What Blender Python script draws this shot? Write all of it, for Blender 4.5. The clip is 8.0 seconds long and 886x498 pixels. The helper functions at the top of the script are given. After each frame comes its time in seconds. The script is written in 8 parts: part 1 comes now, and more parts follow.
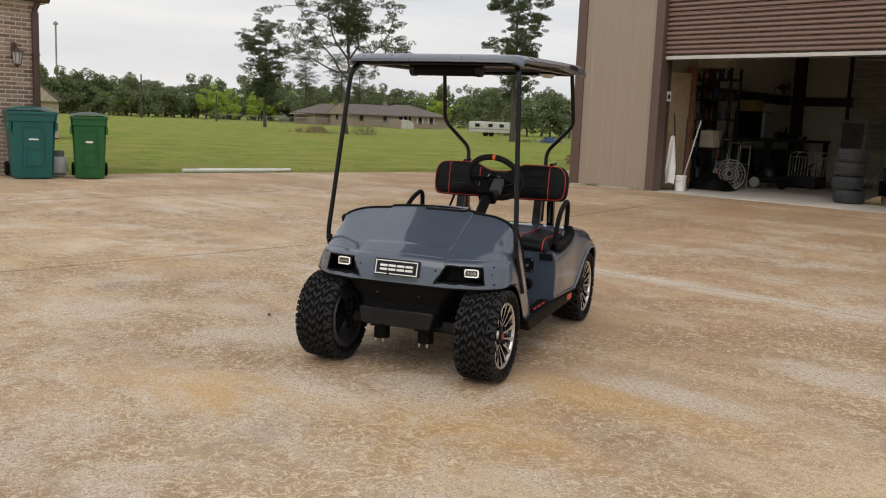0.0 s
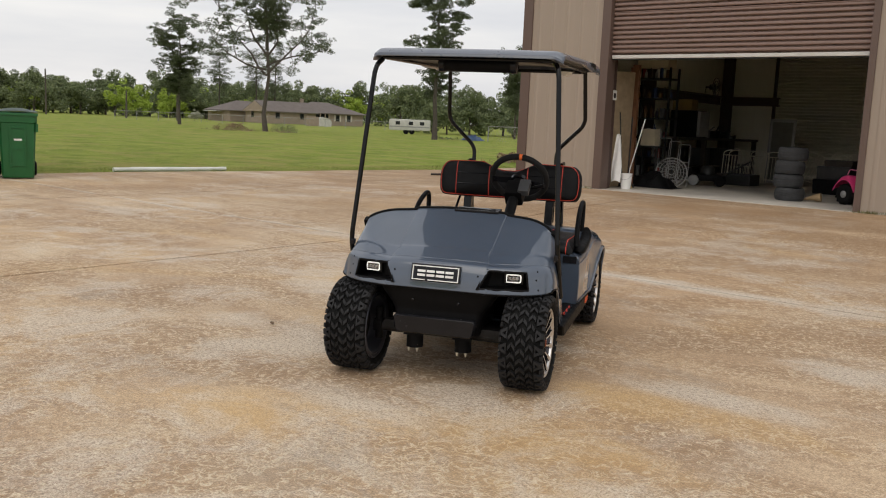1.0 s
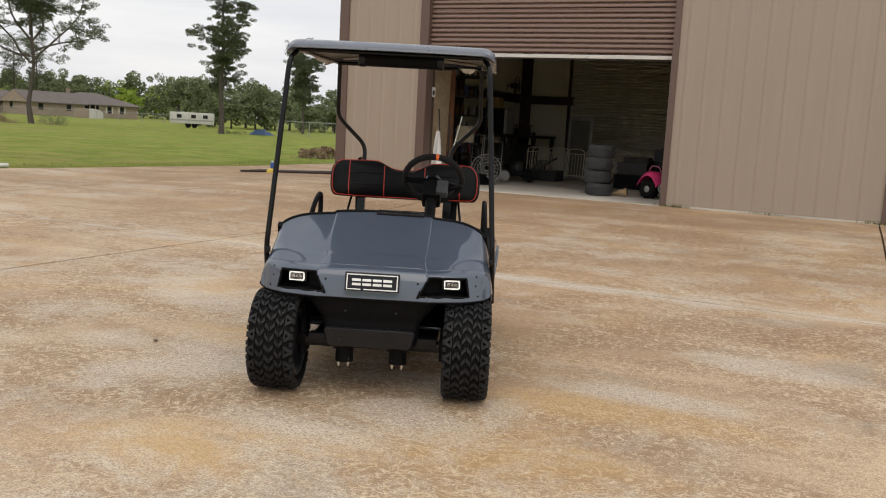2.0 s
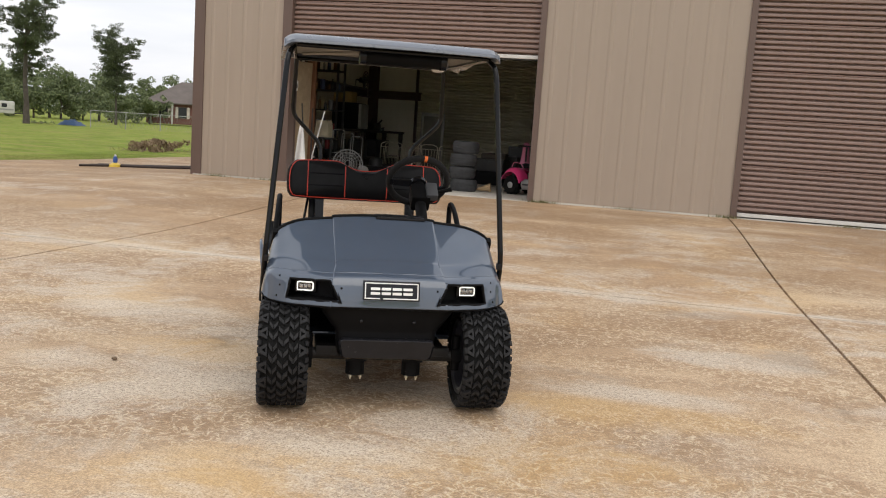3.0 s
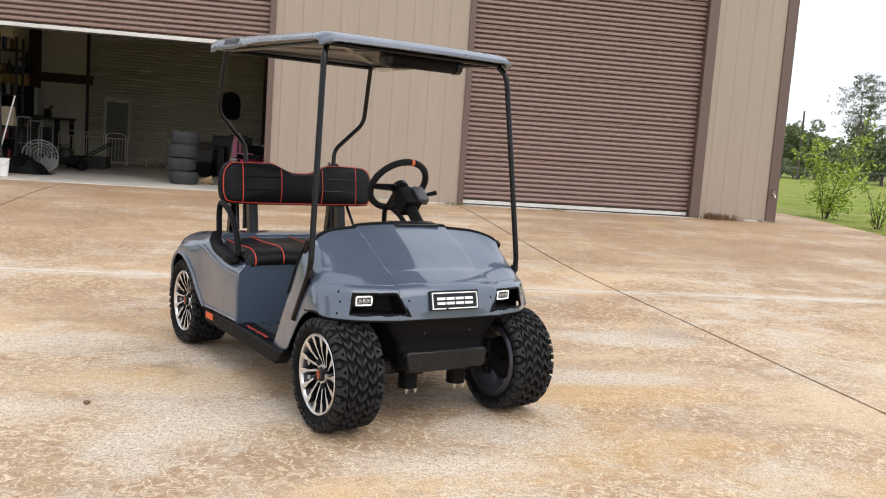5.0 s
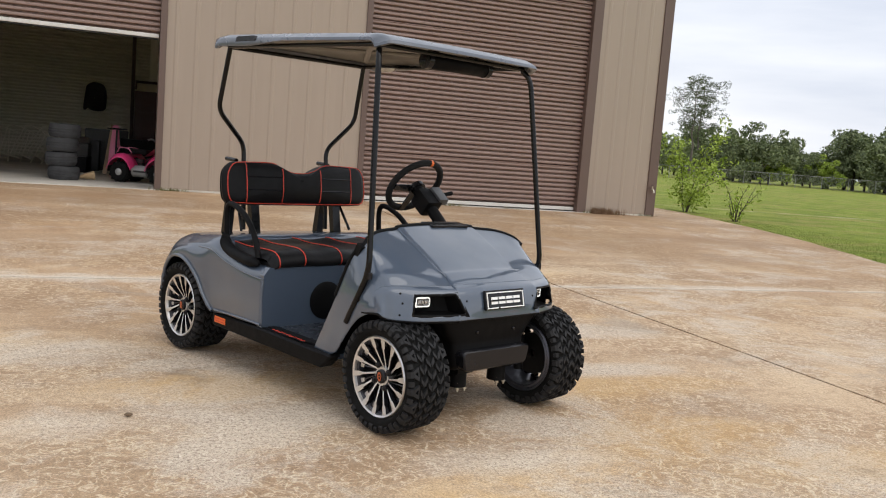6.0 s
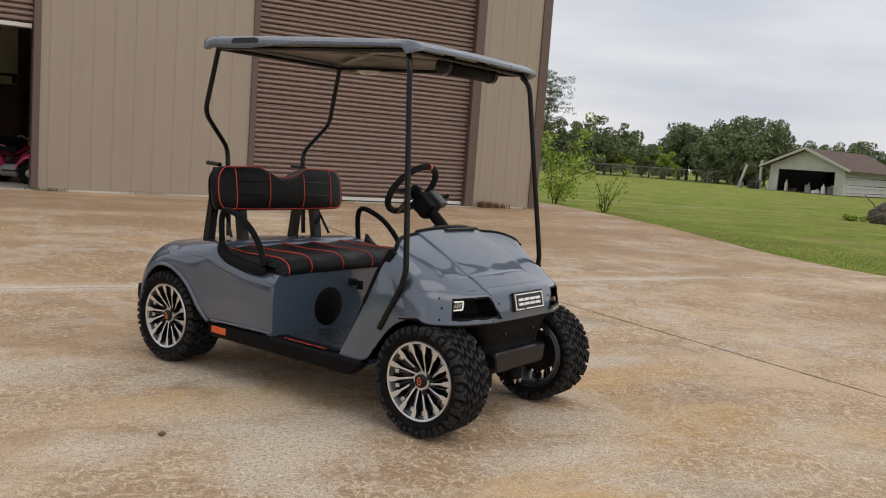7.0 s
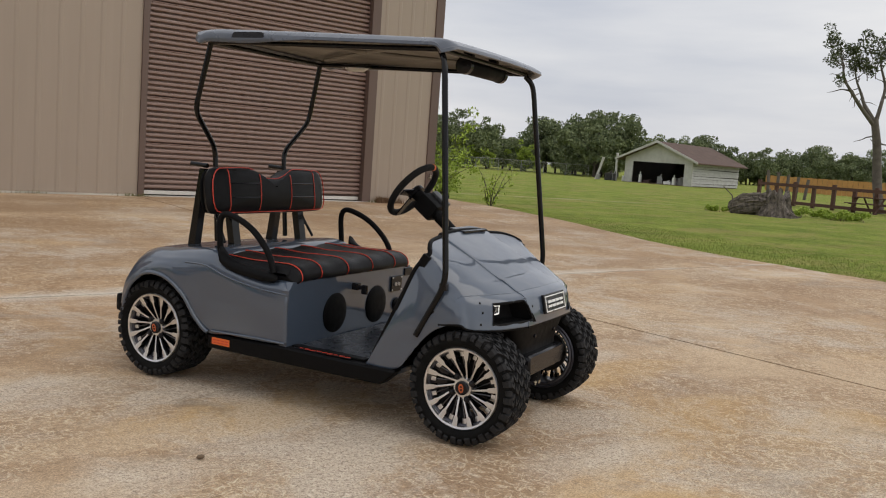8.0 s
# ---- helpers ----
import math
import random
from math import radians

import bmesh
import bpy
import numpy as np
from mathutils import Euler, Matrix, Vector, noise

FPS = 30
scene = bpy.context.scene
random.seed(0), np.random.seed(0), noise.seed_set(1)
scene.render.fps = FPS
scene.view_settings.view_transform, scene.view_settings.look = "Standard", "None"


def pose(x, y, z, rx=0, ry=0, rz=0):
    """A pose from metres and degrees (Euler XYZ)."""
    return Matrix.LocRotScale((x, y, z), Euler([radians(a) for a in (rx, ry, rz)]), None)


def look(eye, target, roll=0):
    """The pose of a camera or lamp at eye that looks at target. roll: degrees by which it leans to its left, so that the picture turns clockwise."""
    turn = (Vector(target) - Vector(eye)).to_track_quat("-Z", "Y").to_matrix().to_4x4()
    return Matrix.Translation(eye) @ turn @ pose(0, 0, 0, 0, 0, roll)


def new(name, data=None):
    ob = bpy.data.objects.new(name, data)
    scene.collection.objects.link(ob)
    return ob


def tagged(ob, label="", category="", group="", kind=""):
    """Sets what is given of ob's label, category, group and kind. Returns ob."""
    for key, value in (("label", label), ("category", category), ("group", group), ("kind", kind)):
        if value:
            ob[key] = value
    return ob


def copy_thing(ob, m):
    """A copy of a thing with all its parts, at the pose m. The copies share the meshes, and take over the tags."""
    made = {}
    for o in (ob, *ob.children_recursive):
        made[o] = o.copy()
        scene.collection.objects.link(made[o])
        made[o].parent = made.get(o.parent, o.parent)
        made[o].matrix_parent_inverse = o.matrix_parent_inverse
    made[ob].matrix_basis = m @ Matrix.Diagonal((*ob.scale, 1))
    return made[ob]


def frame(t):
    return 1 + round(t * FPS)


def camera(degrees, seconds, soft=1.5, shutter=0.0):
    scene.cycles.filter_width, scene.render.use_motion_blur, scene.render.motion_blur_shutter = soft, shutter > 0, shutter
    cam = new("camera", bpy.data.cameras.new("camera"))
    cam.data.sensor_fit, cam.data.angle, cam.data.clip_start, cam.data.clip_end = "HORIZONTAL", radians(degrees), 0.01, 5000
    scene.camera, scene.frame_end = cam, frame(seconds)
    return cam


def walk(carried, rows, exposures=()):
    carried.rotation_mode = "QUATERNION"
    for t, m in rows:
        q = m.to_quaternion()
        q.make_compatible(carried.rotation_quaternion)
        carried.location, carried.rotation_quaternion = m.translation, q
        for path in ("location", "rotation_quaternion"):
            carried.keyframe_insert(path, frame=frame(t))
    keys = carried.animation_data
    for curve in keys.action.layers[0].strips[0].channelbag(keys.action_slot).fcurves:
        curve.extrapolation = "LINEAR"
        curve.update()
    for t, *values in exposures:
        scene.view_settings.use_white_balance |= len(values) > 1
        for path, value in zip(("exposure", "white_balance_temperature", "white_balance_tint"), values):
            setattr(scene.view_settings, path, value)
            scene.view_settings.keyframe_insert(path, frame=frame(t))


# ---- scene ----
cam = camera(53.3, 8.0, 1.1)
PATH =[
    (0, (-0.755, -0.364, 1.295), (-2.128, 1.062, 1.011), 2.3),
    (0.5, (-1.04, -0.437, 1.27), (-2.385, 1.016, 0.987), 2.3),
    (1, (-1.348, -0.61, 1.273), (-2.578, 0.941, 0.992), 2.5),
    (1.5, (-1.685, -0.72, 1.264), (-2.726, 0.965, 0.989), 2.8),
    (2, (-2.069, -0.788, 1.259), (-2.887, 1.017, 0.99), 3.1),
    (2.2, (-2.23, -0.848, 1.256), (-2.964, 0.993, 0.993), 3.1),
    (3.3, (-3.227, -1.005, 1.246), (-3.537, 0.954, 0.989), 3.9),
    (3.5, (-3.414, -1.041, 1.245), (-3.636, 0.93, 0.992), 3.8),
    (4, (-3.844, -1.059, 1.234), (-3.866, 0.925, 0.987), 3.9),
    (4.5, (-4.297, -1.009, 1.229), (-4.124, 0.969, 0.986), 4.0),
    (5, (-4.745, -0.97, 1.212), (-4.355, 0.978, 0.977), 4.0),
    (5.2, (-4.919, -0.927, 1.197), (-4.44, 1.0, 0.961), 4.2),
    (6.3, (-5.812, -0.741, 1.181), (-5.009, 1.077, 0.962), 4.3),
    (6.5, (-5.947, -0.692, 1.176), (-5.077, 1.096, 0.958), 4.2),
    (7, (-6.307, -0.507, 1.185), (-5.284, 1.198, 0.97), 4.2),
    (7.5, (-6.625, -0.297, 1.183), (-5.471, 1.323, 0.97), 4.2),
    (8, (-6.858, -0.018, 1.169), (-5.578, 1.504, 0.961), 4.1),
]
EXPOSURES = ((0.0, -0.20, 6800, 10), (2.0, -0.05, 6800, 10), (3.5, 0.28, 6550, 10), (5.0, 0.56, 6350, 10), (6.5, -0.08, 6600, 10), (8.0, -0.27, 6700, 10))
walk(cam, [(t, look(eye, target, roll)) for t, eye, target, roll in PATH], EXPOSURES)

# ---- world and sun: a bright, thinly overcast spring day ----
SUN_ELEVATION, SUN_TURN = radians(54), radians(152)
world = bpy.data.worlds.new("overcast_sky")
scene.world = world
world.use_nodes = True
wn, wl = world.node_tree.nodes, world.node_tree.links
wn.clear()
w_out, w_bg = wn.new("ShaderNodeOutputWorld"), wn.new("ShaderNodeBackground")
w_sky, w_mix = wn.new("ShaderNodeTexSky"), wn.new("ShaderNodeMix")
w_sky.sky_type, w_sky.sun_disc = "NISHITA", False
w_sky.sun_elevation, w_sky.sun_rotation = SUN_ELEVATION, SUN_TURN
w_sky.air_density, w_sky.dust_density = 1.2, 3.0
w_gain = wn.new("ShaderNodeVectorMath")
w_gain.operation = "SCALE"
w_gain.inputs["Scale"].default_value = 0.10
w_coord, w_map = wn.new("ShaderNodeTexCoord"), wn.new("ShaderNodeMapping")
w_map.inputs["Scale"].default_value = (1.2, 1.2, 7.5)
w_noise, w_ramp = wn.new("ShaderNodeTexNoise"), wn.new("ShaderNodeValToRGB")
w_noise.inputs["Scale"].default_value, w_noise.inputs["Detail"].default_value = 1.6, 6.0
w_ramp.color_ramp.elements[0].position, w_ramp.color_ramp.elements[0].color = 0.30, (0.73, 0.775, 0.885, 1)
w_ramp.color_ramp.elements[1].position, w_ramp.color_ramp.elements[1].color = 0.72, (1.18, 1.18, 1.19, 1)
w_mix.data_type = "RGBA"
w_mix.inputs["Factor"].default_value = 0.86
wl.new(w_coord.outputs["Generated"], w_map.inputs["Vector"])
wl.new(w_map.outputs["Vector"], w_noise.inputs["Vector"])
wl.new(w_noise.outputs["Fac"], w_ramp.inputs["Fac"])
wl.new(w_sky.outputs["Color"], w_gain.inputs[0])
wl.new(w_gain.outputs[0], w_mix.inputs["A"])
wl.new(w_ramp.outputs["Color"], w_mix.inputs["B"])
wl.new(w_mix.outputs["Result"], w_bg.inputs["Color"])
w_bg.inputs["Strength"].default_value = 1.0
wl.new(w_bg.outputs["Background"], w_out.inputs["Surface"])

sun = new("sun", bpy.data.lights.new("sun", "SUN"))
sun.data.energy, sun.data.angle, sun.data.color = 1.05, radians(62), (1.0, 0.95, 0.88)
sun.matrix_world = look((0, 0, 30), (30 * math.sin(SUN_TURN + math.pi) / math.tan(SUN_ELEVATION), 30 * math.cos(SUN_TURN + math.pi) / math.tan(SUN_ELEVATION), 0))


# ---- mesh building ----
class Build:
    """Collects vertices and faces of one mesh."""

    def __init__(self):
        self.v, self.f = [], []

    def add(self, verts, faces):
        n = len(self.v)
        self.v += [tuple(p) for p in verts]
        self.f += [tuple(i + n for i in f) for f in faces]
        return self

    def box(self, x0, x1, y0, y1, z0, z1, b=0.0):
        if b <= 0:
            vs = [(x, y, z) for x in (x0, x1) for y in (y0, y1) for z in (z0, z1)]
            return self.add(vs, [(0, 1, 3, 2), (4, 6, 7, 5), (0, 4, 5, 1), (2, 3, 7, 6), (0, 2, 6, 4), (1, 5, 7, 3)])
        bm = bmesh.new()
        bmesh.ops.create_cube(bm, size=1.0)
        for q in bm.verts:
            q.co = ((x0 + x1) / 2 + q.co.x * (x1 - x0), (y0 + y1) / 2 + q.co.y * (y1 - y0), (z0 + z1) / 2 + q.co.z * (z1 - z0))
        bmesh.ops.bevel(bm, geom=bm.edges[:], offset=b, segments=2, profile=0.7, affect="EDGES")
        return self.take(bm)

    def take(self, bm, m=None):
        bm.verts.index_update()
        vs = [(m @ q.co if m else q.co).to_tuple() for q in bm.verts]
        fs = [[q.index for q in f.verts] for f in bm.faces]
        bm.free()
        return self.add(vs, fs)

    def obox(self, m, sx, sy, sz, b=0.0):
        """A box of that size, centred on the pose m."""
        t = Build().box(-sx / 2, sx / 2, -sy / 2, sy / 2, -sz / 2, sz / 2, b)
        return self.add([m @ Vector(p) for p in t.v], t.f)

    def tube(self, pts, r, seg=10, closed=False, caps=True, flat=1.0):
        """A round bar along points; r is one radius or one for each point."""
        pts = [Vector(p) for p in pts]
        n = len(pts)
        rs = list(r) if isinstance(r, (list, tuple)) else [r] * n
        verts, side = [], None
        for i, p in enumerate(pts):
            a = pts[(i - 1) % n] if (closed or i > 0) else p
            c = pts[(i + 1) % n] if (closed or i < n - 1) else p
            d = (c - a).normalized()
            if side is None:
                side = d.orthogonal().normalized()
                if abs(d.z) < 0.9:
                    side = d.cross(Vector((0, 0, 1))).normalized()
            side = (side - d * side.dot(d)).normalized()
            up = d.cross(side)
            for k in range(seg):
                w = 2 * math.pi * k / seg
                verts.append(p + rs[i] * (math.cos(w) * side + math.sin(w) * flat * up))
        faces = []
        for i in range(n if closed else n - 1):
            j = (i + 1) % n
            for k in range(seg):
                l = (k + 1) % seg
                faces.append((i * seg + k, i * seg + l, j * seg + l, j * seg + k))
        if caps and not closed:
            faces += [tuple(range(seg)), tuple(range((n - 1) * seg, n * seg))]
        return self.add(verts, faces)

    def lathe(self, prof, m=None, seg=32, closed=False):
        """Turns (radius, height) pairs round the z axis of m."""
        m = m or Matrix()
        vs = [m @ Vector((r * math.cos(2 * math.pi * k / seg), r * math.sin(2 * math.pi * k / seg), h)) for r, h in prof for k in range(seg)]
        fs = []
        for i in range(len(prof) if closed else len(prof) - 1):
            j = (i + 1) % len(prof)
            for k in range(seg):
                l = (k + 1) % seg
                fs.append((i * seg + k, i * seg + l, j * seg + l, j * seg + k))
        if not closed:
            if prof[0][0] > 1e-5:
                fs.append(tuple(range(seg)))
            if prof[-1][0] > 1e-5:
                fs.append(tuple(range((len(prof) - 1) * seg, len(prof) * seg)))
        return self.add(vs, fs)

    def grid(self, rows, wrap=False):
        """A sheet through rows of points."""
        n = len(rows[0])
        fs = []
        for i in range(len(rows) - 1):
            for k in range(n if wrap else n - 1):
                l = (k + 1) % n
                fs.append((i * n + k, i * n + l, (i + 1) * n + l, (i + 1) * n + k))
        return self.add([p for row in rows for p in row], fs)

    def prism(self, outline, to3, a, b):
        """A flat outline of (u, v) pairs, drawn out from a to b; to3(u, v, w) gives the place."""
        n = len(outline)
        vs = [to3(u, v, a) for u, v in outline] + [to3(u, v, b) for u, v in outline]
        fs = [tuple(range(n)), tuple(range(n, 2 * n))] + [(i, (i + 1) % n, n + (i + 1) % n, n + i) for i in range(n)]
        return self.add(vs, fs)

    def ball(self, c, r, seg=12, rings=8, sx=1, sy=1, sz=1):
        prof = [(r * math.sin(math.pi * i / rings), -r * math.cos(math.pi * i / rings)) for i in range(rings + 1)]
        prof[0], prof[-1] = (1e-4, -r), (1e-4, r)
        return self.lathe(prof, Matrix.Translation(c) @ Matrix.Diagonal((sx, sy, sz, 1)), seg)

    def mesh(self, name, smooth=None, tidy=True, weld=0.0):
        me = bpy.data.meshes.new(name)
        me.from_pydata(self.v, [], self.f)
        if tidy or weld:
            bm = bmesh.new()
            bm.from_mesh(me)
            if weld:
                bmesh.ops.remove_doubles(bm, verts=bm.verts[:], dist=weld)
            bmesh.ops.recalc_face_normals(bm, faces=bm.faces[:])
            bm.to_mesh(me)
            bm.free()
        if smooth is not None:
            me.shade_smooth()
            me.set_sharp_from_angle(angle=radians(smooth))
        return me


def piece(name, data, parent=None, m=None, label=""):
    """One object on mesh data, a part where it has a parent."""
    ob = new(name, data)
    ob.parent = parent
    if m is not None:
        ob.matrix_basis = m
    return tagged(ob, label)


def part(name, build, material, parent=None, label="", smooth=None, m=None, tidy=True, weld=0.0):
    me = build.mesh(name, smooth, tidy, weld)
    me.materials.append(material)
    return piece(name, me, parent, m, label)


def thing(name, label, category, m=None, group="", kind=""):
    """An Empty at the base of a thing; its parts go under it."""
    ob = new(name)
    ob.empty_display_size = 0.1
    if m is not None:
        ob.matrix_basis = m
    return tagged(ob, label, category, group, kind)


def smooth_line(pts, n):
    """n points along a Catmull-Rom curve through pts."""
    p = np.array(pts, float)
    p = np.vstack([2 * p[0] - p[1], p, 2 * p[-1] - p[-2]])
    out = []
    for s in np.linspace(0, len(pts) - 1, n):
        i = min(int(s), len(pts) - 2)
        u = s - i
        a, b, c, d = p[i], p[i + 1], p[i + 2], p[i + 3]
        out.append(0.5 * (2 * b + (c - a) * u + (2 * a - 5 * b + 4 * c - d) * u * u + (3 * b - a - 3 * c + d) * u ** 3))
    return np.array(out)


def bent(pts, r=0.04, n=5):
    """Straight runs with rounded corners."""
    pts = [Vector(p) for p in pts]
    out = [pts[0]]
    for a, b, c in zip(pts, pts[1:], pts[2:]):
        d0, d1 = min(r, (a - b).length * 0.45), min(r, (c - b).length * 0.45)
        p, q = b + (a - b).normalized() * d0, b + (c - b).normalized() * d1
        out += [(1 - s) ** 2 * p + 2 * s * (1 - s) * b + s * s * q for s in [k / n for k in range(n + 1)]]
    return out + [pts[-1]]


def smooth_sheet(rows, n, m):
    """A dense sheet through a coarse net of points."""
    across = [smooth_line(r, m) for r in rows]
    return [[tuple(p) for p in row] for row in np.array([smooth_line([a[k] for a in across], n) for k in range(m)]).transpose(1, 0, 2)]


# ---- materials ----
class Shade:
    """A node material with a few shorthands."""

    def __init__(self, name, rough=0.6, metal=0.0, **more):
        self.mat = bpy.data.materials.new(name)
        self.mat.use_nodes = True
        self.n, self.l = self.mat.node_tree.nodes, self.mat.node_tree.links
        self.b = self.n["Principled BSDF"]
        self.b.inputs["Roughness"].default_value, self.b.inputs["Metallic"].default_value = rough, metal
        for k, v in more.items():
            self.b.inputs[k.replace("_", " ")].default_value = v
        self.co = self.n.new("ShaderNodeTexCoord").outputs["Object"]

    def put(self, socket, value):
        if isinstance(value, bpy.types.NodeSocket):
            self.l.new(value, socket)
        else:
            socket.default_value = value
        return self

    def scaled(self, x, y, z, at=None):
        m = self.n.new("ShaderNodeMapping")
        m.inputs["Scale"].default_value = (x, y, z)
        self.l.new(at or self.co, m.inputs["Vector"])
        return m.outputs["Vector"]

    def noise(self, scale, detail=4.0, rough=0.55, at=None, twist=0.0):
        t = self.n.new("ShaderNodeTexNoise")
        self.l.new(at or self.co, t.inputs["Vector"])
        t.inputs["Scale"].default_value, t.inputs["Detail"].default_value = scale, detail
        t.inputs["Roughness"].default_value, t.inputs["Distortion"].default_value = rough, twist
        return t.outputs["Fac"]

    def cells(self, scale, at=None, feature="F1"):
        t = self.n.new("ShaderNodeTexVoronoi")
        t.feature = feature
        self.l.new(at or self.co, t.inputs["Vector"])
        t.inputs["Scale"].default_value = scale
        return t.outputs["Distance"]

    def ramp(self, fac, *stops):
        r = self.n.new("ShaderNodeValToRGB")
        e = r.color_ramp.elements
        while len(e) < len(stops):
            e.new(0.5)
        for el, (p, c) in zip(e, stops):
            el.position, el.color = p, (*c, 1) if isinstance(c, tuple) else (c, c, c, 1)
        self.l.new(fac, r.inputs["Fac"])
        return r.outputs["Color"]

    def mix(self, fac, a, b, how="MIX"):
        m = self.n.new("ShaderNodeMix")
        m.data_type, m.blend_type = "RGBA", how
        for key, v in (("Factor", fac), ("A", a), ("B", b)):
            s = [q for q in m.inputs if q.name == key and q.type == ("VALUE" if key == "Factor" else "RGBA")][0]
            if isinstance(v, tuple):
                v = (*v[:3], 1)
            self.put(s, v)
        return [q for q in m.outputs if q.type == "RGBA"][0]

    def random(self):
        return self.n.new("ShaderNodeObjectInfo").outputs["Random"]

    def island(self):
        return self.n.new("ShaderNodeNewGeometry").outputs["Random Per Island"]

    def math(self, op, a, b=0.0):
        m = self.n.new("ShaderNodeMath")
        m.operation = op
        self.put(m.inputs[0], a), self.put(m.inputs[1], b)
        return m.outputs[0]

    def color(self, v):
        return self.put(self.b.inputs["Base Color"], (*v, 1) if isinstance(v, tuple) else v)

    def rough(self, v):
        return self.put(self.b.inputs["Roughness"], v)

    def bump(self, height, strength=0.3, distance=0.01):
        k = self.n.new("ShaderNodeBump")
        k.inputs["Strength"].default_value, k.inputs["Distance"].default_value = strength, distance
        self.l.new(height, k.inputs["Height"])
        self.l.new(k.outputs["Normal"], self.b.inputs["Normal"])
        return self


def plain(name, c, rough=0.55, metal=0.0, vary=0.18, scale=6.0, grain=120.0, bump=0.12, **more):
    """A surface of one colour with blotches, grain and slight wear."""
    s = Shade(name, rough, metal, **more)
    lo, hi = tuple(x * (1 - vary) for x in c), tuple(min(1, x * (1 + vary)) for x in c)
    big = s.noise(scale, 5)
    col = s.ramp(big, (0.3, lo), (0.7, hi))
    fine = s.noise(grain, 2)
    s.color(s.mix(0.25, col, s.ramp(fine, (0.3, lo), (0.7, hi))))
    s.rough(s.ramp(s.noise(scale * 2.7, 4), (0.3, max(0.03, rough - 0.08)), (0.7, min(1, rough + 0.08))))
    if bump:
        s.bump(fine, bump, 0.002)
    return s.mat


def concrete_material():
    s = Shade("stained_concrete", 0.85, Specular_IOR_Level=0.2)
    broad = s.noise(0.15, 5, 0.6, twist=0.9)
    patch = s.noise(0.55, 7, 0.68, twist=0.7)
    mid = s.noise(1.7, 8, 0.74, twist=0.5)
    fine = s.noise(30, 6, 0.78)
    grit = s.noise(120, 3, 0.65)
    tan = s.ramp(patch, (0.40, (0.27, 0.155, 0.072)), (0.47, (0.405, 0.265, 0.140)), (0.53, (0.505, 0.362, 0.218)), (0.60, (0.62, 0.50, 0.345)))
    rust = s.ramp(broad, (0.42, (0.35, 0.195, 0.082)), (0.50, (0.475, 0.322, 0.178)), (0.58, (0.58, 0.455, 0.305)))
    base = s.mix(0.45, tan, rust)
    split = s.n.new("ShaderNodeSeparateXYZ")
    s.l.new(s.co, split.inputs[0])
    # a broad paler area with an uneven edge
    ex, ey = s.math("ADD", split.outputs["X"], 1.7), s.math("SUBTRACT", split.outputs["Y"], 3.5)
    away = s.math("ADD", s.math("ADD", s.math("MULTIPLY", ex, ex), s.math("MULTIPLY", ey, ey)), s.math("MULTIPLY", s.math("SUBTRACT", s.noise(0.7, 6, 0.7), 0.5), 9.0))
    base = s.mix(s.ramp(s.math("MULTIPLY", away, 0.1), (0.06, 0.55), (0.42, 0.0)), base, (0.68, 0.525, 0.35))
    # damp brown marks, drawn out along the slab
    streak = s.noise(0.6, 7, 0.68, at=s.scaled(0.42, 1.9, 1), twist=0.8)
    base = s.mix(s.ramp(streak, (0.48, 0.0), (0.56, 0.42), (0.68, 0.70)), base, (0.245, 0.145, 0.072))
    # yellow rust stains with soft edges
    edge = s.math("SUBTRACT", s.noise(1.6, 6, 0.68, twist=0.8), 0.5)

    def stain(*places):
        """A mask of uneven patches, each (x, y, half length, half width)."""
        total = None
        for px, py, rx, ry in places:
            u = s.math("DIVIDE", s.math("SUBTRACT", split.outputs["X"], px), rx)
            v = s.math("DIVIDE", s.math("SUBTRACT", split.outputs["Y"], py), ry)
            d = s.math("ADD", s.math("ADD", s.math("MULTIPLY", u, u), s.math("MULTIPLY", v, v)), s.math("MULTIPLY", edge, 5.0))
            k = s.ramp(s.math("MULTIPLY", d, 0.25), (0.02, 1.0), (0.34, 0.0))
            total = k if total is None else s.math("MAXIMUM", total, k)
        return total

    ochre = s.noise(0.40, 4, 0.55, twist=1.6)
    wide_ochre = s.ramp(ochre, (0.54, 0.0), (0.64, 0.42))
    ochre = s.math("MULTIPLY", stain((-3.1, 2.35, 0.62, 0.30), (-2.7, 1.95, 0.50, 0.24), (-2.95, 3.15, 0.60, 0.22), (-5.05, 3.35, 0.60, 0.26), (-4.30, 1.75, 0.40, 0.20)), 0.72)
    base = s.mix(s.math("MAXIMUM", wide_ochre, ochre), base, (0.55, 0.345, 0.135))
    base = s.mix(s.math("MULTIPLY", stain((-5.3, 4.9, 0.95, 0.85), (-8.6, 4.3, 1.3, 0.5), (-6.6, 8.4, 2.4, 0.7), (-2.4, 5.4, 1.1, 0.35), (1.6, 4.6, 1.4, 0.5), (-4.6, 0.75, 1.3, 0.55), (-3.2, 0.7, 0.9, 0.35)), 0.45), base, (0.27, 0.155, 0.072))
    base = s.mix(0.33, base, (0.525, 0.41, 0.285))
    # worn paste: thin pale ridges and brown hollows, in a few zones only
    where = s.ramp(s.noise(0.62, 6, 0.66, twist=0.6), (0.42, 0.08), (0.51, 1.0))
    where = s.math("MAXIMUM", where, stain((-3.5, 1.15, 1.30, 0.62), (-3.42, 2.45, 0.34, 0.14), (-2.3, 2.25, 0.75, 0.5), (-3.25, 1.85, 0.45, 0.16), (-4.4, 0.6, 1.0, 0.4)))
    veins = s.math("ABSOLUTE", s.math("SUBTRACT", s.noise(13.0, 2.0, 0.5, twist=1.3), 0.5))
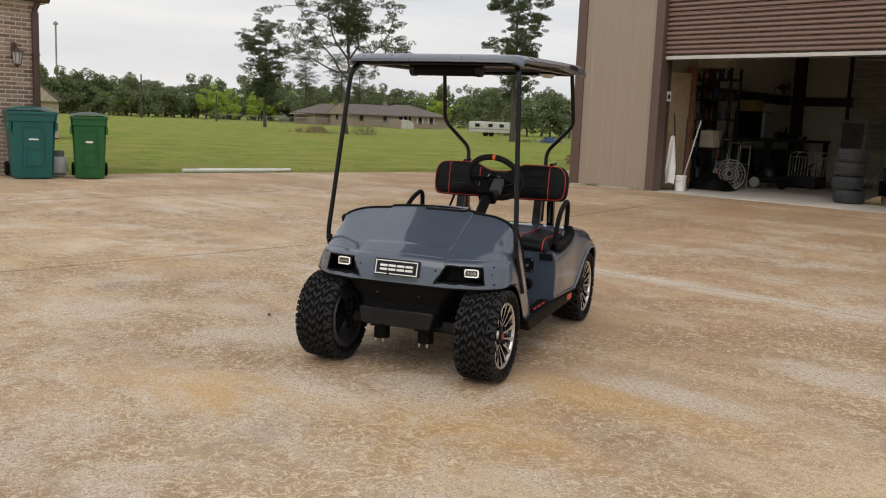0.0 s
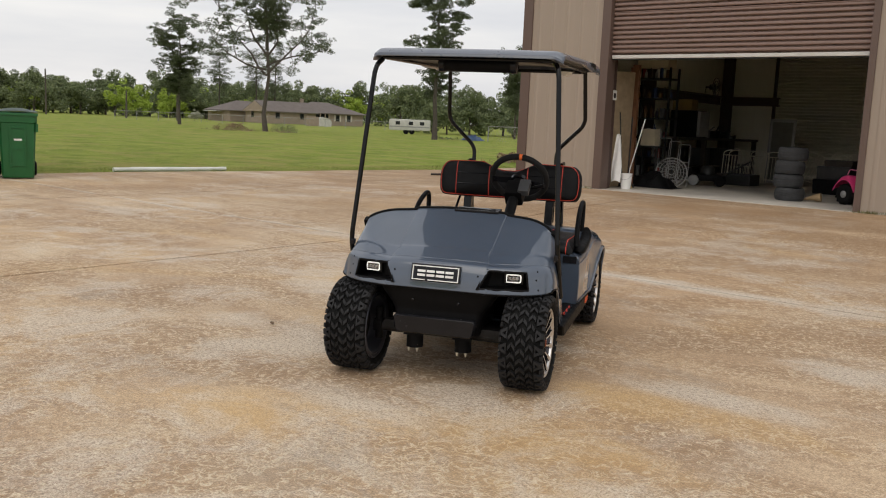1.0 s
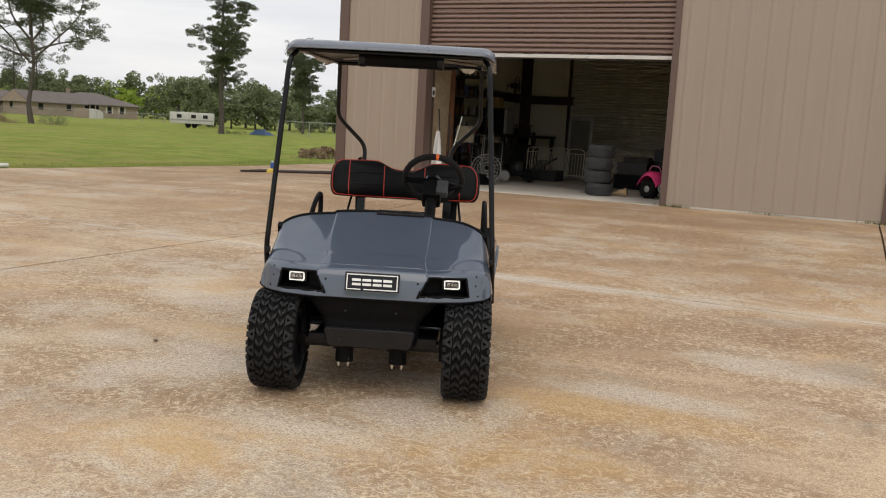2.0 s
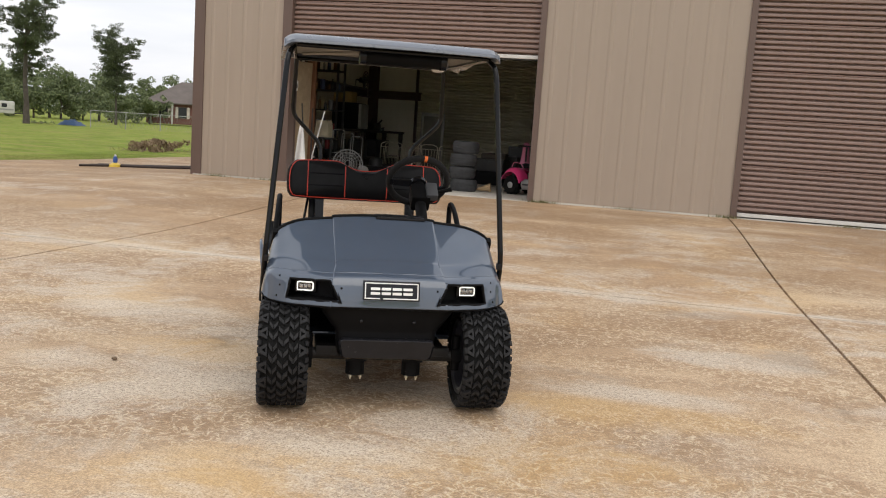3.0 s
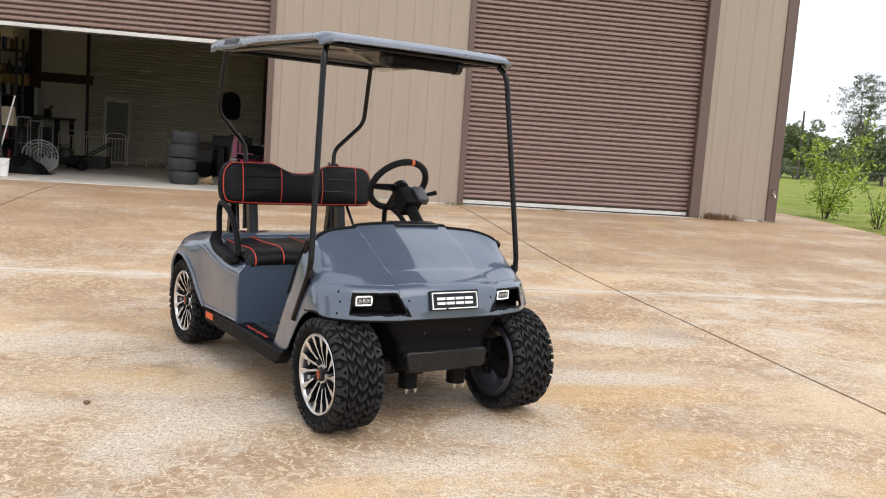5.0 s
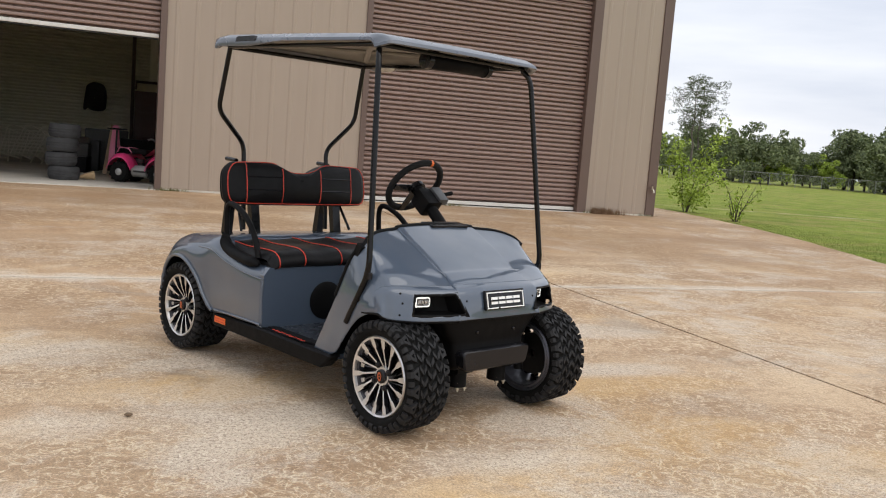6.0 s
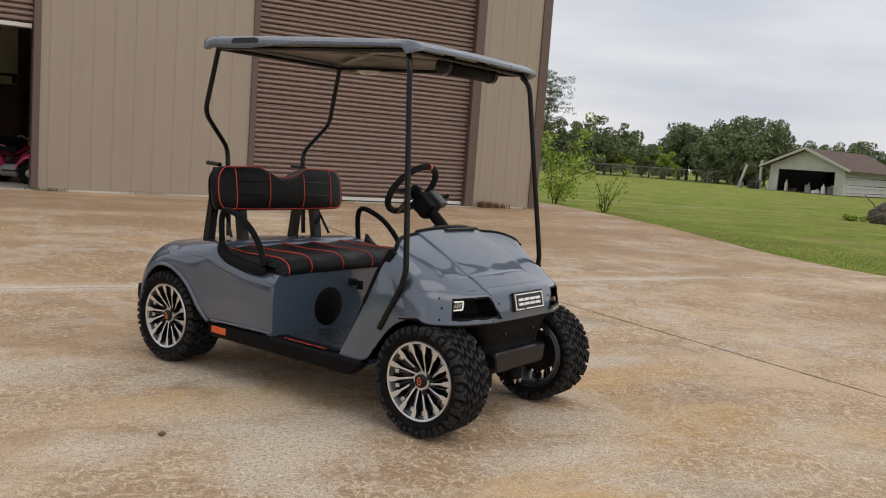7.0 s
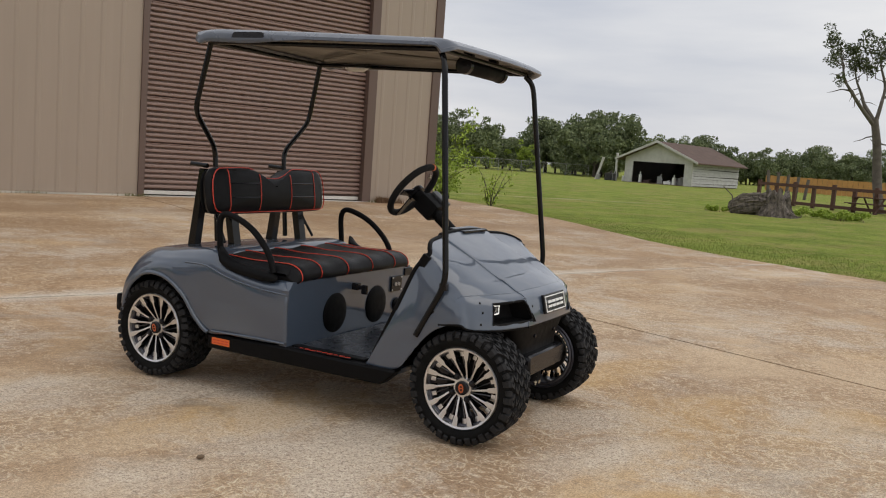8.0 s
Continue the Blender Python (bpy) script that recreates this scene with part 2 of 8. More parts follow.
    base = s.mix(s.math("MULTIPLY", s.ramp(veins, (0.025, 0.0), (0.080, 0.46)), where), base, (0.235, 0.142, 0.075))
    ridge = s.math("MULTIPLY", s.ramp(veins, (0.008, 1.0), (0.030, 0.0)), where)
    base = s.mix(s.math("MULTIPLY", ridge, 0.66), base, (0.72, 0.595, 0.425))
    # scoured whitish patches, in which the dark grit shows
    scour = s.math("MULTIPLY", s.ramp(mid, (0.46, 0.0), (0.58, 0.55)), s.ramp(s.noise(0.36, 5, 0.62, twist=0.9), (0.46, 0.08), (0.54, 1.0)))
    scour = s.math("MAXIMUM", scour, s.math("MULTIPLY", stain((-5.2, 2.85, 0.70, 0.26), (-5.8, 4.05, 0.75, 0.30), (-4.05, 2.2, 0.42, 0.16), (-2.9, 3.5, 0.45, 0.16), (-2.4, 4.5, 0.50, 0.22), (-4.6, 6.42, 3.6, 0.22), (0.2, 6.5, 1.5, 0.16)), 0.60))
    base = s.mix(scour, base, (0.655, 0.58, 0.475))
    speck = s.math("MULTIPLY", s.ramp(s.noise(62, 3, 0.7), (0.53, 0.0), (0.61, 0.78)), s.math("ADD", s.math("MULTIPLY", scour, 0.8), 0.30))
    base = s.mix(speck, base, (0.175, 0.130, 0.092))
    grey = s.noise(0.5, 7, 0.72, at=s.scaled(0.7, 1.3, 1), twist=1.0)
    base = s.mix(s.ramp(grey, (0.58, 0.0), (0.68, 0.5)), base, (0.34, 0.30, 0.245))
    base = s.mix(0.42, base, s.ramp(fine, (0.34, 0.30), (0.66, 0.78)), "OVERLAY")
    base = s.mix(0.42, base, s.ramp(grit, (0.35, 0.26), (0.65, 0.82)), "OVERLAY")
    base = s.mix(s.math("MULTIPLY", ochre, 0.40), base, (0.57, 0.375, 0.165))
    base = s.mix(1.0, base, (1.03, 1.01, 1.02), "MULTIPLY")
    # a few dark smudges
    smudge = s.noise(0.9, 6, 0.72, twist=0.5)
    base = s.mix(s.ramp(smudge, (0.62, 0.0), (0.72, 0.5)), base, (0.17, 0.118, 0.075))
    # browner in front of the workshop, in uneven streaks
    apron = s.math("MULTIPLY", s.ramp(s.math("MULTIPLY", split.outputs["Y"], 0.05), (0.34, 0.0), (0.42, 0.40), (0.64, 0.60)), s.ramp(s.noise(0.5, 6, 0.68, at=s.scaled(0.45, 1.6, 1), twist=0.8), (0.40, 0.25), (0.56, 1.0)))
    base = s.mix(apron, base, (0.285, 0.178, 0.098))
    # lime bloom beside the long joint
    off = s.math("ABSOLUTE", s.math("ADD", s.math("SUBTRACT", split.outputs["Y"], 6.42), s.math("MULTIPLY", s.math("SUBTRACT", s.noise(0.8, 5), 0.5), 0.10)))
    bloom = s.math("MULTIPLY", s.ramp(off, (0.0, 0.55), (0.03, 0.35), (0.09, 0.0)), s.ramp(s.noise(1.1, 6, 0.7, at=s.scaled(0.5, 1, 1)), (0.42, 0.0), (0.54, 1.0)))
    base = s.mix(bloom, base, (0.74, 0.70, 0.62))
    s.color(base)
    s.rough(s.ramp(mid, (0.35, 0.68), (0.7, 0.95)))
    return s.bump(s.math("ADD", s.mix(0.5, fine, s.noise(48, 5, 0.75, twist=0.6)), s.math("MULTIPLY", ridge, 0.85)), 0.65, 0.008).mat


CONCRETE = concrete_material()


def grass_material():
    s = Shade("mown_grass", 0.95, Specular_IOR_Level=0.1)
    big = s.noise(0.05, 4)
    mid = s.noise(0.6, 6, 0.65)
    stripe = s.noise(0.25, 3, at=s.scaled(0.3, 1.4, 1))
    col = s.ramp(mid, (0.38, (0.108, 0.180, 0.026)), (0.52, (0.208, 0.288, 0.045)), (0.64, (0.315, 0.365, 0.085)))
    col = s.mix(s.ramp(big, (0.46, 0.0), (0.70, 0.5)), col, (0.31, 0.285, 0.10))
    col = s.mix(s.ramp(stripe, (0.55, 0.0), (0.75, 0.20)), col, (0.135, 0.205, 0.026))
    fine = s.noise(14, 5, 0.7)
    col = s.mix(0.45, col, s.ramp(fine, (0.36, (0.07, 0.11, 0.014)), (0.64, (0.40, 0.43, 0.09))))
    col = s.mix(s.ramp(s.noise(3.2, 6, 0.75, twist=0.5), (0.54, 0.0), (0.66, 0.45)), col, (0.32, 0.30, 0.10))
    # dry straw patches and rank darker tufts, drawn out along the mowing
    dry = s.noise(0.55, 7, 0.72, at=s.scaled(0.55, 1.3, 1), twist=0.7)
    col = s.mix(s.ramp(dry, (0.50, 0.0), (0.57, 0.50), (0.66, 0.65)), col, (0.335, 0.275, 0.105))
    rank = s.noise(0.9, 6, 0.7, twist=0.6)
    col = s.mix(s.ramp(rank, (0.55, 0.0), (0.63, 0.55)), col, (0.105, 0.165, 0.022))
    # a worn wheel track across the eastern lawn
    xyz = s.n.new("ShaderNodeSeparateXYZ")
    s.l.new(s.co, xyz.inputs[0])
    off = s.math("ABSOLUTE", s.math("ADD", s.math("SUBTRACT", s.math("ADD", xyz.outputs["Y"], s.math("MULTIPLY", xyz.outputs["X"], 0.25)), 26.0), s.math("MULTIPLY", s.math("SUBTRACT", s.noise(0.5, 4), 0.5), 1.6)))
    worn = s.math("MULTIPLY", s.ramp(off, (0.10, 1.0), (0.42, 0.0)), s.ramp(s.math("MULTIPLY", s.math("ABSOLUTE", s.math("SUBTRACT", xyz.outputs["X"], 16.0)), 0.1), (0.3, 0.8), (0.8, 0.0)))
    col = s.mix(s.math("MULTIPLY", worn, s.ramp(s.noise(1.4, 5, 0.7), (0.40, 0.0), (0.56, 0.9))), col, (0.46, 0.40, 0.26))
    s.color(col)
    return s.bump(s.noise(30, 4, 0.8), 0.8, 0.05).mat


GRASS = grass_material()
DIRT = plain("packed_dirt", (0.16, 0.11, 0.07), 0.95, scale=3, bump=0.4)
JOINT_FILL = plain("sandy_joint_grit", (0.30, 0.215, 0.135), 0.95, vary=0.6, scale=3, grain=40, bump=0.5)
FLOOR_CONCRETE = plain("garage_floor_concrete", (0.52, 0.48, 0.42), 0.6, vary=0.3, scale=0.9, grain=40)


def siding_material(name, c):
    s = Shade(name, 0.42)
    streak = s.noise(3.0, 5, at=s.scaled(2.0, 2.0, 0.12))
    dust = s.noise(0.8, 5)
    col = s.mix(s.ramp(streak, (0.4, 0.0), (0.75, 0.35)), c, tuple(x * 0.82 for x in c))
    col = s.mix(s.ramp(dust, (0.45, 0.0), (0.75, 0.25)), col, tuple(min(1, x * 1.14) for x in c))
    col = s.mix(0.3, col, s.mix(s.random(), tuple(x * 0.95 for x in c), tuple(x * 1.05 for x in c)))
    s.color(col)
    s.rough(s.ramp(dust, (0.3, 0.36), (0.7, 0.52)))
    return s.bump(s.noise(5, 2, at=s.scaled(1, 1, 0.3)), 0.12, 0.01).mat


SIDING = siding_material("tan_painted_steel_siding", (0.352, 0.285, 0.226))
TRIM = siding_material("brown_painted_steel_trim", (0.125, 0.082, 0.066))
CURTAIN = siding_material("brown_roll_up_door_steel", (0.225, 0.148, 0.122))
BAR = plain("galvanised_bottom_bar", (0.62, 0.60, 0.56), 0.45, 0.3, vary=0.12, scale=3)
REAR_CURTAIN = siding_material("rear_door_steel", (0.64, 0.62, 0.49))
LINER = siding_material("bare_inner_wall_sheet", (0.80, 0.775, 0.65))
RED_STEEL = plain("primed_frame_steel", (0.07, 0.040, 0.034), 0.6, scale=4)
DARK_STEEL = plain("dark_steel", (0.035, 0.034, 0.033), 0.5, 0.4)


# ---- ground ----
def slab_height(x, y):
    """The concrete lies level and rises gently towards the building."""
    s = min(1, max(0, (y - 6.8) / 7.0))
    r = 0.195 * s * s * (3 - 2 * s)
    w = min(1, max(0, (-11.3 - x) / 4.0))
    return r * (1 - w) + 0.03 * w


def east_edge(y):
    s = min(1, max(0, (y - 5.5) / 12.0))
    return 4.5 + 2.25 * s ** 1.15 + 0.05 * math.sin(y * 1.3) + 0.025 * math.sin(y * 4.1)


def west_edge(y):
    s = min(1, max(0, (y - 9.0) / 9.0))
    return -17.5 + 1.05 * s + 0.05 * math.sin(y * 1.1) + 0.02 * math.sin(y * 5.0)


ground = Build()
rings = [0, 12, 24, 36, 50, 70, 100, 150, 220, 320, 500, 900, 1800, 3500]
ground.grid([[(r * math.cos(a) - 4, r * math.sin(a) + 8, -0.045 + (0.05 * noise.noise((r * math.cos(a) * 0.1, r * math.sin(a) * 0.1, 0)) if r > 25 else 0)) for a in [2 * math.pi * k / 96 for k in range(96)]] for r in rings], wrap=True)
tagged(part("ground", ground, GRASS, smooth=60), "flat mown green lawn and open field", "ground", kind="structure")

pavement = tagged(part("pavement", Build().box(-17.3, 4.4, -15.9, 13.8, -0.12, -0.022), JOINT_FILL), "wide tan and rust-stained concrete yard in jointed slabs", "pavement", kind="structure")


def slab(x0, x1, y0, y1, step=0.6):
    """One poured slab with its edges; x0 and x1 are numbers or functions of y."""
    gap, b = 0.0125, Build()
    ys = np.linspace(y0 + gap, y1 - gap, max(2, int((y1 - y0) / step) + 1))
    rows = []
    for y in ys:
        a = x0(y) if callable(x0) else x0 + gap
        c = x1(y) if callable(x1) else x1 - gap
        xs = np.linspace(a, c, 14)
        rows.append([(x, y, slab_height(x, y)) for x in xs])
    b.grid(rows)
    rim = rows[0] + [r[-1] for r in rows[1:]] + rows[-1][-2::-1] + [r[0] for r in rows[-2:0:-1]]
    n = len(rim)
    b.add(rim + [(x, y, z - 0.11) for x, y, z in rim], [(i, (i + 1) % n, n + (i + 1) % n, n + i) for i in range(n)])
    return part("concrete_slab", b, CONCRETE, pavement, smooth=40, weld=0.0005)


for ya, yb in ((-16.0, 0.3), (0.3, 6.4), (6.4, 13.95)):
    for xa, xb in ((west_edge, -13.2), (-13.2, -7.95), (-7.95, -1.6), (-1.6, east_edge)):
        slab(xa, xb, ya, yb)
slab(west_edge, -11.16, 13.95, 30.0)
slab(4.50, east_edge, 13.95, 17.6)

# ---- the steel building ----
FRONT, BACK, WEST, EAST, EAVE, BASE = 13.95, 24.0, -11.10, 4.45, 5.6, 0.20
DOOR_1, DOOR_2, HEAD = (-9.25, -4.87), (-1.47, 2.755), 4.30


def ribs(width, height, pitch=0.305, deep=0.011):
    """A ribbed sheet from x = 0 to width, its outer face at y = 0 and ribs towards -y."""
    xs, ys = [0.0], [0.0]
    k = pitch / 2
    while k < width - 0.06:
        for dx, dy in ((-0.044, 0), (-0.018, -deep), (0.018, -deep), (0.044, 0)):
            xs.append(k + dx), ys.append(dy)
        k += pitch
    xs.append(width), ys.append(0.0)
    b = Build()
    b.grid([[(x, y, z) for x, y in zip(xs, ys)] for z in (0, height)])
    b.grid([[(x, y + 0.004 + (0.0 if y == 0 else 0), z) for x, y in zip(xs, ys)] for z in (0, height)])
    return b


wall_south = tagged(part("wall_south", Build().box(WEST + 0.05, DOOR_1[0] - 0.02, FRONT + 0.03, FRONT + 0.16, BASE, EAVE)
                         .box(DOOR_1[1] + 0.02, DOOR_2[0] - 0.02, FRONT + 0.03, FRONT + 0.16, BASE, EAVE)
                         .box(DOOR_2[1] + 0.02, EAST - 0.05, FRONT + 0.03, FRONT + 0.16, BASE, EAVE)
                         .box(DOOR_1[0] - 0.02, DOOR_1[1] + 0.02, FRONT + 0.03, FRONT + 0.16, HEAD + 0.02, EAVE)
                         .box(DOOR_2[0] - 0.02, DOOR_2[1] + 0.02, FRONT + 0.03, FRONT + 0.16, HEAD + 0.02, EAVE), LINER),
                   "tan ribbed steel wall of a tall workshop", "wall", kind="structure")


def clad(x0, x1, z0, z1):
    x = x0
    while x < x1 - 0.01:
        w = min(0.915, x1 - x)
        part("wall_panel", ribs(w, z1 - z0), SIDING, wall_south, m=pose(x, FRONT, z0), tidy=False)
        x += w


clad(WEST + 0.17, DOOR_1[0] - 0.17, BASE + 0.02, EAVE)
clad(DOOR_1[1] + 0.10, DOOR_2[0] - 0.10, BASE + 0.02, EAVE)
clad(DOOR_2[1] + 0.19, EAST - 0.17, BASE + 0.02, EAVE)
clad(DOOR_1[0] - 0.17, DOOR_1[1] + 0.10, HEAD + 0.17, EAVE)
clad(DOOR_2[0] - 0.10, DOOR_2[1] + 0.19, HEAD + 0.17, EAVE)


def trim_piece(x0, x1, y0, y1, z0, z1, label=""):
    return part("trim", Build().box(x0, x1, y0, y1, z0, z1, 0.006), TRIM, wall_south, label)


for x0, x1 in ((WEST - 0.03, WEST + 0.17), (EAST - 0.17, EAST + 0.03)):
    trim_piece(x0, x1, FRONT - 0.032, FRONT + 0.20, BASE, EAVE, "brown corner trim")
for (a, c), w0, w1 in ((DOOR_1, 0.17, 0.10), (DOOR_2, 0.10, 0.19)):
    trim_piece(a - w0, a, FRONT - 0.034, FRONT + 0.24, BASE + 0.003, HEAD + 0.15, "brown door jamb")
    trim_piece(c, c + w1, FRONT - 0.034, FRONT + 0.24, BASE + 0.003, HEAD + 0.15, "brown door jamb")
    trim_piece(a + 0.002, c - 0.002, FRONT - 0.034, FRONT + 0.10, HEAD, HEAD + 0.15, "brown door header")
# pale strip of slab edge and base closure under the sheets
part("base_strip", Build().box(WEST + 0.02, DOOR_1[0] - 0.172, FRONT - 0.04, FRONT + 0.02, BASE - 0.06, BASE + 0.016, 0.004)
     .box(DOOR_1[1] + 0.102, DOOR_2[0] - 0.102, FRONT - 0.04, FRONT + 0.02, BASE - 0.06, BASE + 0.016, 0.004)
     .box(DOOR_2[1] + 0.192, EAST - 0.02, FRONT - 0.04, FRONT + 0.02, BASE - 0.06, BASE + 0.016, 0.004), FLOOR_CONCRETE, wall_south, "pale slab edge below the siding")
tagged(part("eave_trim", Build().box(WEST - 0.08, EAST + 0.08, FRONT - 0.16, FRONT + 0.0, EAVE + 0.01, EAVE + 0.2, 0.01), TRIM), "brown eave gutter of the workshop", "gutter", kind="structure")

wall_west = tagged(part("wall_west", Build().box(WEST, WEST + 0.12, FRONT + 0.205, BACK, BASE, EAVE), SIDING), "tan steel side wall", "wall", kind="structure")
part("liner_sheet", Build().box(WEST + 0.1205, WEST + 0.1235, FRONT + 0.25, BACK - 0.01, BASE + 0.01, EAVE - 0.07), LINER, wall_west, "pale bare inner sheet")
tagged(part("wall_east", Build().box(EAST - 0.12, EAST, FRONT + 0.205, BACK, BASE, EAVE), SIDING), "tan steel side wall", "wall", kind="structure")
tagged(part("wall_north", Build().box(WEST, -9.6, BACK + 0.003, BACK + 0.12, BASE, EAVE).box(-4.6, EAST, BACK + 0.003, BACK + 0.12, BASE, EAVE).box(-9.598, -4.602, BACK + 0.003, BACK + 0.12, 4.35, EAVE), LINER), "bare sheet rear wall", "wall", kind="structure")
tagged(part("wall_inner", Build().box(-3.9, -3.78, FRONT + 0.17, BACK, BASE, EAVE), LINER), "bare partition wall between the bays", "wall", kind="structure")
tagged(part("roof", Build().prism([(FRONT - 0.1, EAVE + 0.0), (FRONT - 0.1, EAVE + 0.1), ((FRONT + BACK) / 2, EAVE + 1.0), (BACK + 0.2, EAVE + 0.1), (BACK + 0.2, EAVE)], lambda u, v, w: (w, u, v + 0.21), WEST - 0.1, EAST + 0.1), TRIM), "low pitched steel roof", "roof", kind="structure")
tagged(part("ceiling", Build().box(WEST + 0.121, EAST - 0.121, FRONT + 0.17, BACK, EAVE - 0.06, EAVE - 0.003), LINER), "dim insulated ceiling", "ceiling", kind="structure")
tagged(part("floor", Build().box(WEST + 0.125, EAST - 0.125, FRONT - 0.06, BACK, BASE - 0.1, BASE + 0.004, 0.004), FLOOR_CONCRETE), "worn grey concrete workshop floor", "floor", kind="structure")


def curtain(name, label, x0, x1, y, z0, z1, mat, bar=True):
    """A roll-up door: ribbed steel sections with a lap seam every half metre and a bottom bar."""
    door = thing(name, label, "roll-up door", kind="structure")
    z, step, n = z0 + (0.075 if bar else 0), 0.083, 0
    while z < z1 - 0.01:
        top = min(z1, z + 9 * step)
        prof = []
        q = z
        while q < top - 0.004:
            e = min(top, q + step)
            for s, d in ((0.0, 0.016), (0.25, 0.016), (0.265, -0.020), (0.33, -0.036), (0.44, -0.042), (0.70, -0.040), (0.88, -0.030), (0.965, -0.016), (0.985, 0.016)):
                if q + s * step < e:
                    prof.append((d, q + s * step))
            q += step
        prof.append((0.0, top))
        prof[0] = (-0.012, prof[0][1])
        b = Build().grid([[(x, y + d, h) for d, h in prof] for x in (x0, x1)])
        part("curtain_section", b, mat, door, tidy=False)
        part("seam", Build().box(x0, x1, y - 0.040, y - 0.001, top - 0.010, top + 0.003), mat, door)
        z = top
    if bar:
        part("bottom_bar", Build().box(x0 + 0.01, x1 - 0.01, y - 0.045, y + 0.03, z0, z0 + 0.062, 0.008), BAR, door, "pale galvanised bottom bar")
        part("seal", Build().box(x0 + 0.02, x1 - 0.02, y - 0.02, y + 0.01, z0 - 0.02, z0 + 0.002), DARK_STEEL, door, "black rubber seal")
    return door


curtain("door_1", "brown corrugated roll-up door, rolled halfway up", DOOR_1[0] + 0.004, DOOR_1[1] - 0.004, FRONT + 0.12, 2.57, HEAD + 0.1, CURTAIN)
curtain("door_2", "brown corrugated roll-up door, shut to the ground", DOOR_2[0] + 0.004, DOOR_2[1] - 0.004, FRONT + 0.12, BASE + 0.025, HEAD + 0.1, CURTAIN)
curtain("door_3", "dim corrugated roll-up door in the rear wall", -9.6, -4.6, BACK + 0.02, BASE, 4.35, REAR_CURTAIN, False)


# ---- golf cart: x forward from the front axle, y to its left, z up ----
def paint_material():
    s = Shade("slate_grey_gloss_paint", 0.32, 0.0, Coat_Weight=1.0, Coat_Roughness=0.02, Coat_IOR=1.68, Specular_IOR_Level=0.3)
    n = s.noise(2.5, 4)
    s.color(s.ramp(n, (0.3, (0.056, 0.076, 0.110)), (0.7, (0.066, 0.089, 0.127))))
    s.rough(s.ramp(s.noise(9, 4), (0.3, 0.28), (0.7, 0.40)))
    return s.mat


def rubber_material():
    s = Shade("tyre_rubber", 0.8, Specular_IOR_Level=0.14)
    dust = s.noise(16, 5, 0.65)
    s.color(s.ramp(dust, (0.35, (0.004, 0.004, 0.004)), (0.75, (0.011, 0.011, 0.0105))))
    return s.bump(s.noise(180, 3), 0.25, 0.002).mat


def vinyl_material():
    s = Shade("black_seat_vinyl", 0.36, Specular_IOR_Level=0.17)
    s.color(s.ramp(s.noise(14, 4), (0.3, (0.0045, 0.0045, 0.005)), (0.7, (0.009, 0.009, 0.010))))
    s.rough(s.ramp(s.noise(5, 3), (0.3, 0.36), (0.7, 0.5)))
    return s.bump(s.cells(260), 0.22, 0.0015).mat


PAINT, RUBBER, VINYL = paint_material(), rubber_material(), vinyl_material()
PIPING = plain("red_orange_piping", (0.62, 0.055, 0.03), 0.45, vary=0.12, scale=30)
PLASTIC = plain("textured_black_plastic", (0.0045, 0.0045, 0.005), 0.55, vary=0.2, scale=12, grain=300, bump=0.15, Specular_IOR_Level=0.11)
TUBE = plain("black_powder_coat", (0.0045, 0.0045, 0.005), 0.16, vary=0.15, scale=20, bump=0.02, Specular_IOR_Level=0.28)
SUEDE = plain("black_suede_grip", (0.005, 0.005, 0.0055), 0.95, vary=0.3, scale=30, bump=0.4)
ORANGE = plain("orange_vinyl_mark", (0.80, 0.16, 0.03), 0.5, vary=0.1, scale=20)
ALLOY = plain("machined_alloy", (0.74, 0.73, 0.73), 0.36, 1.0, vary=0.06, scale=25, bump=0.05)
GLOSS_BLACK = plain("gloss_black_enamel", (0.010, 0.010, 0.012), 0.2, vary=0.2, scale=15, bump=0.0, Specular_IOR_Level=0.3)
DULL_METAL = plain("greasy_undercarriage_steel", (0.012, 0.011, 0.011), 0.6, 0.3, vary=0.4, scale=14)
BRASS = plain("plated_bolt", (0.60, 0.56, 0.46), 0.4, 0.9)
WHITE = plain("white_badge_enamel", (0.82, 0.82, 0.80), 0.35, vary=0.05)
MAT_RUBBER = plain("glossy_floor_mat", (0.035, 0.040, 0.050), 0.28, vary=0.2, scale=8)
ROOF_SHELL = plain("grey_roof_shell", (0.082, 0.096, 0.122), 0.30, vary=0.1, scale=3, Coat_Weight=0.5, Coat_Roughness=0.15)
ROOF_INNER = plain("pale_roof_lining", (0.25, 0.235, 0.205), 0.6, vary=0.2, scale=4)
CUP = plain("orange_copper_cap", (0.55, 0.13, 0.05), 0.4, 0.3)


def led_material():
    s = Shade("white_led_light_guide", 0.4)
    s.color((0.9, 0.9, 0.9))
    s.b.inputs["Emission Color"].default_value, s.b.inputs["Emission Strength"].default_value = (1.0, 0.97, 0.90, 1), 1.0
    return s.mat


LED = led_material()
LENS = Shade("clear_lamp_lens", 0.05, IOR=1.45, Transmission_Weight=0.9).color((0.92, 0.94, 0.95)).mat

CART_YAW = math.degrees(math.atan2(-0.924, 0.383))
cart = thing("golf_cart", "glossy slate-grey two-seat golf cart with black roof posts on knobbly tyres", "golf cart", pose(-4.030, 2.793, 0.004, 0, 0, CART_YAW))


def both(rows):
    """A net given for one side (y > 0, from the middle out), mirrored to both."""
    return [[(x, -y, z) for x, y, z in reversed(r)] + [q for q in r if abs(q[1]) > 1e-6] for r in rows]


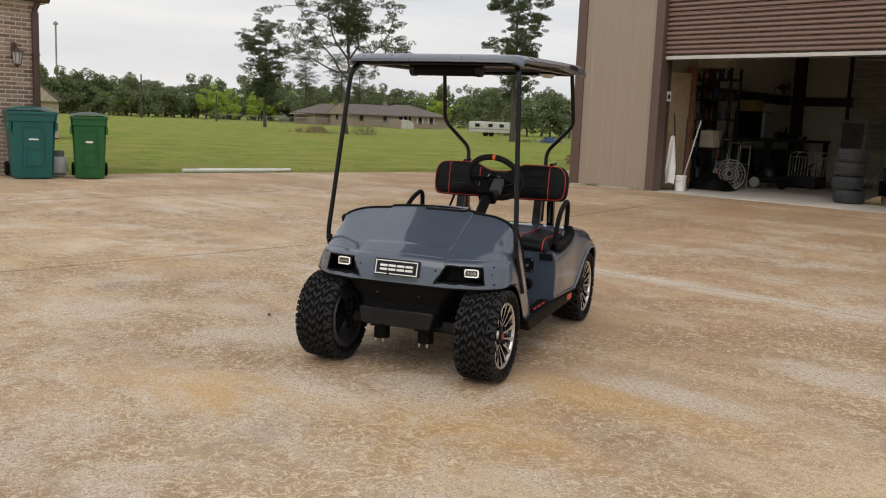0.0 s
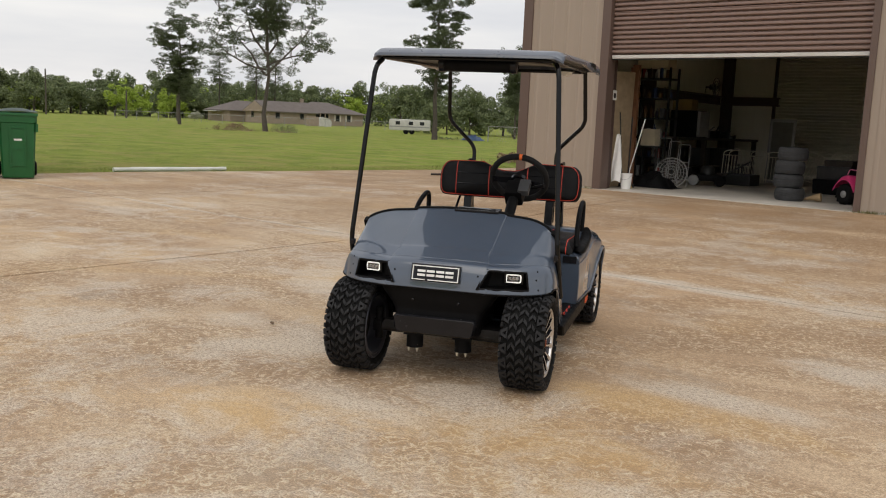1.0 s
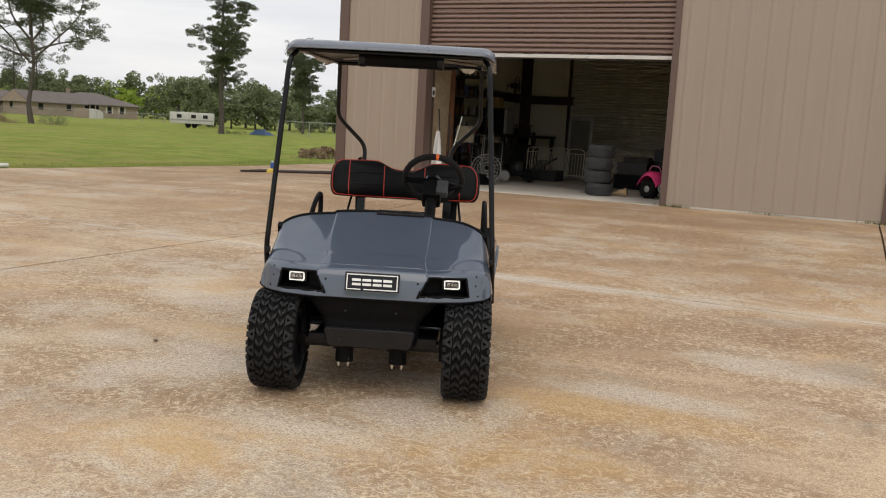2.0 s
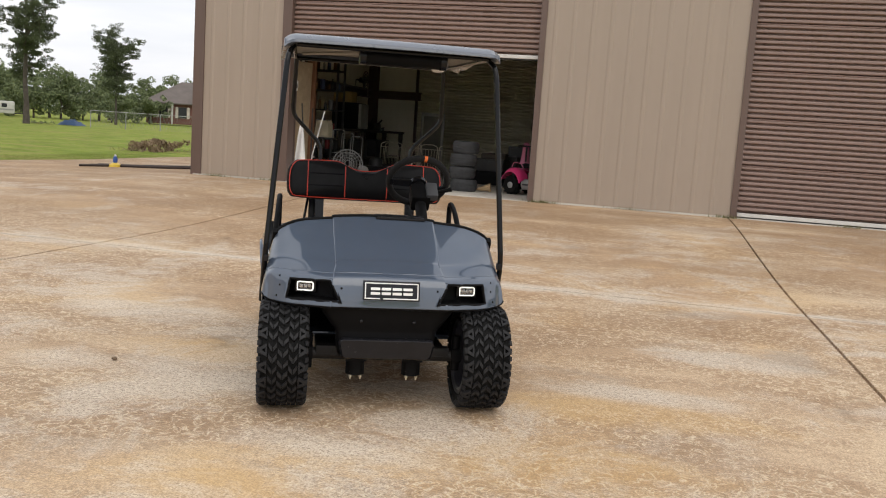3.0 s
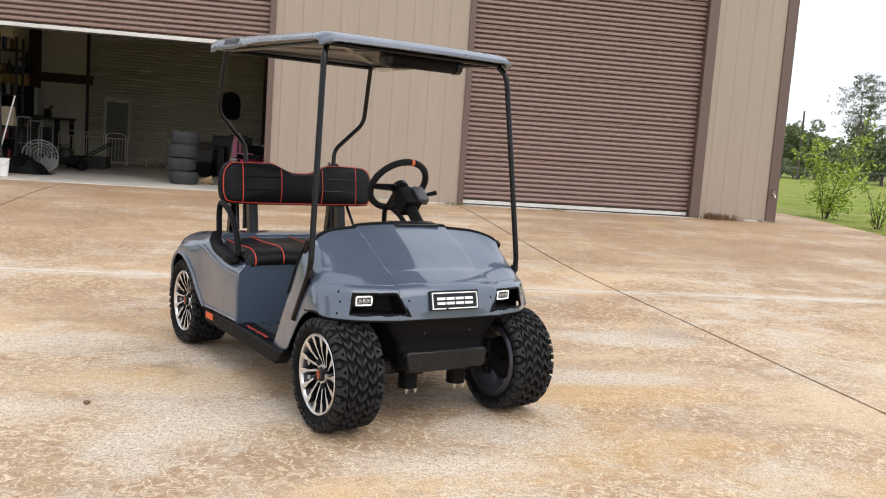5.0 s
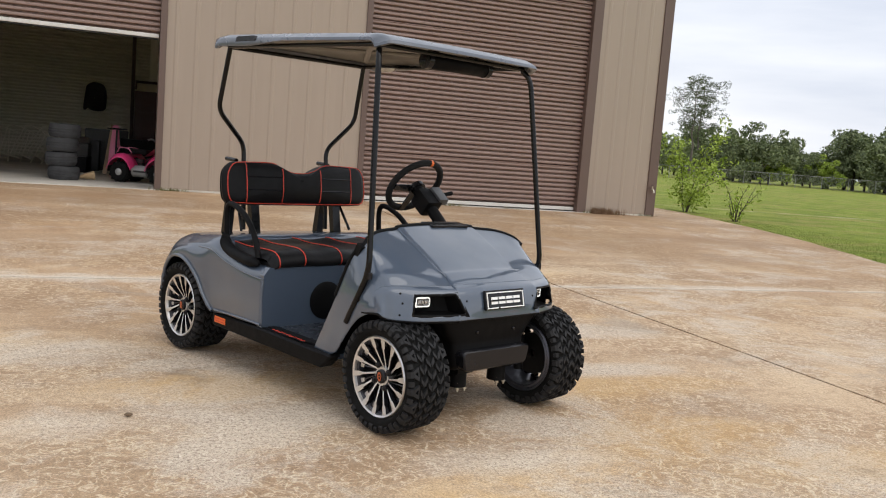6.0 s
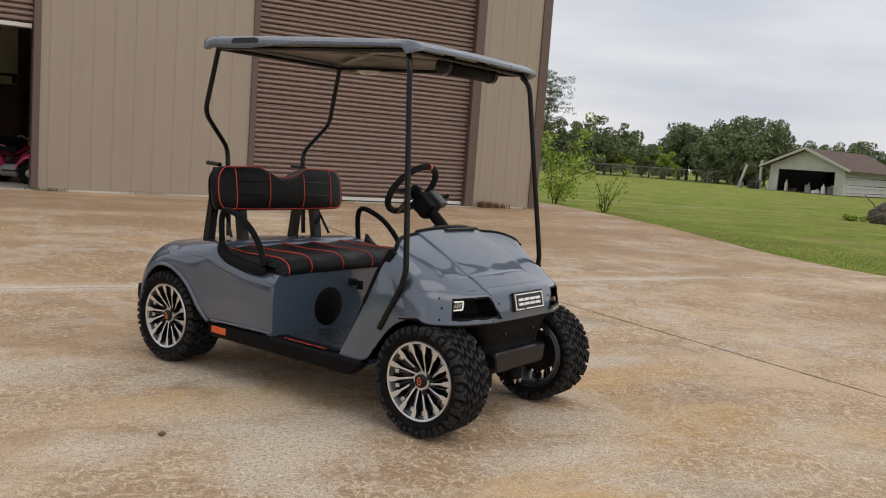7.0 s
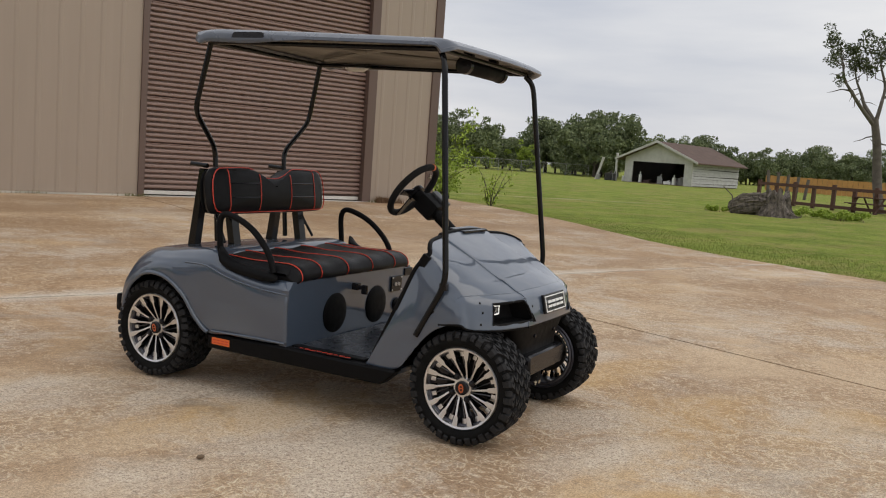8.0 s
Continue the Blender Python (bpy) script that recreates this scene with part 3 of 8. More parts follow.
def inside(p, poly):
    hit = False
    for (x0, y0), (x1, y1) in zip(poly, poly[1:] + poly[:1]):
        if (y0 > p[1]) != (y1 > p[1]) and p[0] < (x1 - x0) * (p[1] - y0) / (y1 - y0) + x0:
            hit = not hit
    return hit


# front cowl: lines from the rear edge of the bonnet down to the lip, middle to side
COWL = [
    [(-0.300, 0.00, 0.826), (-0.15, 0.00, 0.752), (-0.01, 0.00, 0.676), (0.035, 0.00, 0.657), (0.105, 0.00, 0.624), (0.150, 0.00, 0.596), (0.168, 0.00, 0.540), (0.175, 0.00, 0.482)],
    [(-0.298, 0.10, 0.825), (-0.15, 0.10, 0.751), (-0.01, 0.10, 0.675), (0.035, 0.10, 0.656), (0.103, 0.10, 0.623), (0.148, 0.10, 0.596), (0.166, 0.10, 0.540), (0.173, 0.10, 0.482)],
    [(-0.290, 0.228, 0.820), (-0.145, 0.226, 0.746), (-0.015, 0.222, 0.670), (0.025, 0.22, 0.652), (0.088, 0.23, 0.619), (0.135, 0.235, 0.594), (0.155, 0.24, 0.538), (0.165, 0.245, 0.480)],
    [(-0.286, 0.245, 0.812), (-0.142, 0.243, 0.738), (-0.015, 0.240, 0.664), (0.025, 0.238, 0.645), (0.084, 0.246, 0.614), (0.130, 0.25, 0.592), (0.150, 0.255, 0.537), (0.160, 0.26, 0.479)],
    [(-0.260, 0.37, 0.812), (-0.155, 0.38, 0.745), (-0.055, 0.39, 0.680), (-0.008, 0.39, 0.650), (0.040, 0.39, 0.615), (0.080, 0.395, 0.588), (0.098, 0.40, 0.535), (0.105, 0.41, 0.477)],
    [(-0.225, 0.465, 0.800), (-0.160, 0.475, 0.745), (-0.095, 0.485, 0.684), (-0.053, 0.495, 0.648), (-0.013, 0.495, 0.612), (0.020, 0.495, 0.586), (0.035, 0.50, 0.533), (0.040, 0.51, 0.477)],
    [(-0.205, 0.505, 0.770), (-0.175, 0.515, 0.720), (-0.125, 0.525, 0.665), (-0.090, 0.53, 0.630), (-0.05, 0.53, 0.602), (-0.015, 0.53, 0.583), (0.000, 0.533, 0.533), (0.010, 0.535, 0.480)],
    [(-0.250, 0.530, 0.690), (-0.215, 0.540, 0.650), (-0.175, 0.548, 0.612), (-0.130, 0.552, 0.585), (-0.085, 0.555, 0.566), (-0.05, 0.556, 0.552), (-0.02, 0.556, 0.528), (0.000, 0.553, 0.488)],
    [(-0.334, 0.548, 0.487), (-0.305, 0.555, 0.478), (-0.270, 0.560, 0.470), (-0.225, 0.563, 0.467), (-0.180, 0.565, 0.474), (-0.130, 0.566, 0.487), (-0.075, 0.566, 0.500), (-0.020, 0.562, 0.498)],
    [(-0.458, 0.552, 0.252), (-0.420, 0.556, 0.252), (-0.375, 0.560, 0.254), (-0.325, 0.562, 0.260), (-0.275, 0.565, 0.285), (-0.230, 0.566, 0.350), (-0.180, 0.566, 0.425), (-0.110, 0.566, 0.488)],
]
COWL = [[(x, y if y < 0.45 else y - 0.018, z) for x, y, z in row] for row in COWL]
FALL = {2: 0.003, 3: 0.004, 4: 0.014, 5: 0.022, 6: 0.020}
COWL = [[(x, y, z - FALL.get(i, 0.0) * max(0.0, 1 - 0.26 * k)) for k, (x, y, z) in enumerate(row)] for i, row in enumerate(COWL)]
cowl_net = both([list(c) for c in zip(*COWL)])
cowl_sheet = smooth_sheet(cowl_net, 127, 241)
# lamp openings in the fascia, as (y, z)
LAMP_HOLE = [(0.425, 0.580), (0.255, 0.586), (0.214, 0.502), (0.440, 0.496)]


def cowl_build():
    b = Build().grid(cowl_sheet)
    keep = []
    for f in b.f:
        c = np.mean([b.v[i] for i in f], axis=0)
        if c[0] > -0.02 and inside((abs(c[1]), c[2]), LAMP_HOLE):
            continue
        keep.append(f)
    b.f = keep
    return b


front_cowl = part("front_cowl", cowl_build(), PAINT, cart, "glossy grey front cowl and bonnet", smooth=50)
shell = front_cowl.modifiers.new("thickness", "SOLIDIFY")
shell.thickness, shell.offset = 0.006, 0.0


# black edging round the rear of the bonnet and along the lip
part("bonnet_edging", Build().tube([(p[0] - 0.006, p[1], p[2] + 0.003) for p in cowl_sheet[0] if p[2] > 0.50], 0.010, 8), PLASTIC, cart, "black rubber edging", smooth=60)
part("lip_edging", Build().tube([(p[0] - 0.003, p[1], p[2] - 0.003) for p in cowl_sheet[-1] if abs(p[1]) < 0.56], 0.006, 6), PLASTIC, cart, smooth=60)
for s in (1, -1):
    # raised hairline along the bonnet's fold, and the shoulder line of the fascia
    row = [smooth_line([(x, s * y, z) for x, y, z in COWL[2]], 40)[k] for k in range(2, 19)]
    part("fold_line", Build().tube([(p[0], p[1] + s * 0.008, p[2] - 0.001) for p in row], 0.0035, 6), PAINT, front_cowl, smooth=60)
part("fascia_line", Build().tube([(p[0] + 0.001, p[1], p[2] + 0.001) for p in cowl_sheet[74] if abs(p[1]) < 0.53], 0.0035, 6), PAINT, front_cowl, smooth=60)

# headlights
for s in (1, -1):
    corners = [(0.034, 0.440, 0.589), (0.138, 0.243, 0.595), (0.178, 0.204, 0.496), (0.040, 0.450, 0.487)]
    deep = [(-0.035, 0.425, 0.578), (0.060, 0.262, 0.582), (0.080, 0.238, 0.505), (-0.030, 0.432, 0.500)]
    mid = [tuple(np.array(c) * 0.93 + np.array(np.mean(corners, axis=0)) * 0.07 + np.array((-0.002, 0, 0))) for c in corners]
    pocket = Build()
    ring = lambda pts: [Vector((x, s * y, z)) for x, y, z in pts]
    pocket.grid([ring(corners), ring(mid), ring(deep)], wrap=True)
    pocket.add(ring(deep), [(0, 1, 2, 3)])
    edge_ = []
    for (ya, za), (yb, zb) in zip(LAMP_HOLE, LAMP_HOLE[1:] + LAMP_HOLE[:1]):
        for k in range(8):
            y, z = ya + (yb - ya) * k / 8, za + (zb - za) * k / 8
            q = min((q for r in cowl_sheet[60:] for q in r if q[0] > -0.03 and abs(q[1] - s * y) < 0.03), key=lambda q: (q[1] - s * y) ** 2 + (q[2] - z) ** 2)
            edge_.append((q[0] - 0.001, s * y, z))
    headlight = part("headlight", pocket, PLASTIC, cart, "deep black headlight pocket", weld=0.0002)
    part("bezel", Build().tube(edge_, 0.0060, 8, closed=True), PLASTIC, headlight, "black bezel round the lamp opening", smooth=60)
    hm = Matrix.Translation((0.048, s * 0.360, 0.545)) @ pose(0, 0, 0, 0, 0, s * 7).to_3x3().to_4x4()
    part("lamp_body", Build().obox(hm @ pose(-0.035, 0, 0), 0.06, 0.094, 0.058, 0.006), GLOSS_BLACK, headlight)
    loop = bent([(0, -0.034, -0.018), (0, 0.034, -0.018), (0, 0.034, 0.018), (0, -0.034, 0.018), (0, -0.034, -0.018)], 0.009, 4)
    part("light_ring", Build().tube([hm @ Vector(p) for p in loop[:-1]], 0.0031, 8, closed=True), LED, headlight, "glowing white rim light", smooth=60)
    for k in (-1, 0, 1):
        part("projector", Build().obox(hm @ pose(-0.002, k * 0.017, 0.0), 0.006, 0.013, 0.014, 0.002), plain("lamp_chrome", (0.7, 0.7, 0.7), 0.15, 1.0) if k == -1 and s == 1 else bpy.data.materials["lamp_chrome"], headlight)
    part("lens", Build().obox(hm @ pose(0.004, 0, 0), 0.003, 0.064, 0.038, 0.001), LENS, headlight, "clear lens")
    for y, z in ((0.470, 0.585), (0.480, 0.500), (0.208, 0.560), (0.470, 0.545)):
        p = min((q for r in cowl_sheet[76:] for q in r), key=lambda q: abs(q[1] - s * y) + abs(q[2] - z))
        part("rivet", Build().ball((p[0] + 0.001, p[1], p[2]), 0.0055, 8, 6), PLASTIC, headlight, smooth=60)

# badge: white frame and plain white shapes on black
badge = part("badge", Build().obox(pose(0.172, 0.005, 0.558, 0, -14, 0), 0.012, 0.246, 0.084, 0.004), GLOSS_BLACK, cart, "black badge with a white border and plain white shapes")
bm_ = pose(0.180, 0.005, 0.558, 0, -14, 0)
for cy, cz, sy, sz in ((0, 0.033, 0.232, 0.0048), (0.040, -0.033, 0.152, 0.0048), (-0.083, -0.033, 0.066, 0.0048), (-0.113, 0, 0.0048, 0.071), (0.113, 0, 0.0048, 0.071)):
    part("border", Build().obox(bm_ @ pose(0, cy, cz), 0.004, sy, sz, 0.001), WHITE, badge)
for cy, w in ((-0.070, 0.040), (-0.0235, 0.040), (0.0235, 0.040), (0.070, 0.040)):
    shape = part("shape", Build().obox(bm_ @ pose(0, cy, -0.001), 0.004, w, 0.031, 0.001), WHITE, badge)
    part("slot", Build().obox(bm_ @ pose(0.002, cy, -0.001), 0.0035, w * 1.02, 0.008, 0.001), GLOSS_BLACK, badge)

# black bumper panel under the lip, with its raised tray
bumper = part("front_bumper", Build().grid(smooth_sheet(both([list(c) for c in zip(*[
    [(0.150, 0.0, 0.490), (0.140, 0.0, 0.42), (0.128, 0.0, 0.372), (0.128, 0.0, 0.345), (0.128, 0.0, 0.262), (0.08, 0.0, 0.235)],
    [(0.145, 0.17, 0.490), (0.136, 0.165, 0.42), (0.125, 0.160, 0.372), (0.125, 0.160, 0.345), (0.125, 0.155, 0.264), (0.08, 0.15, 0.238)],
    [(0.120, 0.30, 0.490), (0.110, 0.255, 0.42), (0.105, 0.222, 0.372), (0.105, 0.215, 0.345), (0.105, 0.205, 0.268), (0.07, 0.195, 0.242)],
    [(0.040, 0.32, 0.490), (0.050, 0.27, 0.42), (0.050, 0.232, 0.372), (0.050, 0.222, 0.345), (0.050, 0.212, 0.268), (0.04, 0.20, 0.245)],
])]), 28, 41)), PLASTIC, cart, "textured black plastic bumper panel", smooth=50)
pad = part("bumper_pad", Build().prism([(-0.180, 0.250), (0.180, 0.250), (0.198, 0.264), (0.210, 0.328), (0.196, 0.342), (-0.196, 0.342), (-0.210, 0.328), (-0.198, 0.264)], lambda u, v, w: (w, u, v), 0.10, 0.165), GLOSS_BLACK, bumper, "raised glossy bumper pad", smooth=40)
pad.modifiers.new("edge", "BEVEL").width = 0.008
for s in (1, -1):
    part("bolt", Build().lathe([(0.008, 0), (0.008, 0.008), (0.005, 0.011)], pose(0.136, s * 0.115, 0.415, 0, 98, 0), 10), GLOSS_BLACK, bumper)

# wheel wells and underbody
part("underbody", Build().box(-1.80, -0.05, -0.30, 0.30, 0.215, 0.250, 0.01).box(-0.32, 0.03, -0.19, 0.19, 0.25, 0.46, 0.02).box(-1.86, -0.93, -0.33, 0.33, 0.25, 0.52, 0.02), DULL_METAL, cart, "dark steel chassis")
part("front_axle", Build().tube([(0.0, -0.36, 0.235), (0.0, 0.36, 0.235)], 0.026, 10).box(-0.03, 0.03, -0.30, 0.30, 0.238, 0.275, 0.006), DULL_METAL, cart, smooth=40)
part("rear_axle", Build().tube([(-1.66, -0.42, 0.238), (-1.66, 0.42, 0.238)], 0.035, 10).ball((-1.66, 0.05, 0.238), 0.10, 14, 10), DULL_METAL, cart, smooth=40)
part("bumper_rear", Build().box(-1.938, -1.880, -0.556, 0.556, 0.282, 0.372, 0.022), PLASTIC, cart, "black rear bumper")
for s in (1, -1):
    part("spindle", Build().tube([(0.0, s * 0.335, 0.17), (0.0, s * 0.335, 0.33)], 0.020, 10).box(-0.03, 0.032, s * 0.335 - 0.022, s * 0.335 + 0.022, 0.21, 0.27, 0.008), PLASTIC, cart, smooth=40)
    part("steering_arm", Build().tube([(0.0, s * 0.325, 0.225), (0.02, s * 0.27, 0.235), (0.02, 0.0, 0.238)], 0.009, 8), DULL_METAL, cart, smooth=40)
    post = part("spring_mount", Build().tube([(0.05, s * 0.125, 0.16), (0.05, s * 0.125, 0.27)], [0.042, 0.041], 16).box(0.005, 0.098, s * 0.125 - 0.046, s * 0.125 + 0.046, 0.225, 0.262), PLASTIC, cart, "dark suspension mount", smooth=40)
    for dx, dy in ((0.030, -0.022), (0.030, 0.022)):
        part("bolt", Build().tube([(0.05 + dx, s * 0.125 + dy, 0.140), (0.05 + dx, s * 0.125 + dy, 0.18)], 0.004, 8).tube([(0.05 + dx, s * 0.125 + dy, 0.150), (0.05 + dx, s * 0.125 + dy, 0.158)], 0.008, 6), BRASS, post)

# wheels
TYRE_W, RIM_R = 0.208, 0.167
hw = TYRE_W / 2
tyre_prof = [(RIM_R, -hw * 0.80), (RIM_R + 0.012, -hw * 0.92), (0.192, -hw * 1.0), (0.210, -hw * 0.97), (0.219, -hw * 0.86), (0.2225, -hw * 0.5), (0.2235, 0), (0.2225, hw * 0.5), (0.219, hw * 0.86), (0.210, hw * 0.97), (0.192, hw * 1.0), (RIM_R + 0.012, hw * 0.92), (RIM_R, hw * 0.80), (RIM_R - 0.01, hw * 0.7), (RIM_R - 0.01, -hw * 0.7)]
tyre_mesh = Build().lathe(tyre_prof, seg=64, closed=True).mesh("tyre", 45)
tyre_mesh.materials.append(RUBBER)


def tread_build():
    """Three rows of raised chevrons round the tyre, with forked triangular lugs on the shoulders."""
    b = Build()
    n = 30

    def block(corners, r0, r1, k0=0.86, k1=0.90):
        """corners: (angle, across) quads, raised from r0 to r1."""
        low = [(r0 * math.cos(a), r0 * math.sin(a), h) for a, h in corners]
        c = np.mean(np.array(corners), axis=0)
        top = [((r1 * math.cos(c[0] + (a - c[0]) * k0)), r1 * math.sin(c[0] + (a - c[0]) * k0), c[1] + (h - c[1]) * k1) for a, h in corners]
        k = len(corners)
        b.add(low + top, [tuple(range(k, 2 * k))] + [(i, (i + 1) % k, k + (i + 1) % k, k + i) for i in range(k)])

    w = 2 * math.pi / n
    for i in range(n):
        a = i * w
        for row, off, arm in ((-0.043, 0.5, 0.0185), (0.0, 0.0, 0.0225), (0.043, 0.5, 0.0185)):
            a0 = a + off * w
            for side in (1, -1):
                h0, h1 = row + side * 0.0006, row + side * arm
                block([(a0, h0), (a0 + 0.46 * w, h0), (a0 + 0.98 * w, h1), (a0 + 0.52 * w, h1)], 0.2180, 0.2350, 0.84, 0.90)
    m = 20
    v = 2 * math.pi / m
    for i in range(m):
        a = i * v
        for side in (1, -1):
            z0, z1 = side * 0.0655, side * 0.0955
            # a lug of two legs meeting on the shoulder, with a cross bar at its foot
            block([(a + 0.30 * v, z1), (a + 0.58 * v, z1), (a + 0.28 * v, z0), (a + 0.06 * v, z0)], 0.212, 0.2335)
            block([(a + 0.42 * v, z1), (a + 0.66 * v, z1), (a + 0.90 * v, z0), (a + 0.68 * v, z0)], 0.212, 0.2335)
            block([(a + 0.22 * v, side * 0.0655), (a + 0.74 * v, side * 0.0655), (a + 0.70 * v, side * 0.073), (a + 0.26 * v, side * 0.073)], 0.212, 0.2325)
            for q0, q1, deep in ((0.30, 0.66, 0.203), (0.80, 1.08, 0.211)):
                lug = [(0.2325, side * 0.094), (0.224, side * 0.1045), (deep, side * 0.1085), (deep - 0.008, side * 0.100), (0.212, side * 0.088)]
                vs = [(r * math.cos(q), r * math.sin(q), h) for q in (a + q0 * v, a + q1 * v) for r, h in lug]
                b.add(vs, [(0, 1, 6, 5), (1, 2, 7, 6), (2, 3, 8, 7), (0, 4, 3, 2, 1), (5, 6, 7, 8, 9), (4, 0, 5, 9)])
    return b


# dusty blocks, also lightened against the carcass to paint shade into the grooves
tread_mesh = tread_build().mesh("tread")
tread_mesh.materials.append(plain("dusty_lightened_tread_rubber", (0.020, 0.020, 0.021), 0.68, vary=0.35, scale=18, bump=0.2, Specular_IOR_Level=0.22))
# the disc's outer face looks along +z
rim_mesh = Build().lathe([(0.150, -0.095), (0.158, -0.09), (RIM_R, -0.098), (RIM_R + 0.006, -0.092), (RIM_R - 0.004, -0.07), (0.152, -0.05), (0.150, 0.055), (0.158, 0.068), (0.160, 0.076), (0.157, 0.078), (0.150, 0.074), (0.145, 0.05), (0.143, -0.09)], seg=64, closed=True).mesh("rim_barrel", 40)
rim_mesh.materials.append(plain("barrel_grey_enamel", (0.085, 0.085, 0.10), 0.35, 0.6, vary=0.2, scale=15))
lip_mesh = Build().lathe([(0.155, 0.080), (0.158, 0.091), (0.166, 0.094), (0.170, 0.089), (0.168, 0.080)], seg=72, closed=True).mesh("rim_lip", 40)
lip_mesh.materials.append(ALLOY)
back_mesh = Build().lathe([(0.02, 0.0), (0.100, 0.0), (0.100, 0.03), (0.02, 0.03)], seg=40, closed=True).mesh("brake_drum", 40)
back_mesh.materials.append(DULL_METAL)
hub_mesh = Build().lathe([(0.001, 0.030), (0.046, 0.030), (0.044, 0.058), (0.040, 0.070), (0.034, 0.071), (0.001, 0.062)], seg=36).mesh("hub", 30)
hub_mesh.materials.append(ALLOY)
cap_mesh = Build().lathe([(0.001, 0.055), (0.030, 0.055), (0.029, 0.078), (0.024, 0.082), (0.001, 0.083)], seg=28).mesh("centre_cap", 30)
cap_mesh.materials.append(GLOSS_BLACK)
mark_mesh = Build().lathe([(0.009, 0.0832), (0.0155, 0.0832), (0.0155, 0.0845), (0.009, 0.0845)], pose(0, 0.0, 0) @ Matrix.Diagonal((0.75, 1.25, 1, 1)), 20, closed=True).box(-0.010, 0.010, -0.003, 0.003, 0.0832, 0.0845).mesh("cap_mark")
mark_mesh.materials.append(CUP)
nut_mesh = Build().lathe([(0.0135, -0.012), (0.0135, 0.008), (0.0095, 0.009), (0.0085, 0.014), (0.003, 0.016)], seg=12).mesh("lug_nut")
nut_mesh.materials.append(GLOSS_BLACK)


def spoke_meshes():
    """A bright curved spoke with a wide stepped tab at the rim, and the dark recessed one between with a small bright foot."""
    out = []
    for line, mat in (([(0.030, 0.0085, 0.060, -0.0110), (0.044, 0.0080, 0.064, -0.0100), (0.066, 0.0078, 0.070, -0.0075), (0.092, 0.0084, 0.077, -0.0042), (0.117, 0.0104, 0.083, -0.0015), (0.124, 0.0185, 0.0835, -0.0005), (0.142, 0.0215, 0.087, 0.0010), (0.160, 0.0245, 0.0905, 0.0020)], ALLOY),
                      ([(0.034, 0.0046, 0.050, -0.0170), (0.060, 0.0046, 0.052, -0.0120), (0.095, 0.0050, 0.056, -0.0055), (0.126, 0.0060, 0.060, -0.0010)], SPOKE_DARK),
                      ([(0.128, 0.0165, 0.062, 0.0000), (0.138, 0.0175, 0.064, 0.0005), (0.153, 0.0185, 0.066, 0.0010)], ALLOY)):
        face, flank = Build(), Build()
        L_ = [(r, o - w / 2, h) for r, w, h, o in line]
        R_ = [(r, o + w / 2, h) for r, w, h, o in line]
        C_ = [(r, o, h + 0.0010) for r, w, h, o in line]
        face.grid([L_, C_, R_])
        low = lambda q: [(r, y, h - 0.026) for r, y, h in q]
        flank.grid([L_, low(L_)]), flank.grid([R_, low(R_)]), flank.grid([low(L_), low(R_)])
        a, c = face.mesh("spoke", tidy=False), flank.mesh("spoke_flank", tidy=False)
        a.materials.append(mat), c.materials.append(GLOSS_BLACK)
        out.append((a, c))
    return out


SPOKE_DARK = plain("smoked_spoke_enamel", (0.16, 0.155, 0.165), 0.35, 0.9, vary=0.15, scale=25, bump=0.03)
SPOKES = spoke_meshes()


def wheel(x, y, side, spin):
    """side: 1 on the cart's left; the wheel's own z axis looks outwards."""
    m = Matrix.Translation((x, y, 0.236)) @ pose(0, 0, 0, -90 * side, 0, 0) @ pose(0, 0, 0, 0, 0, spin)
    w = piece("wheel", tyre_mesh, cart, m, "knobbly black tyre on a machined alloy rim with many spokes")
    piece("tread", tread_mesh, w), piece("rim_barrel", rim_mesh, w), piece("rim_lip", lip_mesh, w, label="bright rim lip")
    piece("brake_drum", back_mesh, w, pose(0, 0, -0.02))
    piece("hub", hub_mesh, w), piece("centre_cap", cap_mesh, w, label="black centre cap"), piece("cap_mark", mark_mesh, w, label="orange mark on the cap")
    for k in range(4):
        piece("lug_nut", nut_mesh, w, pose(0.050 * math.cos(k * math.pi / 2 + 0.4), 0.050 * math.sin(k * math.pi / 2 + 0.4), 0.067))
    for k in range(14):
        for n, (a, c) in enumerate(SPOKES):
            r = pose(0, 0, 0, 0, 0, (k + (0.5 if n else 0.0)) * 360 / 14)
            piece("spoke" if n < 2 else "spoke_foot", a, w, r), piece("spoke_flank", c, w, r)


for side in (1, -1):
    wheel(0.0, side * 0.443, side, 7)
    wheel(-1.66, side * 0.482, side, 20)

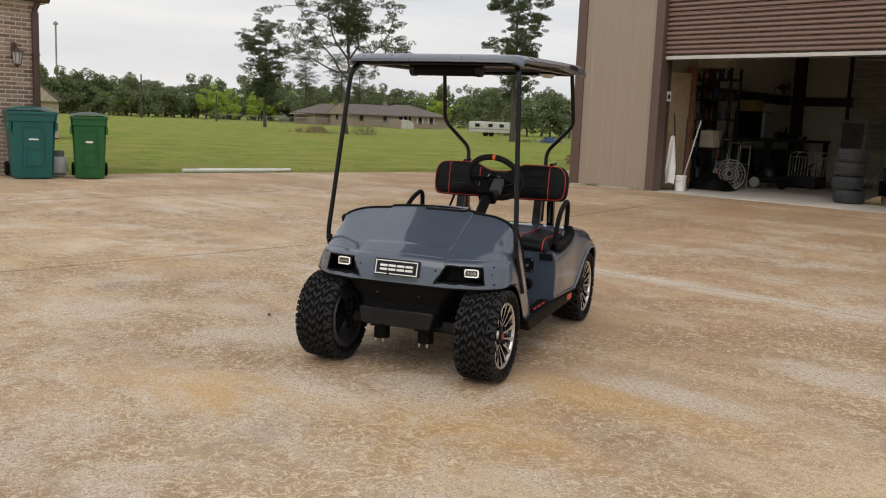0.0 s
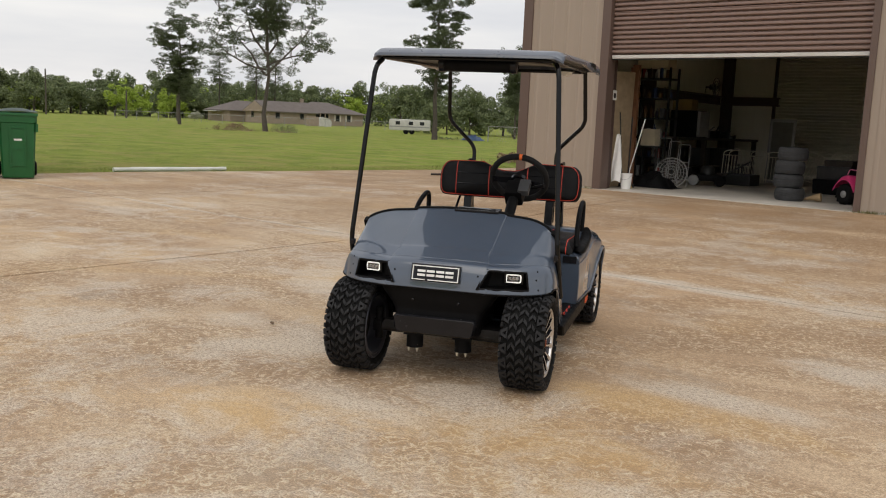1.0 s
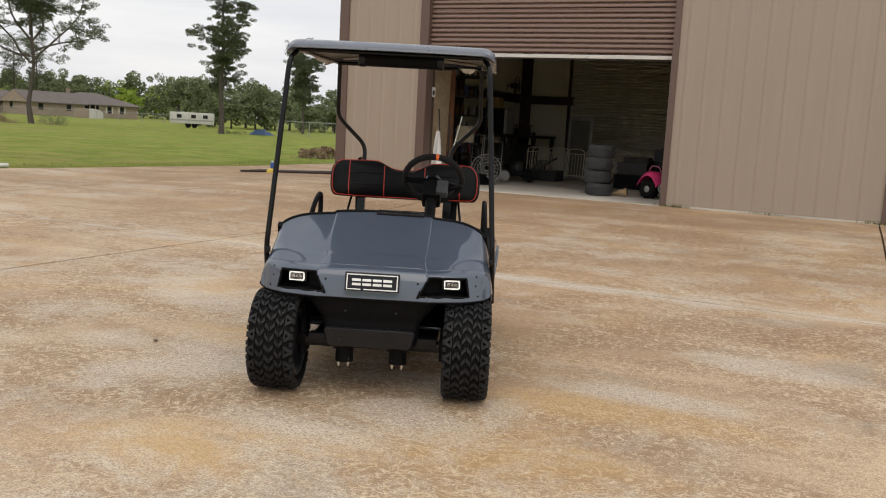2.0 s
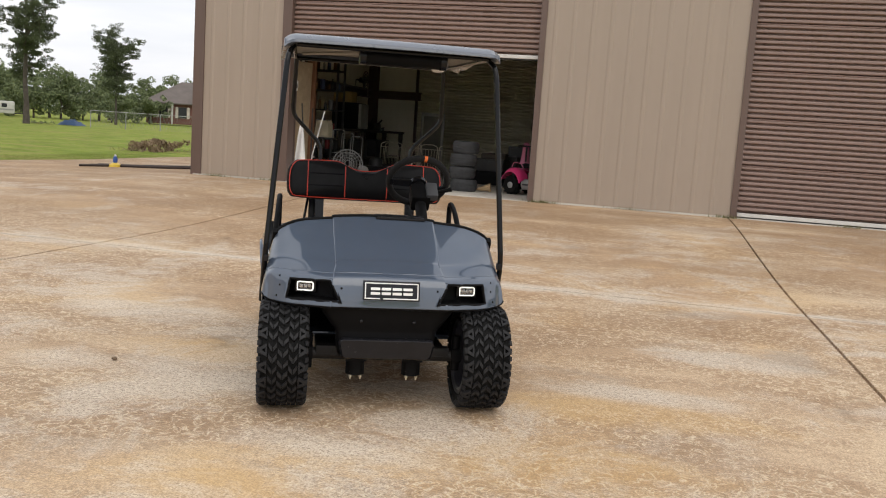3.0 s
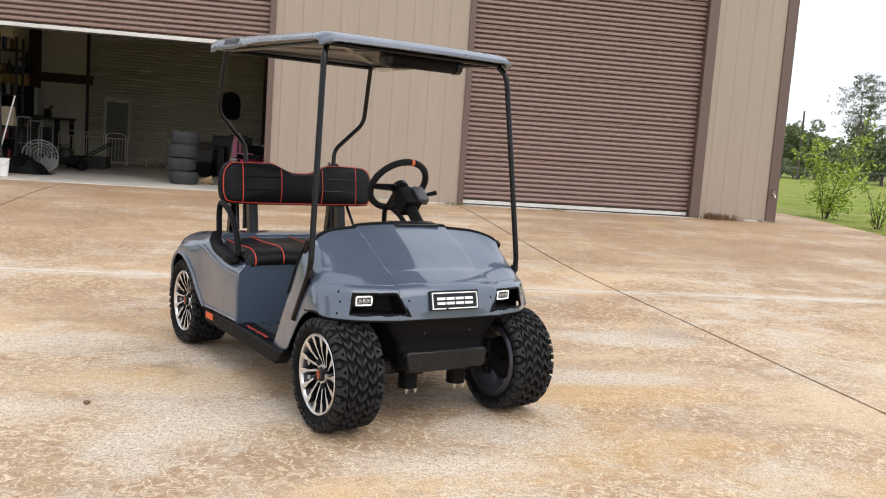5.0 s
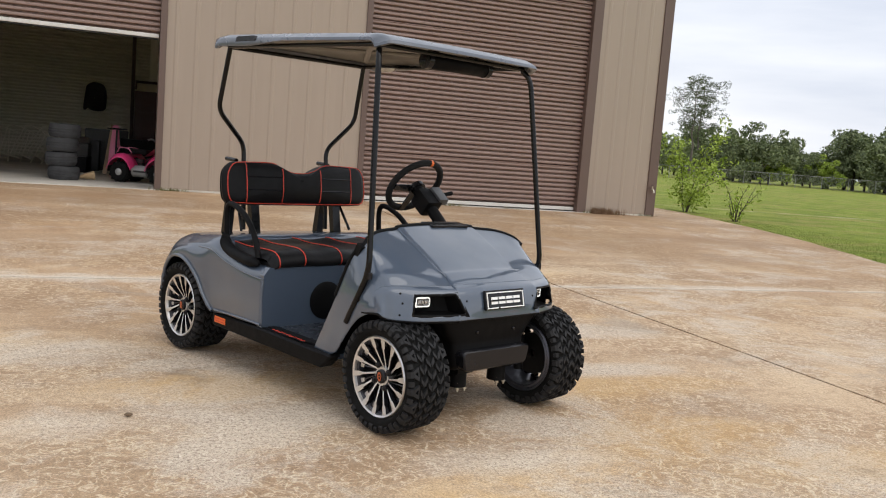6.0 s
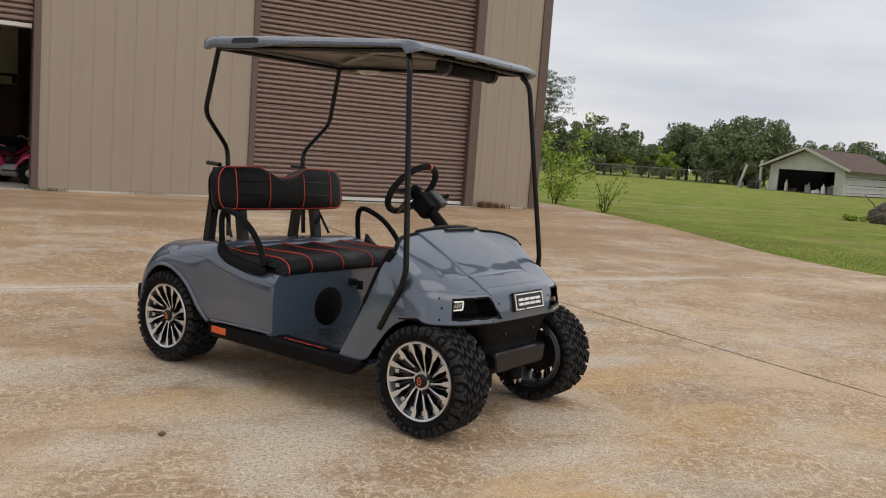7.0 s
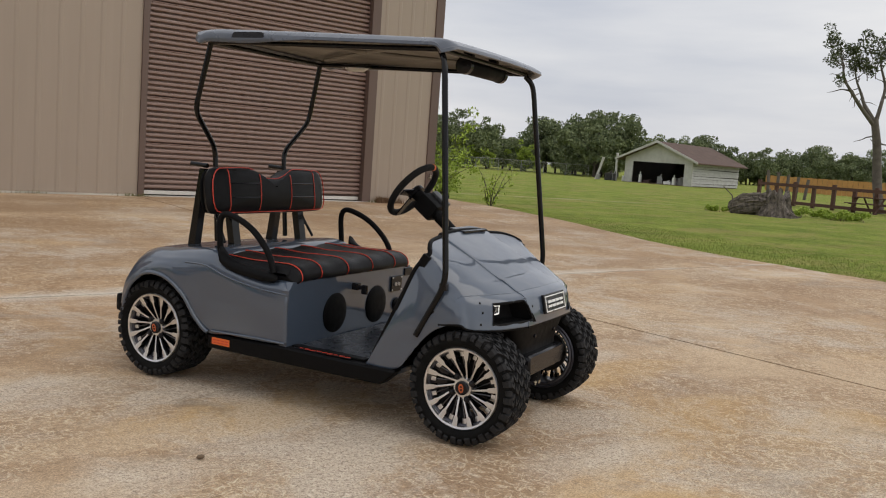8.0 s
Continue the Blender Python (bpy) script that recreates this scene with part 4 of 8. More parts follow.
# rear body: from the middle of the deck out, over the shoulder and down the side to the arch
REAR = [
    [(-0.90, 0.00, 0.560), (-1.05, 0.00, 0.560), (-1.24, 0.00, 0.600), (-1.34, 0.00, 0.655), (-1.50, 0.00, 0.652), (-1.62, 0.00, 0.640), (-1.75, 0.00, 0.626), (-1.86, 0.00, 0.590), (-1.922, 0.00, 0.51), (-1.935, 0.00, 0.40), (-1.935, 0.00, 0.33)],
    [(-0.90, 0.40, 0.560), (-1.05, 0.40, 0.560), (-1.24, 0.40, 0.600), (-1.34, 0.40, 0.653), (-1.50, 0.40, 0.648), (-1.62, 0.40, 0.634), (-1.75, 0.40, 0.620), (-1.85, 0.40, 0.582), (-1.912, 0.40, 0.50), (-1.925, 0.40, 0.40), (-1.925, 0.40, 0.33)],
    [(-0.90, 0.525, 0.555), (-1.05, 0.525, 0.560), (-1.22, 0.525, 0.600), (-1.33, 0.525, 0.650), (-1.50, 0.525, 0.640), (-1.62, 0.525, 0.624), (-1.73, 0.52, 0.612), (-1.82, 0.515, 0.574), (-1.890, 0.51, 0.50), (-1.915, 0.50, 0.40), (-1.915, 0.50, 0.33)],
    [(-0.89, 0.565, 0.535), (-1.05, 0.57, 0.545), (-1.22, 0.575, 0.582), (-1.34, 0.578, 0.618), (-1.48, 0.580, 0.610), (-1.60, 0.580, 0.598), (-1.71, 0.578, 0.588), (-1.80, 0.570, 0.548), (-1.865, 0.56, 0.48), (-1.90, 0.55, 0.40), (-1.905, 0.55, 0.33)],
    [(-0.875, 0.575, 0.50), (-1.05, 0.585, 0.515), (-1.22, 0.590, 0.545), (-1.34, 0.594, 0.582), (-1.46, 0.600, 0.585), (-1.58, 0.605, 0.580), (-1.69, 0.603, 0.560), (-1.785, 0.598, 0.515), (-1.855, 0.59, 0.455), (-1.885, 0.58, 0.39), (-1.895, 0.58, 0.32)],
    [(-0.87, 0.580, 0.42), (-1.05, 0.590, 0.43), (-1.22, 0.592, 0.455), (-1.34, 0.598, 0.490), (-1.44, 0.612, 0.515), (-1.56, 0.622, 0.545), (-1.68, 0.622, 0.535), (-1.77, 0.616, 0.490), (-1.84, 0.605, 0.430), (-1.875, 0.595, 0.37), (-1.885, 0.59, 0.31)],
    [(-0.865, 0.578, 0.275), (-1.05, 0.588, 0.275), (-1.20, 0.590, 0.275), (-1.31, 0.592, 0.268), (-1.385, 0.604, 0.330), (-1.455, 0.618, 0.430), (-1.56, 0.628, 0.502), (-1.68, 0.630, 0.510), (-1.775, 0.622, 0.455), (-1.83, 0.610, 0.390), (-1.86, 0.60, 0.30)],
]
REAR = [[(x, y if y < 0.5 else y - 0.022, z) for x, y, z in row] for row in REAR]
rear_body = part("rear_body", Build().grid(smooth_sheet(both([list(c) for c in zip(*REAR)]), 72, 101)), PAINT, cart, "glossy grey rear body with flared wheel arches", smooth=55)
rear_body.modifiers.new("thickness", "SOLIDIFY").thickness = 0.006
for s in (1, -1):
    arch = [(x, s * y, z) for x, y, z in smooth_line(REAR[-1], 60) if x < -1.30]
    part("arch_lip", Build().tube(arch, 0.010, 8), PAINT, rear_body, smooth=60)
    crease = [(x, s * (y + 0.001), z) for x, y, z in smooth_line([REAR[4][k] for k in range(0, 5)], 24)]
    part("body_crease", Build().tube(crease, 0.004, 6), PAINT, rear_body, smooth=60)
    low = [(-0.872, s * 0.560, 0.283), (-1.05, s * 0.570, 0.286), (-1.29, s * 0.573, 0.279)]
    part("lower_crease", Build().tube(low, 0.005, 6), PAINT, rear_body, smooth=60)
    well = [[(-1.62 + 0.27 * math.cos(a), s * y, 0.25 + 0.27 * math.sin(a)) for a in [math.pi * k / 20 for k in range(21)]] for y in (0.32, 0.54)]
    part("wheel_well", Build().grid(well), PLASTIC, cart, "black wheel well", smooth=40)
# kick panel under the seat
kick = part("kick_panel", Build().prism([(-0.553, 0.25), (-0.553, 0.52), (-0.523, 0.556), (0.523, 0.556), (0.553, 0.52), (0.553, 0.25)], lambda u, v, w: (w, u, v), -0.905, -0.868), PAINT, cart, "glossy grey panel below the seat")
for s in (1, -1):
    sp = part("speaker", Build().lathe([(0.096, 0.0), (0.096, 0.006), (0.088, 0.011), (0.050, 0.014), (0.001, 0.015)], pose(-0.870, s * 0.185, 0.380, 0, 90, 0), 40), PLASTIC, cart, "round black speaker grille", smooth=40)
part("key_switch", Build().obox(pose(-0.855, -0.03, 0.495), 0.04, 0.035, 0.035, 0.006).tube([(-0.85, -0.03, 0.495), (-0.80, -0.035, 0.49)], 0.010, 10).obox(pose(-0.80, -0.035, 0.485), 0.03, 0.02, 0.045, 0.005), GLOSS_BLACK, cart, "black key switch")
plate = part("switch_plate", Build().obox(pose(-0.862, 0.375, 0.470), 0.008, 0.105, 0.082, 0.003), GLOSS_BLACK, cart, "black switch plate with two sockets")
for dy in (-0.016, 0.016):
    part("socket", Build().lathe([(0.010, 0), (0.010, 0.006), (0.006, 0.006), (0.006, 0.002), (0.001, 0.002)], pose(-0.858, 0.375 + dy, 0.468, 0, 90, 0), 16), ALLOY, plate)
for dy in (-0.044, 0.044):
    for dz in (-0.033, 0.033):
        part("screw", Build().lathe([(0.005, 0), (0.004, 0.003), (0.001, 0.0035)], pose(-0.858, 0.375 + dy, 0.470 + dz, 0, 90, 0), 8), ALLOY, plate)
part("charge_port", Build().lathe([(0.036, 0.0), (0.036, 0.008), (0.026, 0.018), (0.022, 0.012), (0.001, 0.012)], pose(-0.868, 0.39, 0.355, 0, 90, 0), 28), PLASTIC, cart, "round black charging port", smooth=30)
part("hinge", Build().box(-0.872, -0.860, 0.46, 0.54, 0.505, 0.545, 0.003), GLOSS_BLACK, cart)

# floor, sills, marks
part("floor_pan", Build().box(-0.90, -0.30, -0.515, 0.515, 0.238, 0.262, 0.006), PAINT, cart, "grey floor pan")
part("floor_mat", Build().box(-0.86, -0.44, -0.485, 0.485, 0.262, 0.268, 0.003), MAT_RUBBER, cart, "flat dark floor mat")
part("firewall", Build().prism([(-0.47, 0.25), (-0.40, 0.262), (-0.315, 0.46), (-0.235, 0.66), (-0.195, 0.745), (-0.222, 0.762), (-0.268, 0.690), (-0.318, 0.585), (-0.365, 0.480)], lambda u, v, w: (u, w, v), -0.512, 0.512), PLASTIC, cart, "black dashboard and toe board")
for s in (1, -1):
    sill = part("sill", Build().prism([(-1.315, 0.195), (-1.325, 0.262), (-0.86, 0.268), (-0.47, 0.262), (-0.29, 0.262), (-0.31, 0.235), (-0.36, 0.192)], lambda u, v, w: (u, w, v), s * 0.50, s * 0.566), PLASTIC, cart, "textured black rocker panel")
    sill.modifiers.new("edge", "BEVEL").width = 0.008
    part("pedestal_strip", Build().box(-0.86, -0.47, s * 0.500 - 0.022, s * 0.500 + 0.022, 0.262, 0.274, 0.004), PLASTIC, cart, "black step strip")
    mark = part("side_mark", Build().obox(pose(-1.235, s * 0.5675, 0.234), 0.105, 0.004, 0.032, 0.001), ORANGE, cart, "orange plate with plain dark shapes")
    for k in range(4):
        part("shape", Build().obox(pose(-1.272 + k * 0.025, s * 0.570, 0.240), 0.018, 0.003, 0.004).obox(pose(-1.272 + k * 0.025, s * 0.570, 0.228), 0.018, 0.003, 0.004), PIPING, mark)
    dec = part("sill_decal", Build().obox(pose(-0.68, s * 0.525, 0.269), 0.30, 0.034, 0.002), GLOSS_BLACK, cart, "black strip with red slanted marks")
    for k in range(9):
        part("shape", Build().obox(pose(-0.80 + k * 0.031, s * (0.525 + 0.004 * ((k * 7) % 3 - 1)), 0.271, 0, 0, 24), 0.024, 0.006 + 0.004 * (k % 2), 0.002), PIPING, dec)

# roof posts
front_post = {}
for s in (1, -1):
    path = bent([(-0.212, s * 0.553, 0.425), (-0.096, s * 0.541, 0.655), (-0.205, s * 0.478, 1.55), (-0.240, s * 0.450, 1.590)], 0.06, 6)
    front_post[s] = part("front_post", Build().tube(path, 0.0128, 12), TUBE, cart, "black steel roof post", smooth=60)
    for px, pz, tilt_ in ((-0.150, 0.53, 27), (-0.10, 0.64, 0)):
        part("post_clamp", Build().obox(pose(px - 0.006, s * 0.536, pz, 0, tilt_, 0), 0.034, 0.022, 0.030, 0.005), GLOSS_BLACK, front_post[s])
    for z in (0.86, 1.2):
        part("screw", Build().ball((-0.100 - (z - 0.655) * 0.117 + 0.012, s * (0.541 - (z - 0.655) * 0.070), z), 0.005, 8, 6), GLOSS_BLACK, front_post[s])
    path = bent([(-1.545, s * 0.275, 0.66), (-1.585, s * 0.275, 1.125), (-1.560, s * 0.452, 1.300), (-1.490, s * 0.440, 1.622)], 0.05, 6)
    part("rear_post", Build().tube(path, 0.0128, 12), TUBE, cart, "black bent steel roof post", smooth=60)
    part("seat_support", Build().prism([(-1.450, 0.63), (-1.410, 0.63), (-1.455, 0.86), (-1.495, 0.86)], lambda u, v, w: (u, w, v), s * 0.245, s * 0.295), TUBE, cart, "black seat-back bracket")
    part("support_leg", Build().prism([(-1.690, 0.62), (-1.645, 0.62), (-1.600, 1.02), (-1.632, 1.02)], lambda u, v, w: (u, w, v), s * 0.285, s * 0.330), TUBE, cart, "black seat-back bracket")
    part("grab_bar", Build().tube([(-1.600, s * 0.308, 1.035), (-1.705, s * 0.308, 1.040)], 0.012, 8), TUBE, cart, "short black bar behind the seat back", smooth=60)
    part("brace_rod", Build().tube([(-1.42, s * 0.36, 0.67), (-1.54, s * 0.33, 0.86)], 0.008, 8), TUBE, cart, smooth=60)

# roof: a shallow moulded shell, its sides dropping at the rear, with hand slots
def roof_point(u, v):
    """u: 0 rear to 1 front; v: -1 to 1 across."""
    x = -1.525 + u * 1.355
    half = 0.525 - 0.035 * u
    y = v * half
    edge = max(0.0, abs(v) - 0.90) / 0.10
    front, rear = max(0.0, u - 0.93) / 0.07, max(0.0, 0.10 - u) / 0.10
    z = 1.655 + 0.020 * (1 - v * v) * math.sin(math.pi * min(1, u + 0.08)) - 0.010 * u + 0.028 * (1 - u)
    z -= 0.020 * edge ** 2 + 0.028 * front ** 2 + 0.014 * rear ** 2
    x += 0.035 * (1 - v * v) * u - 0.02 * (1 - v * v) * (1 - u)
    if abs(v) > 0.95:
        x -= 0.05 * (abs(v) - 0.95) / 0.05 * (1 if u > 0.5 else -1) * max(0.0, abs(u - 0.5) - 0.44) / 0.06
    return x, y, z


rows = [[roof_point(u, v) for v in np.linspace(-1, 1, 61)] for u in np.linspace(0, 1, 45)]
rim = rows[0] + [r[-1] for r in rows[1:]] + rows[-1][-2::-1] + [r[0] for r in rows[-2:0:-1]]
cx = -0.86
deep_ = lambda x: 1.0 if x < -1.20 else max(0.42, 1.0 - (x + 1.20) * 1.8)
skirt = [[(cx + (x - cx) * k, y * k2, z - d * deep_(x)) for x, y, z in rim] for k, k2, d in ((1.0, 1.0, 0.0), (1.006, 1.009, 0.007), (1.010, 1.014, 0.038), (1.005, 1.008, 0.043), (0.985, 0.975, 0.040), (0.965, 0.94, 0.018))]
shell_b = Build().grid(rows)
shell_b.grid(skirt, wrap=True)
roof_shell = part("roof_shell", shell_b, ROOF_SHELL, cart, "grey moulded plastic roof with rounded edges", smooth=45, weld=0.0005)
inner = [[(cx + (x - cx) * 0.975, y * 0.955, z - 0.016) for x, y, z in r] for r in rows]
lining = part("roof_lining", Build().grid(inner), ROOF_INNER, roof_shell, "pale ribbed underside of the roof", smooth=45)
for s in (1, -1):
    rib = [(-0.30, s * 0.40, 1.628), (-0.86, s * 0.02, 1.643), (-1.42, s * -0.40, 1.650)]
    part("roof_rib", Build().tube(rib, 0.016, 8, flat=0.6), ROOF_INNER, roof_shell, "pale stiffening rib", smooth=60)
    part("side_rail", Build().tube(bent([(-0.235, s * 0.455, 1.600), (-1.490, s * 0.445, 1.627)], 0.02), 0.011, 8), TUBE, roof_shell, smooth=60)
    hole = bent([(-1.290, 0, -0.013), (-1.105, 0, -0.013), (-1.115, 0, 0.012), (-1.280, 0, 0.012), (-1.290, 0, -0.013)], 0.012, 4)
    # solid black inset, stands for the shade inside the slot
    part("hand_slot", Build().prism([(p[0], p[2]) for p in hole[:-1]], lambda u, v, w: (u, s * (w + 0.035 * (-1.345 - u) / 1.355), 1.648 + v), 0.495, 0.5285), GLOSS_BLACK, roof_shell, "solid black inset for the dark of a hand slot in the roof edge")
for x, y, z in ((-0.235, 0.445, 1.598), (-1.490, 0.435, 1.625)):
    part("roof_crossbar", Build().tube([(x, -y, z), (x, y, z)], 0.011, 8), TUBE, roof_shell, "black cross tube", smooth=60)
dome = part("dome_light", Build().lathe([(0.001, -0.028), (0.030, -0.026), (0.044, -0.012), (0.048, 0.0), (0.001, 0.002)], Matrix.Translation((-1.19, 0.36, 1.612)) @ Matrix.Diagonal((1.6, 0.9, 1, 1)), 24), plain("milky_lamp_cover", (0.7, 0.7, 0.68), 0.3), cart, "oval dome light", smooth=40)
part("dome_ring", Build().tube([(-1.19 + 0.085 * math.cos(a), 0.36 + 0.048 * math.sin(a), 1.610) for a in [2 * math.pi * k / 24 for k in range(24)]], 0.007, 6, closed=True), GLOSS_BLACK, dome, smooth=60)
# sound bar under the roof's front
bar = part("sound_bar", Build().lathe([(0.001, -0.195), (0.030, -0.195), (0.036, -0.185), (0.036, 0.185), (0.030, 0.195), (0.001, 0.195)], pose(-0.285, 0.05, 1.572, -90, 0, 0), 28), PLASTIC, cart, "black cylindrical sound bar under the roof", smooth=40)
for s in (1, -1):
    part("end_cap", Build().lathe([(0.039, -0.014), (0.039, 0.014), (0.030, 0.018), (0.001, 0.018)], pose(-0.285, 0.05 + s * 0.188, 1.572, -90 * s, 0, 0), 28), GLOSS_BLACK, bar, smooth=40)
    part("bracket", Build().box(-0.305, -0.265, 0.03 + s * 0.13 - 0.018, 0.03 + s * 0.13 + 0.018, 1.595, 1.635, 0.004), GLOSS_BLACK, bar)

# seats
def pillow(outline, depth, rings=9, power=2.6):
    """A padded slab: outline of (u, v) round the middle, bulging by depth / 2 to both sides in w."""
    c = np.mean(np.array(outline), axis=0)
    o = np.array(outline) - c
    out = []
    for side in (1, -1):
        ks = [math.sin(math.pi / 2 * i / rings) for i in range(rings + 1)]
        for k in (ks[::-1] if side > 0 else ks):
            w = side * depth / 2 * (max(0.0, 1 - k ** power)) ** (1 / power)
            out.append([(c[0] + p[0] * max(k, 0.02), c[1] + p[1] * max(k, 0.02), w) for p in o])
    return out


def rounded(pts, r, n=6):
    closed = pts + [pts[0], pts[1]]
    return [tuple(p) for p in bent([(x, y, 0) for x, y in closed], r, n)][n + 1 - n:-1][: len(pts) * (n + 1)]


half_top = [(0.0, 0.985), (0.05, 0.987), (0.11, 1.005), (0.16, 1.032), (0.21, 1.040), (0.38, 1.036), (0.43, 1.025), (0.460, 0.985), (0.468, 0.93), (0.466, 0.86), (0.450, 0.822), (0.41, 0.808), (0.20, 0.805), (0.0, 0.805)]
half_fine = [tuple(p) for p in smooth_line(half_top, 44)]
back_outline = half_fine + [(-y, z) for y, z in half_fine[-2:0:-1]]
BACK_LEAN = 8.0


def back_place(u, v, w):
    """From the seat back's own plane into the cart."""
    t = math.radians(BACK_LEAN)
    dz = v - 0.81
    return (-1.445 - dz * math.sin(t) + w * math.cos(t), u, 0.81 + dz * math.cos(t) + w * math.sin(t))


rings_ = pillow(back_outline, 0.12)
backrest = part("backrest", Build().grid([[back_place(u, v, w) for u, v, w in r] for r in rings_], wrap=True), VINYL, cart, "black stitched vinyl seat back with red piping", smooth=70)
bc = np.mean(np.array(back_outline), axis=0)


back_angles = sorted((math.atan2(p[1] - bc[1], p[0] - bc[0]), math.hypot(p[0] - bc[0], p[1] - bc[1])) for p in back_outline)


def back_face(u, v):
    """The padded front at (u, v)."""
    a = math.atan2(v - bc[1], u - bc[0])
    reach = np.interp(a, [q[0] for q in back_angles], [q[1] for q in back_angles], period=2 * math.pi)
    k = min(0.99, math.hypot(u - bc[0], v - bc[1]) / reach)
    return back_place(u, v, 0.06 * (1 - k ** 2.6) ** (1 / 2.6) + 0.001)


ring_line = [back_place(bc[0] + (u - bc[0]) * 0.965, bc[1] + (v - bc[1]) * 0.95, 0.034) for u, v in back_outline[::2]]
part("piping", Build().tube(ring_line, 0.0029, 6, closed=True), PIPING, backrest, "red piping", smooth=60)
for y in (-0.345, -0.125, 0.125, 0.345):
    top = 1.015 if abs(y) < 0.2 else 1.028
    if abs(y) < 0.2:
        top = 1.002
    part("piping", Build().tube([back_face(y, z) for z in np.linspace(0.82, top, 14)], 0.0028, 6), PIPING, backrest, smooth=60)
for y0, y1 in ((-0.345, -0.125), (0.125, 0.345)):
    for z in (0.885, 0.955):
        part("stitch_line", Build().tube([back_face(y, z) for y in np.linspace(y0 + 0.008, y1 - 0.008, 8)], 0.0035, 5), GLOSS_BLACK, backrest, smooth=60)
part("back_shell", Build().grid([[back_place(u * 0.97, 0.92 + (v - 0.92) * 0.95, w * 0.4 - 0.045) for u, v, w in r] for r in rings_], wrap=True), PLASTIC, cart, "black moulded shell behind the seat back", smooth=60)


# bench cushion, its front roll hanging over the kick panel
def cushion_point(s, y):
    prof = smooth_line([(-1.335, 0.565), (-1.345, 0.61), (-1.30, 0.634), (-1.15, 0.628), (-1.00, 0.632), (-0.915, 0.630), (-0.868, 0.610), (-0.852, 0.578), (-0.862, 0.556), (-0.90, 0.550)], 40)
    x, z = prof[s]
    e = max(0.0, abs(y) - 0.455) / 0.055
    drop = 0.050 * e ** 2.2
    puff = 0.006 * math.cos(y / 0.22 * 2 * math.pi) * (1 if 4 < s < 34 else 0.5)
    return (x + (-0.025 * e ** 2 if s > 22 else 0), y, max(0.548, z - drop - puff * 0.6 + 0.003))


ys_ = list(np.linspace(-0.51, 0.51, 61))
cushion = part("seat_cushion", Build().grid([[cushion_point(s, y) for y in ys_] for s in range(40)]).box(-1.33, -0.885, -0.500, 0.500, 0.548, 0.575), VINYL, cart, "black vinyl bench cushion with red piping", smooth=60)
for y in (-0.475, -0.33, -0.11, 0.11, 0.33, 0.475):
    part("piping", Build().tube([Vector(cushion_point(s, y)) + Vector((0.001, 0, 0.0025)) for s in range(2, 40)], 0.0027, 6), PIPING, cushion, smooth=60)

# hip restraints: bent loop on a moulded base at each end of the bench
for s in (1, -1):
    loop = bent([(-1.315, s * 0.502, 0.625), (-1.335, s * 0.502, 0.800), (-1.290, s * 0.502, 0.834), (-1.140, s * 0.505, 0.782), (-1.025, s * 0.512, 0.680), (-0.985, s * 0.518, 0.585)], 0.07, 6)
    rest = part("hip_restraint", Build().tube(loop, 0.0150, 12), PLASTIC, cart, "bent black hip restraint", smooth=60)
    line = smooth_line([(-1.285, 0.672), (-1.262, 0.625), (-1.20, 0.594), (-1.10, 0.578), (-1.00, 0.568), (-0.945, 0.562)], 24)
    rows = []
    for y, dz in ((0.566, -0.018), (0.572, 0.0), (0.564, 0.018), (0.53, 0.026), (0.510, 0.018), (0.505, -0.012), (0.566, -0.018)):
        rows.append([])
        for k, (x, z) in enumerate(line):
            taper = min(1.0, (k + 0.15) / 4, (len(line) - 0.85 - k) / 5) ** 0.5
            rows[-1].append((x, s * (0.536 + (y - 0.536) * taper), z + dz * taper))
    part("restraint_base", Build().grid(rows), PLASTIC, rest, smooth=60)

# steering
hub_at = Vector((-0.703, 0.213, 0.985))
axis = Vector((-0.80, 0.0, 0.60)).normalized()
turn = axis.to_track_quat("Z", "Y").to_matrix().to_4x4()
sm = Matrix.Translation(hub_at) @ turn
wheel_s = part("steering_wheel", Build().tube([sm @ Vector((0.152 * math.cos(a), 0.152 * math.sin(a), 0.0)) for a in [2 * math.pi * k / 40 for k in range(40)]], 0.0170, 10, closed=True), SUEDE, cart, "black suede steering wheel with an orange top mark", smooth=60)
top_dir = (Vector((0.089, 0.02, 0.124))).normalized()
loc = (sm.inverted().to_3x3() @ top_dir)
a0 = math.atan2(loc.y, loc.x)
part("top_mark", Build().tube([sm @ Vector((0.152 * math.cos(a), 0.152 * math.sin(a), 0.0)) for a in [a0 - 0.05 + 0.025 * k for k in range(5)]], 0.0178, 10), ORANGE, wheel_s, "orange centre mark", smooth=60)
for da in (math.pi / 2 + 0.1, -math.pi / 2 - 0.1, math.pi):
    d = Vector((math.cos(a0 + da), math.sin(a0 + da), 0))
    n_ = Vector((-d.y, d.x, 0))
    part("wheel_spoke", Build().add([sm @ (d * r + n_ * w + Vector((0, 0, h))) for h in (-0.018, -0.024) for r, w in ((0.03, -0.022), (0.148, -0.016), (0.148, 0.016), (0.03, 0.022))], [(0, 1, 2, 3), (7, 6, 5, 4), (0, 1, 5, 4), (1, 2, 6, 5), (2, 3, 7, 6), (3, 0, 4, 7)]), GLOSS_BLACK, wheel_s)
part("horn_button", Build().lathe([(0.001, -0.035), (0.045, -0.035), (0.045, -0.012), (0.036, -0.004), (0.001, -0.003)], sm, 24), GLOSS_BLACK, wheel_s, smooth=40)
end = Vector((-0.40, 0.213, 0.745))
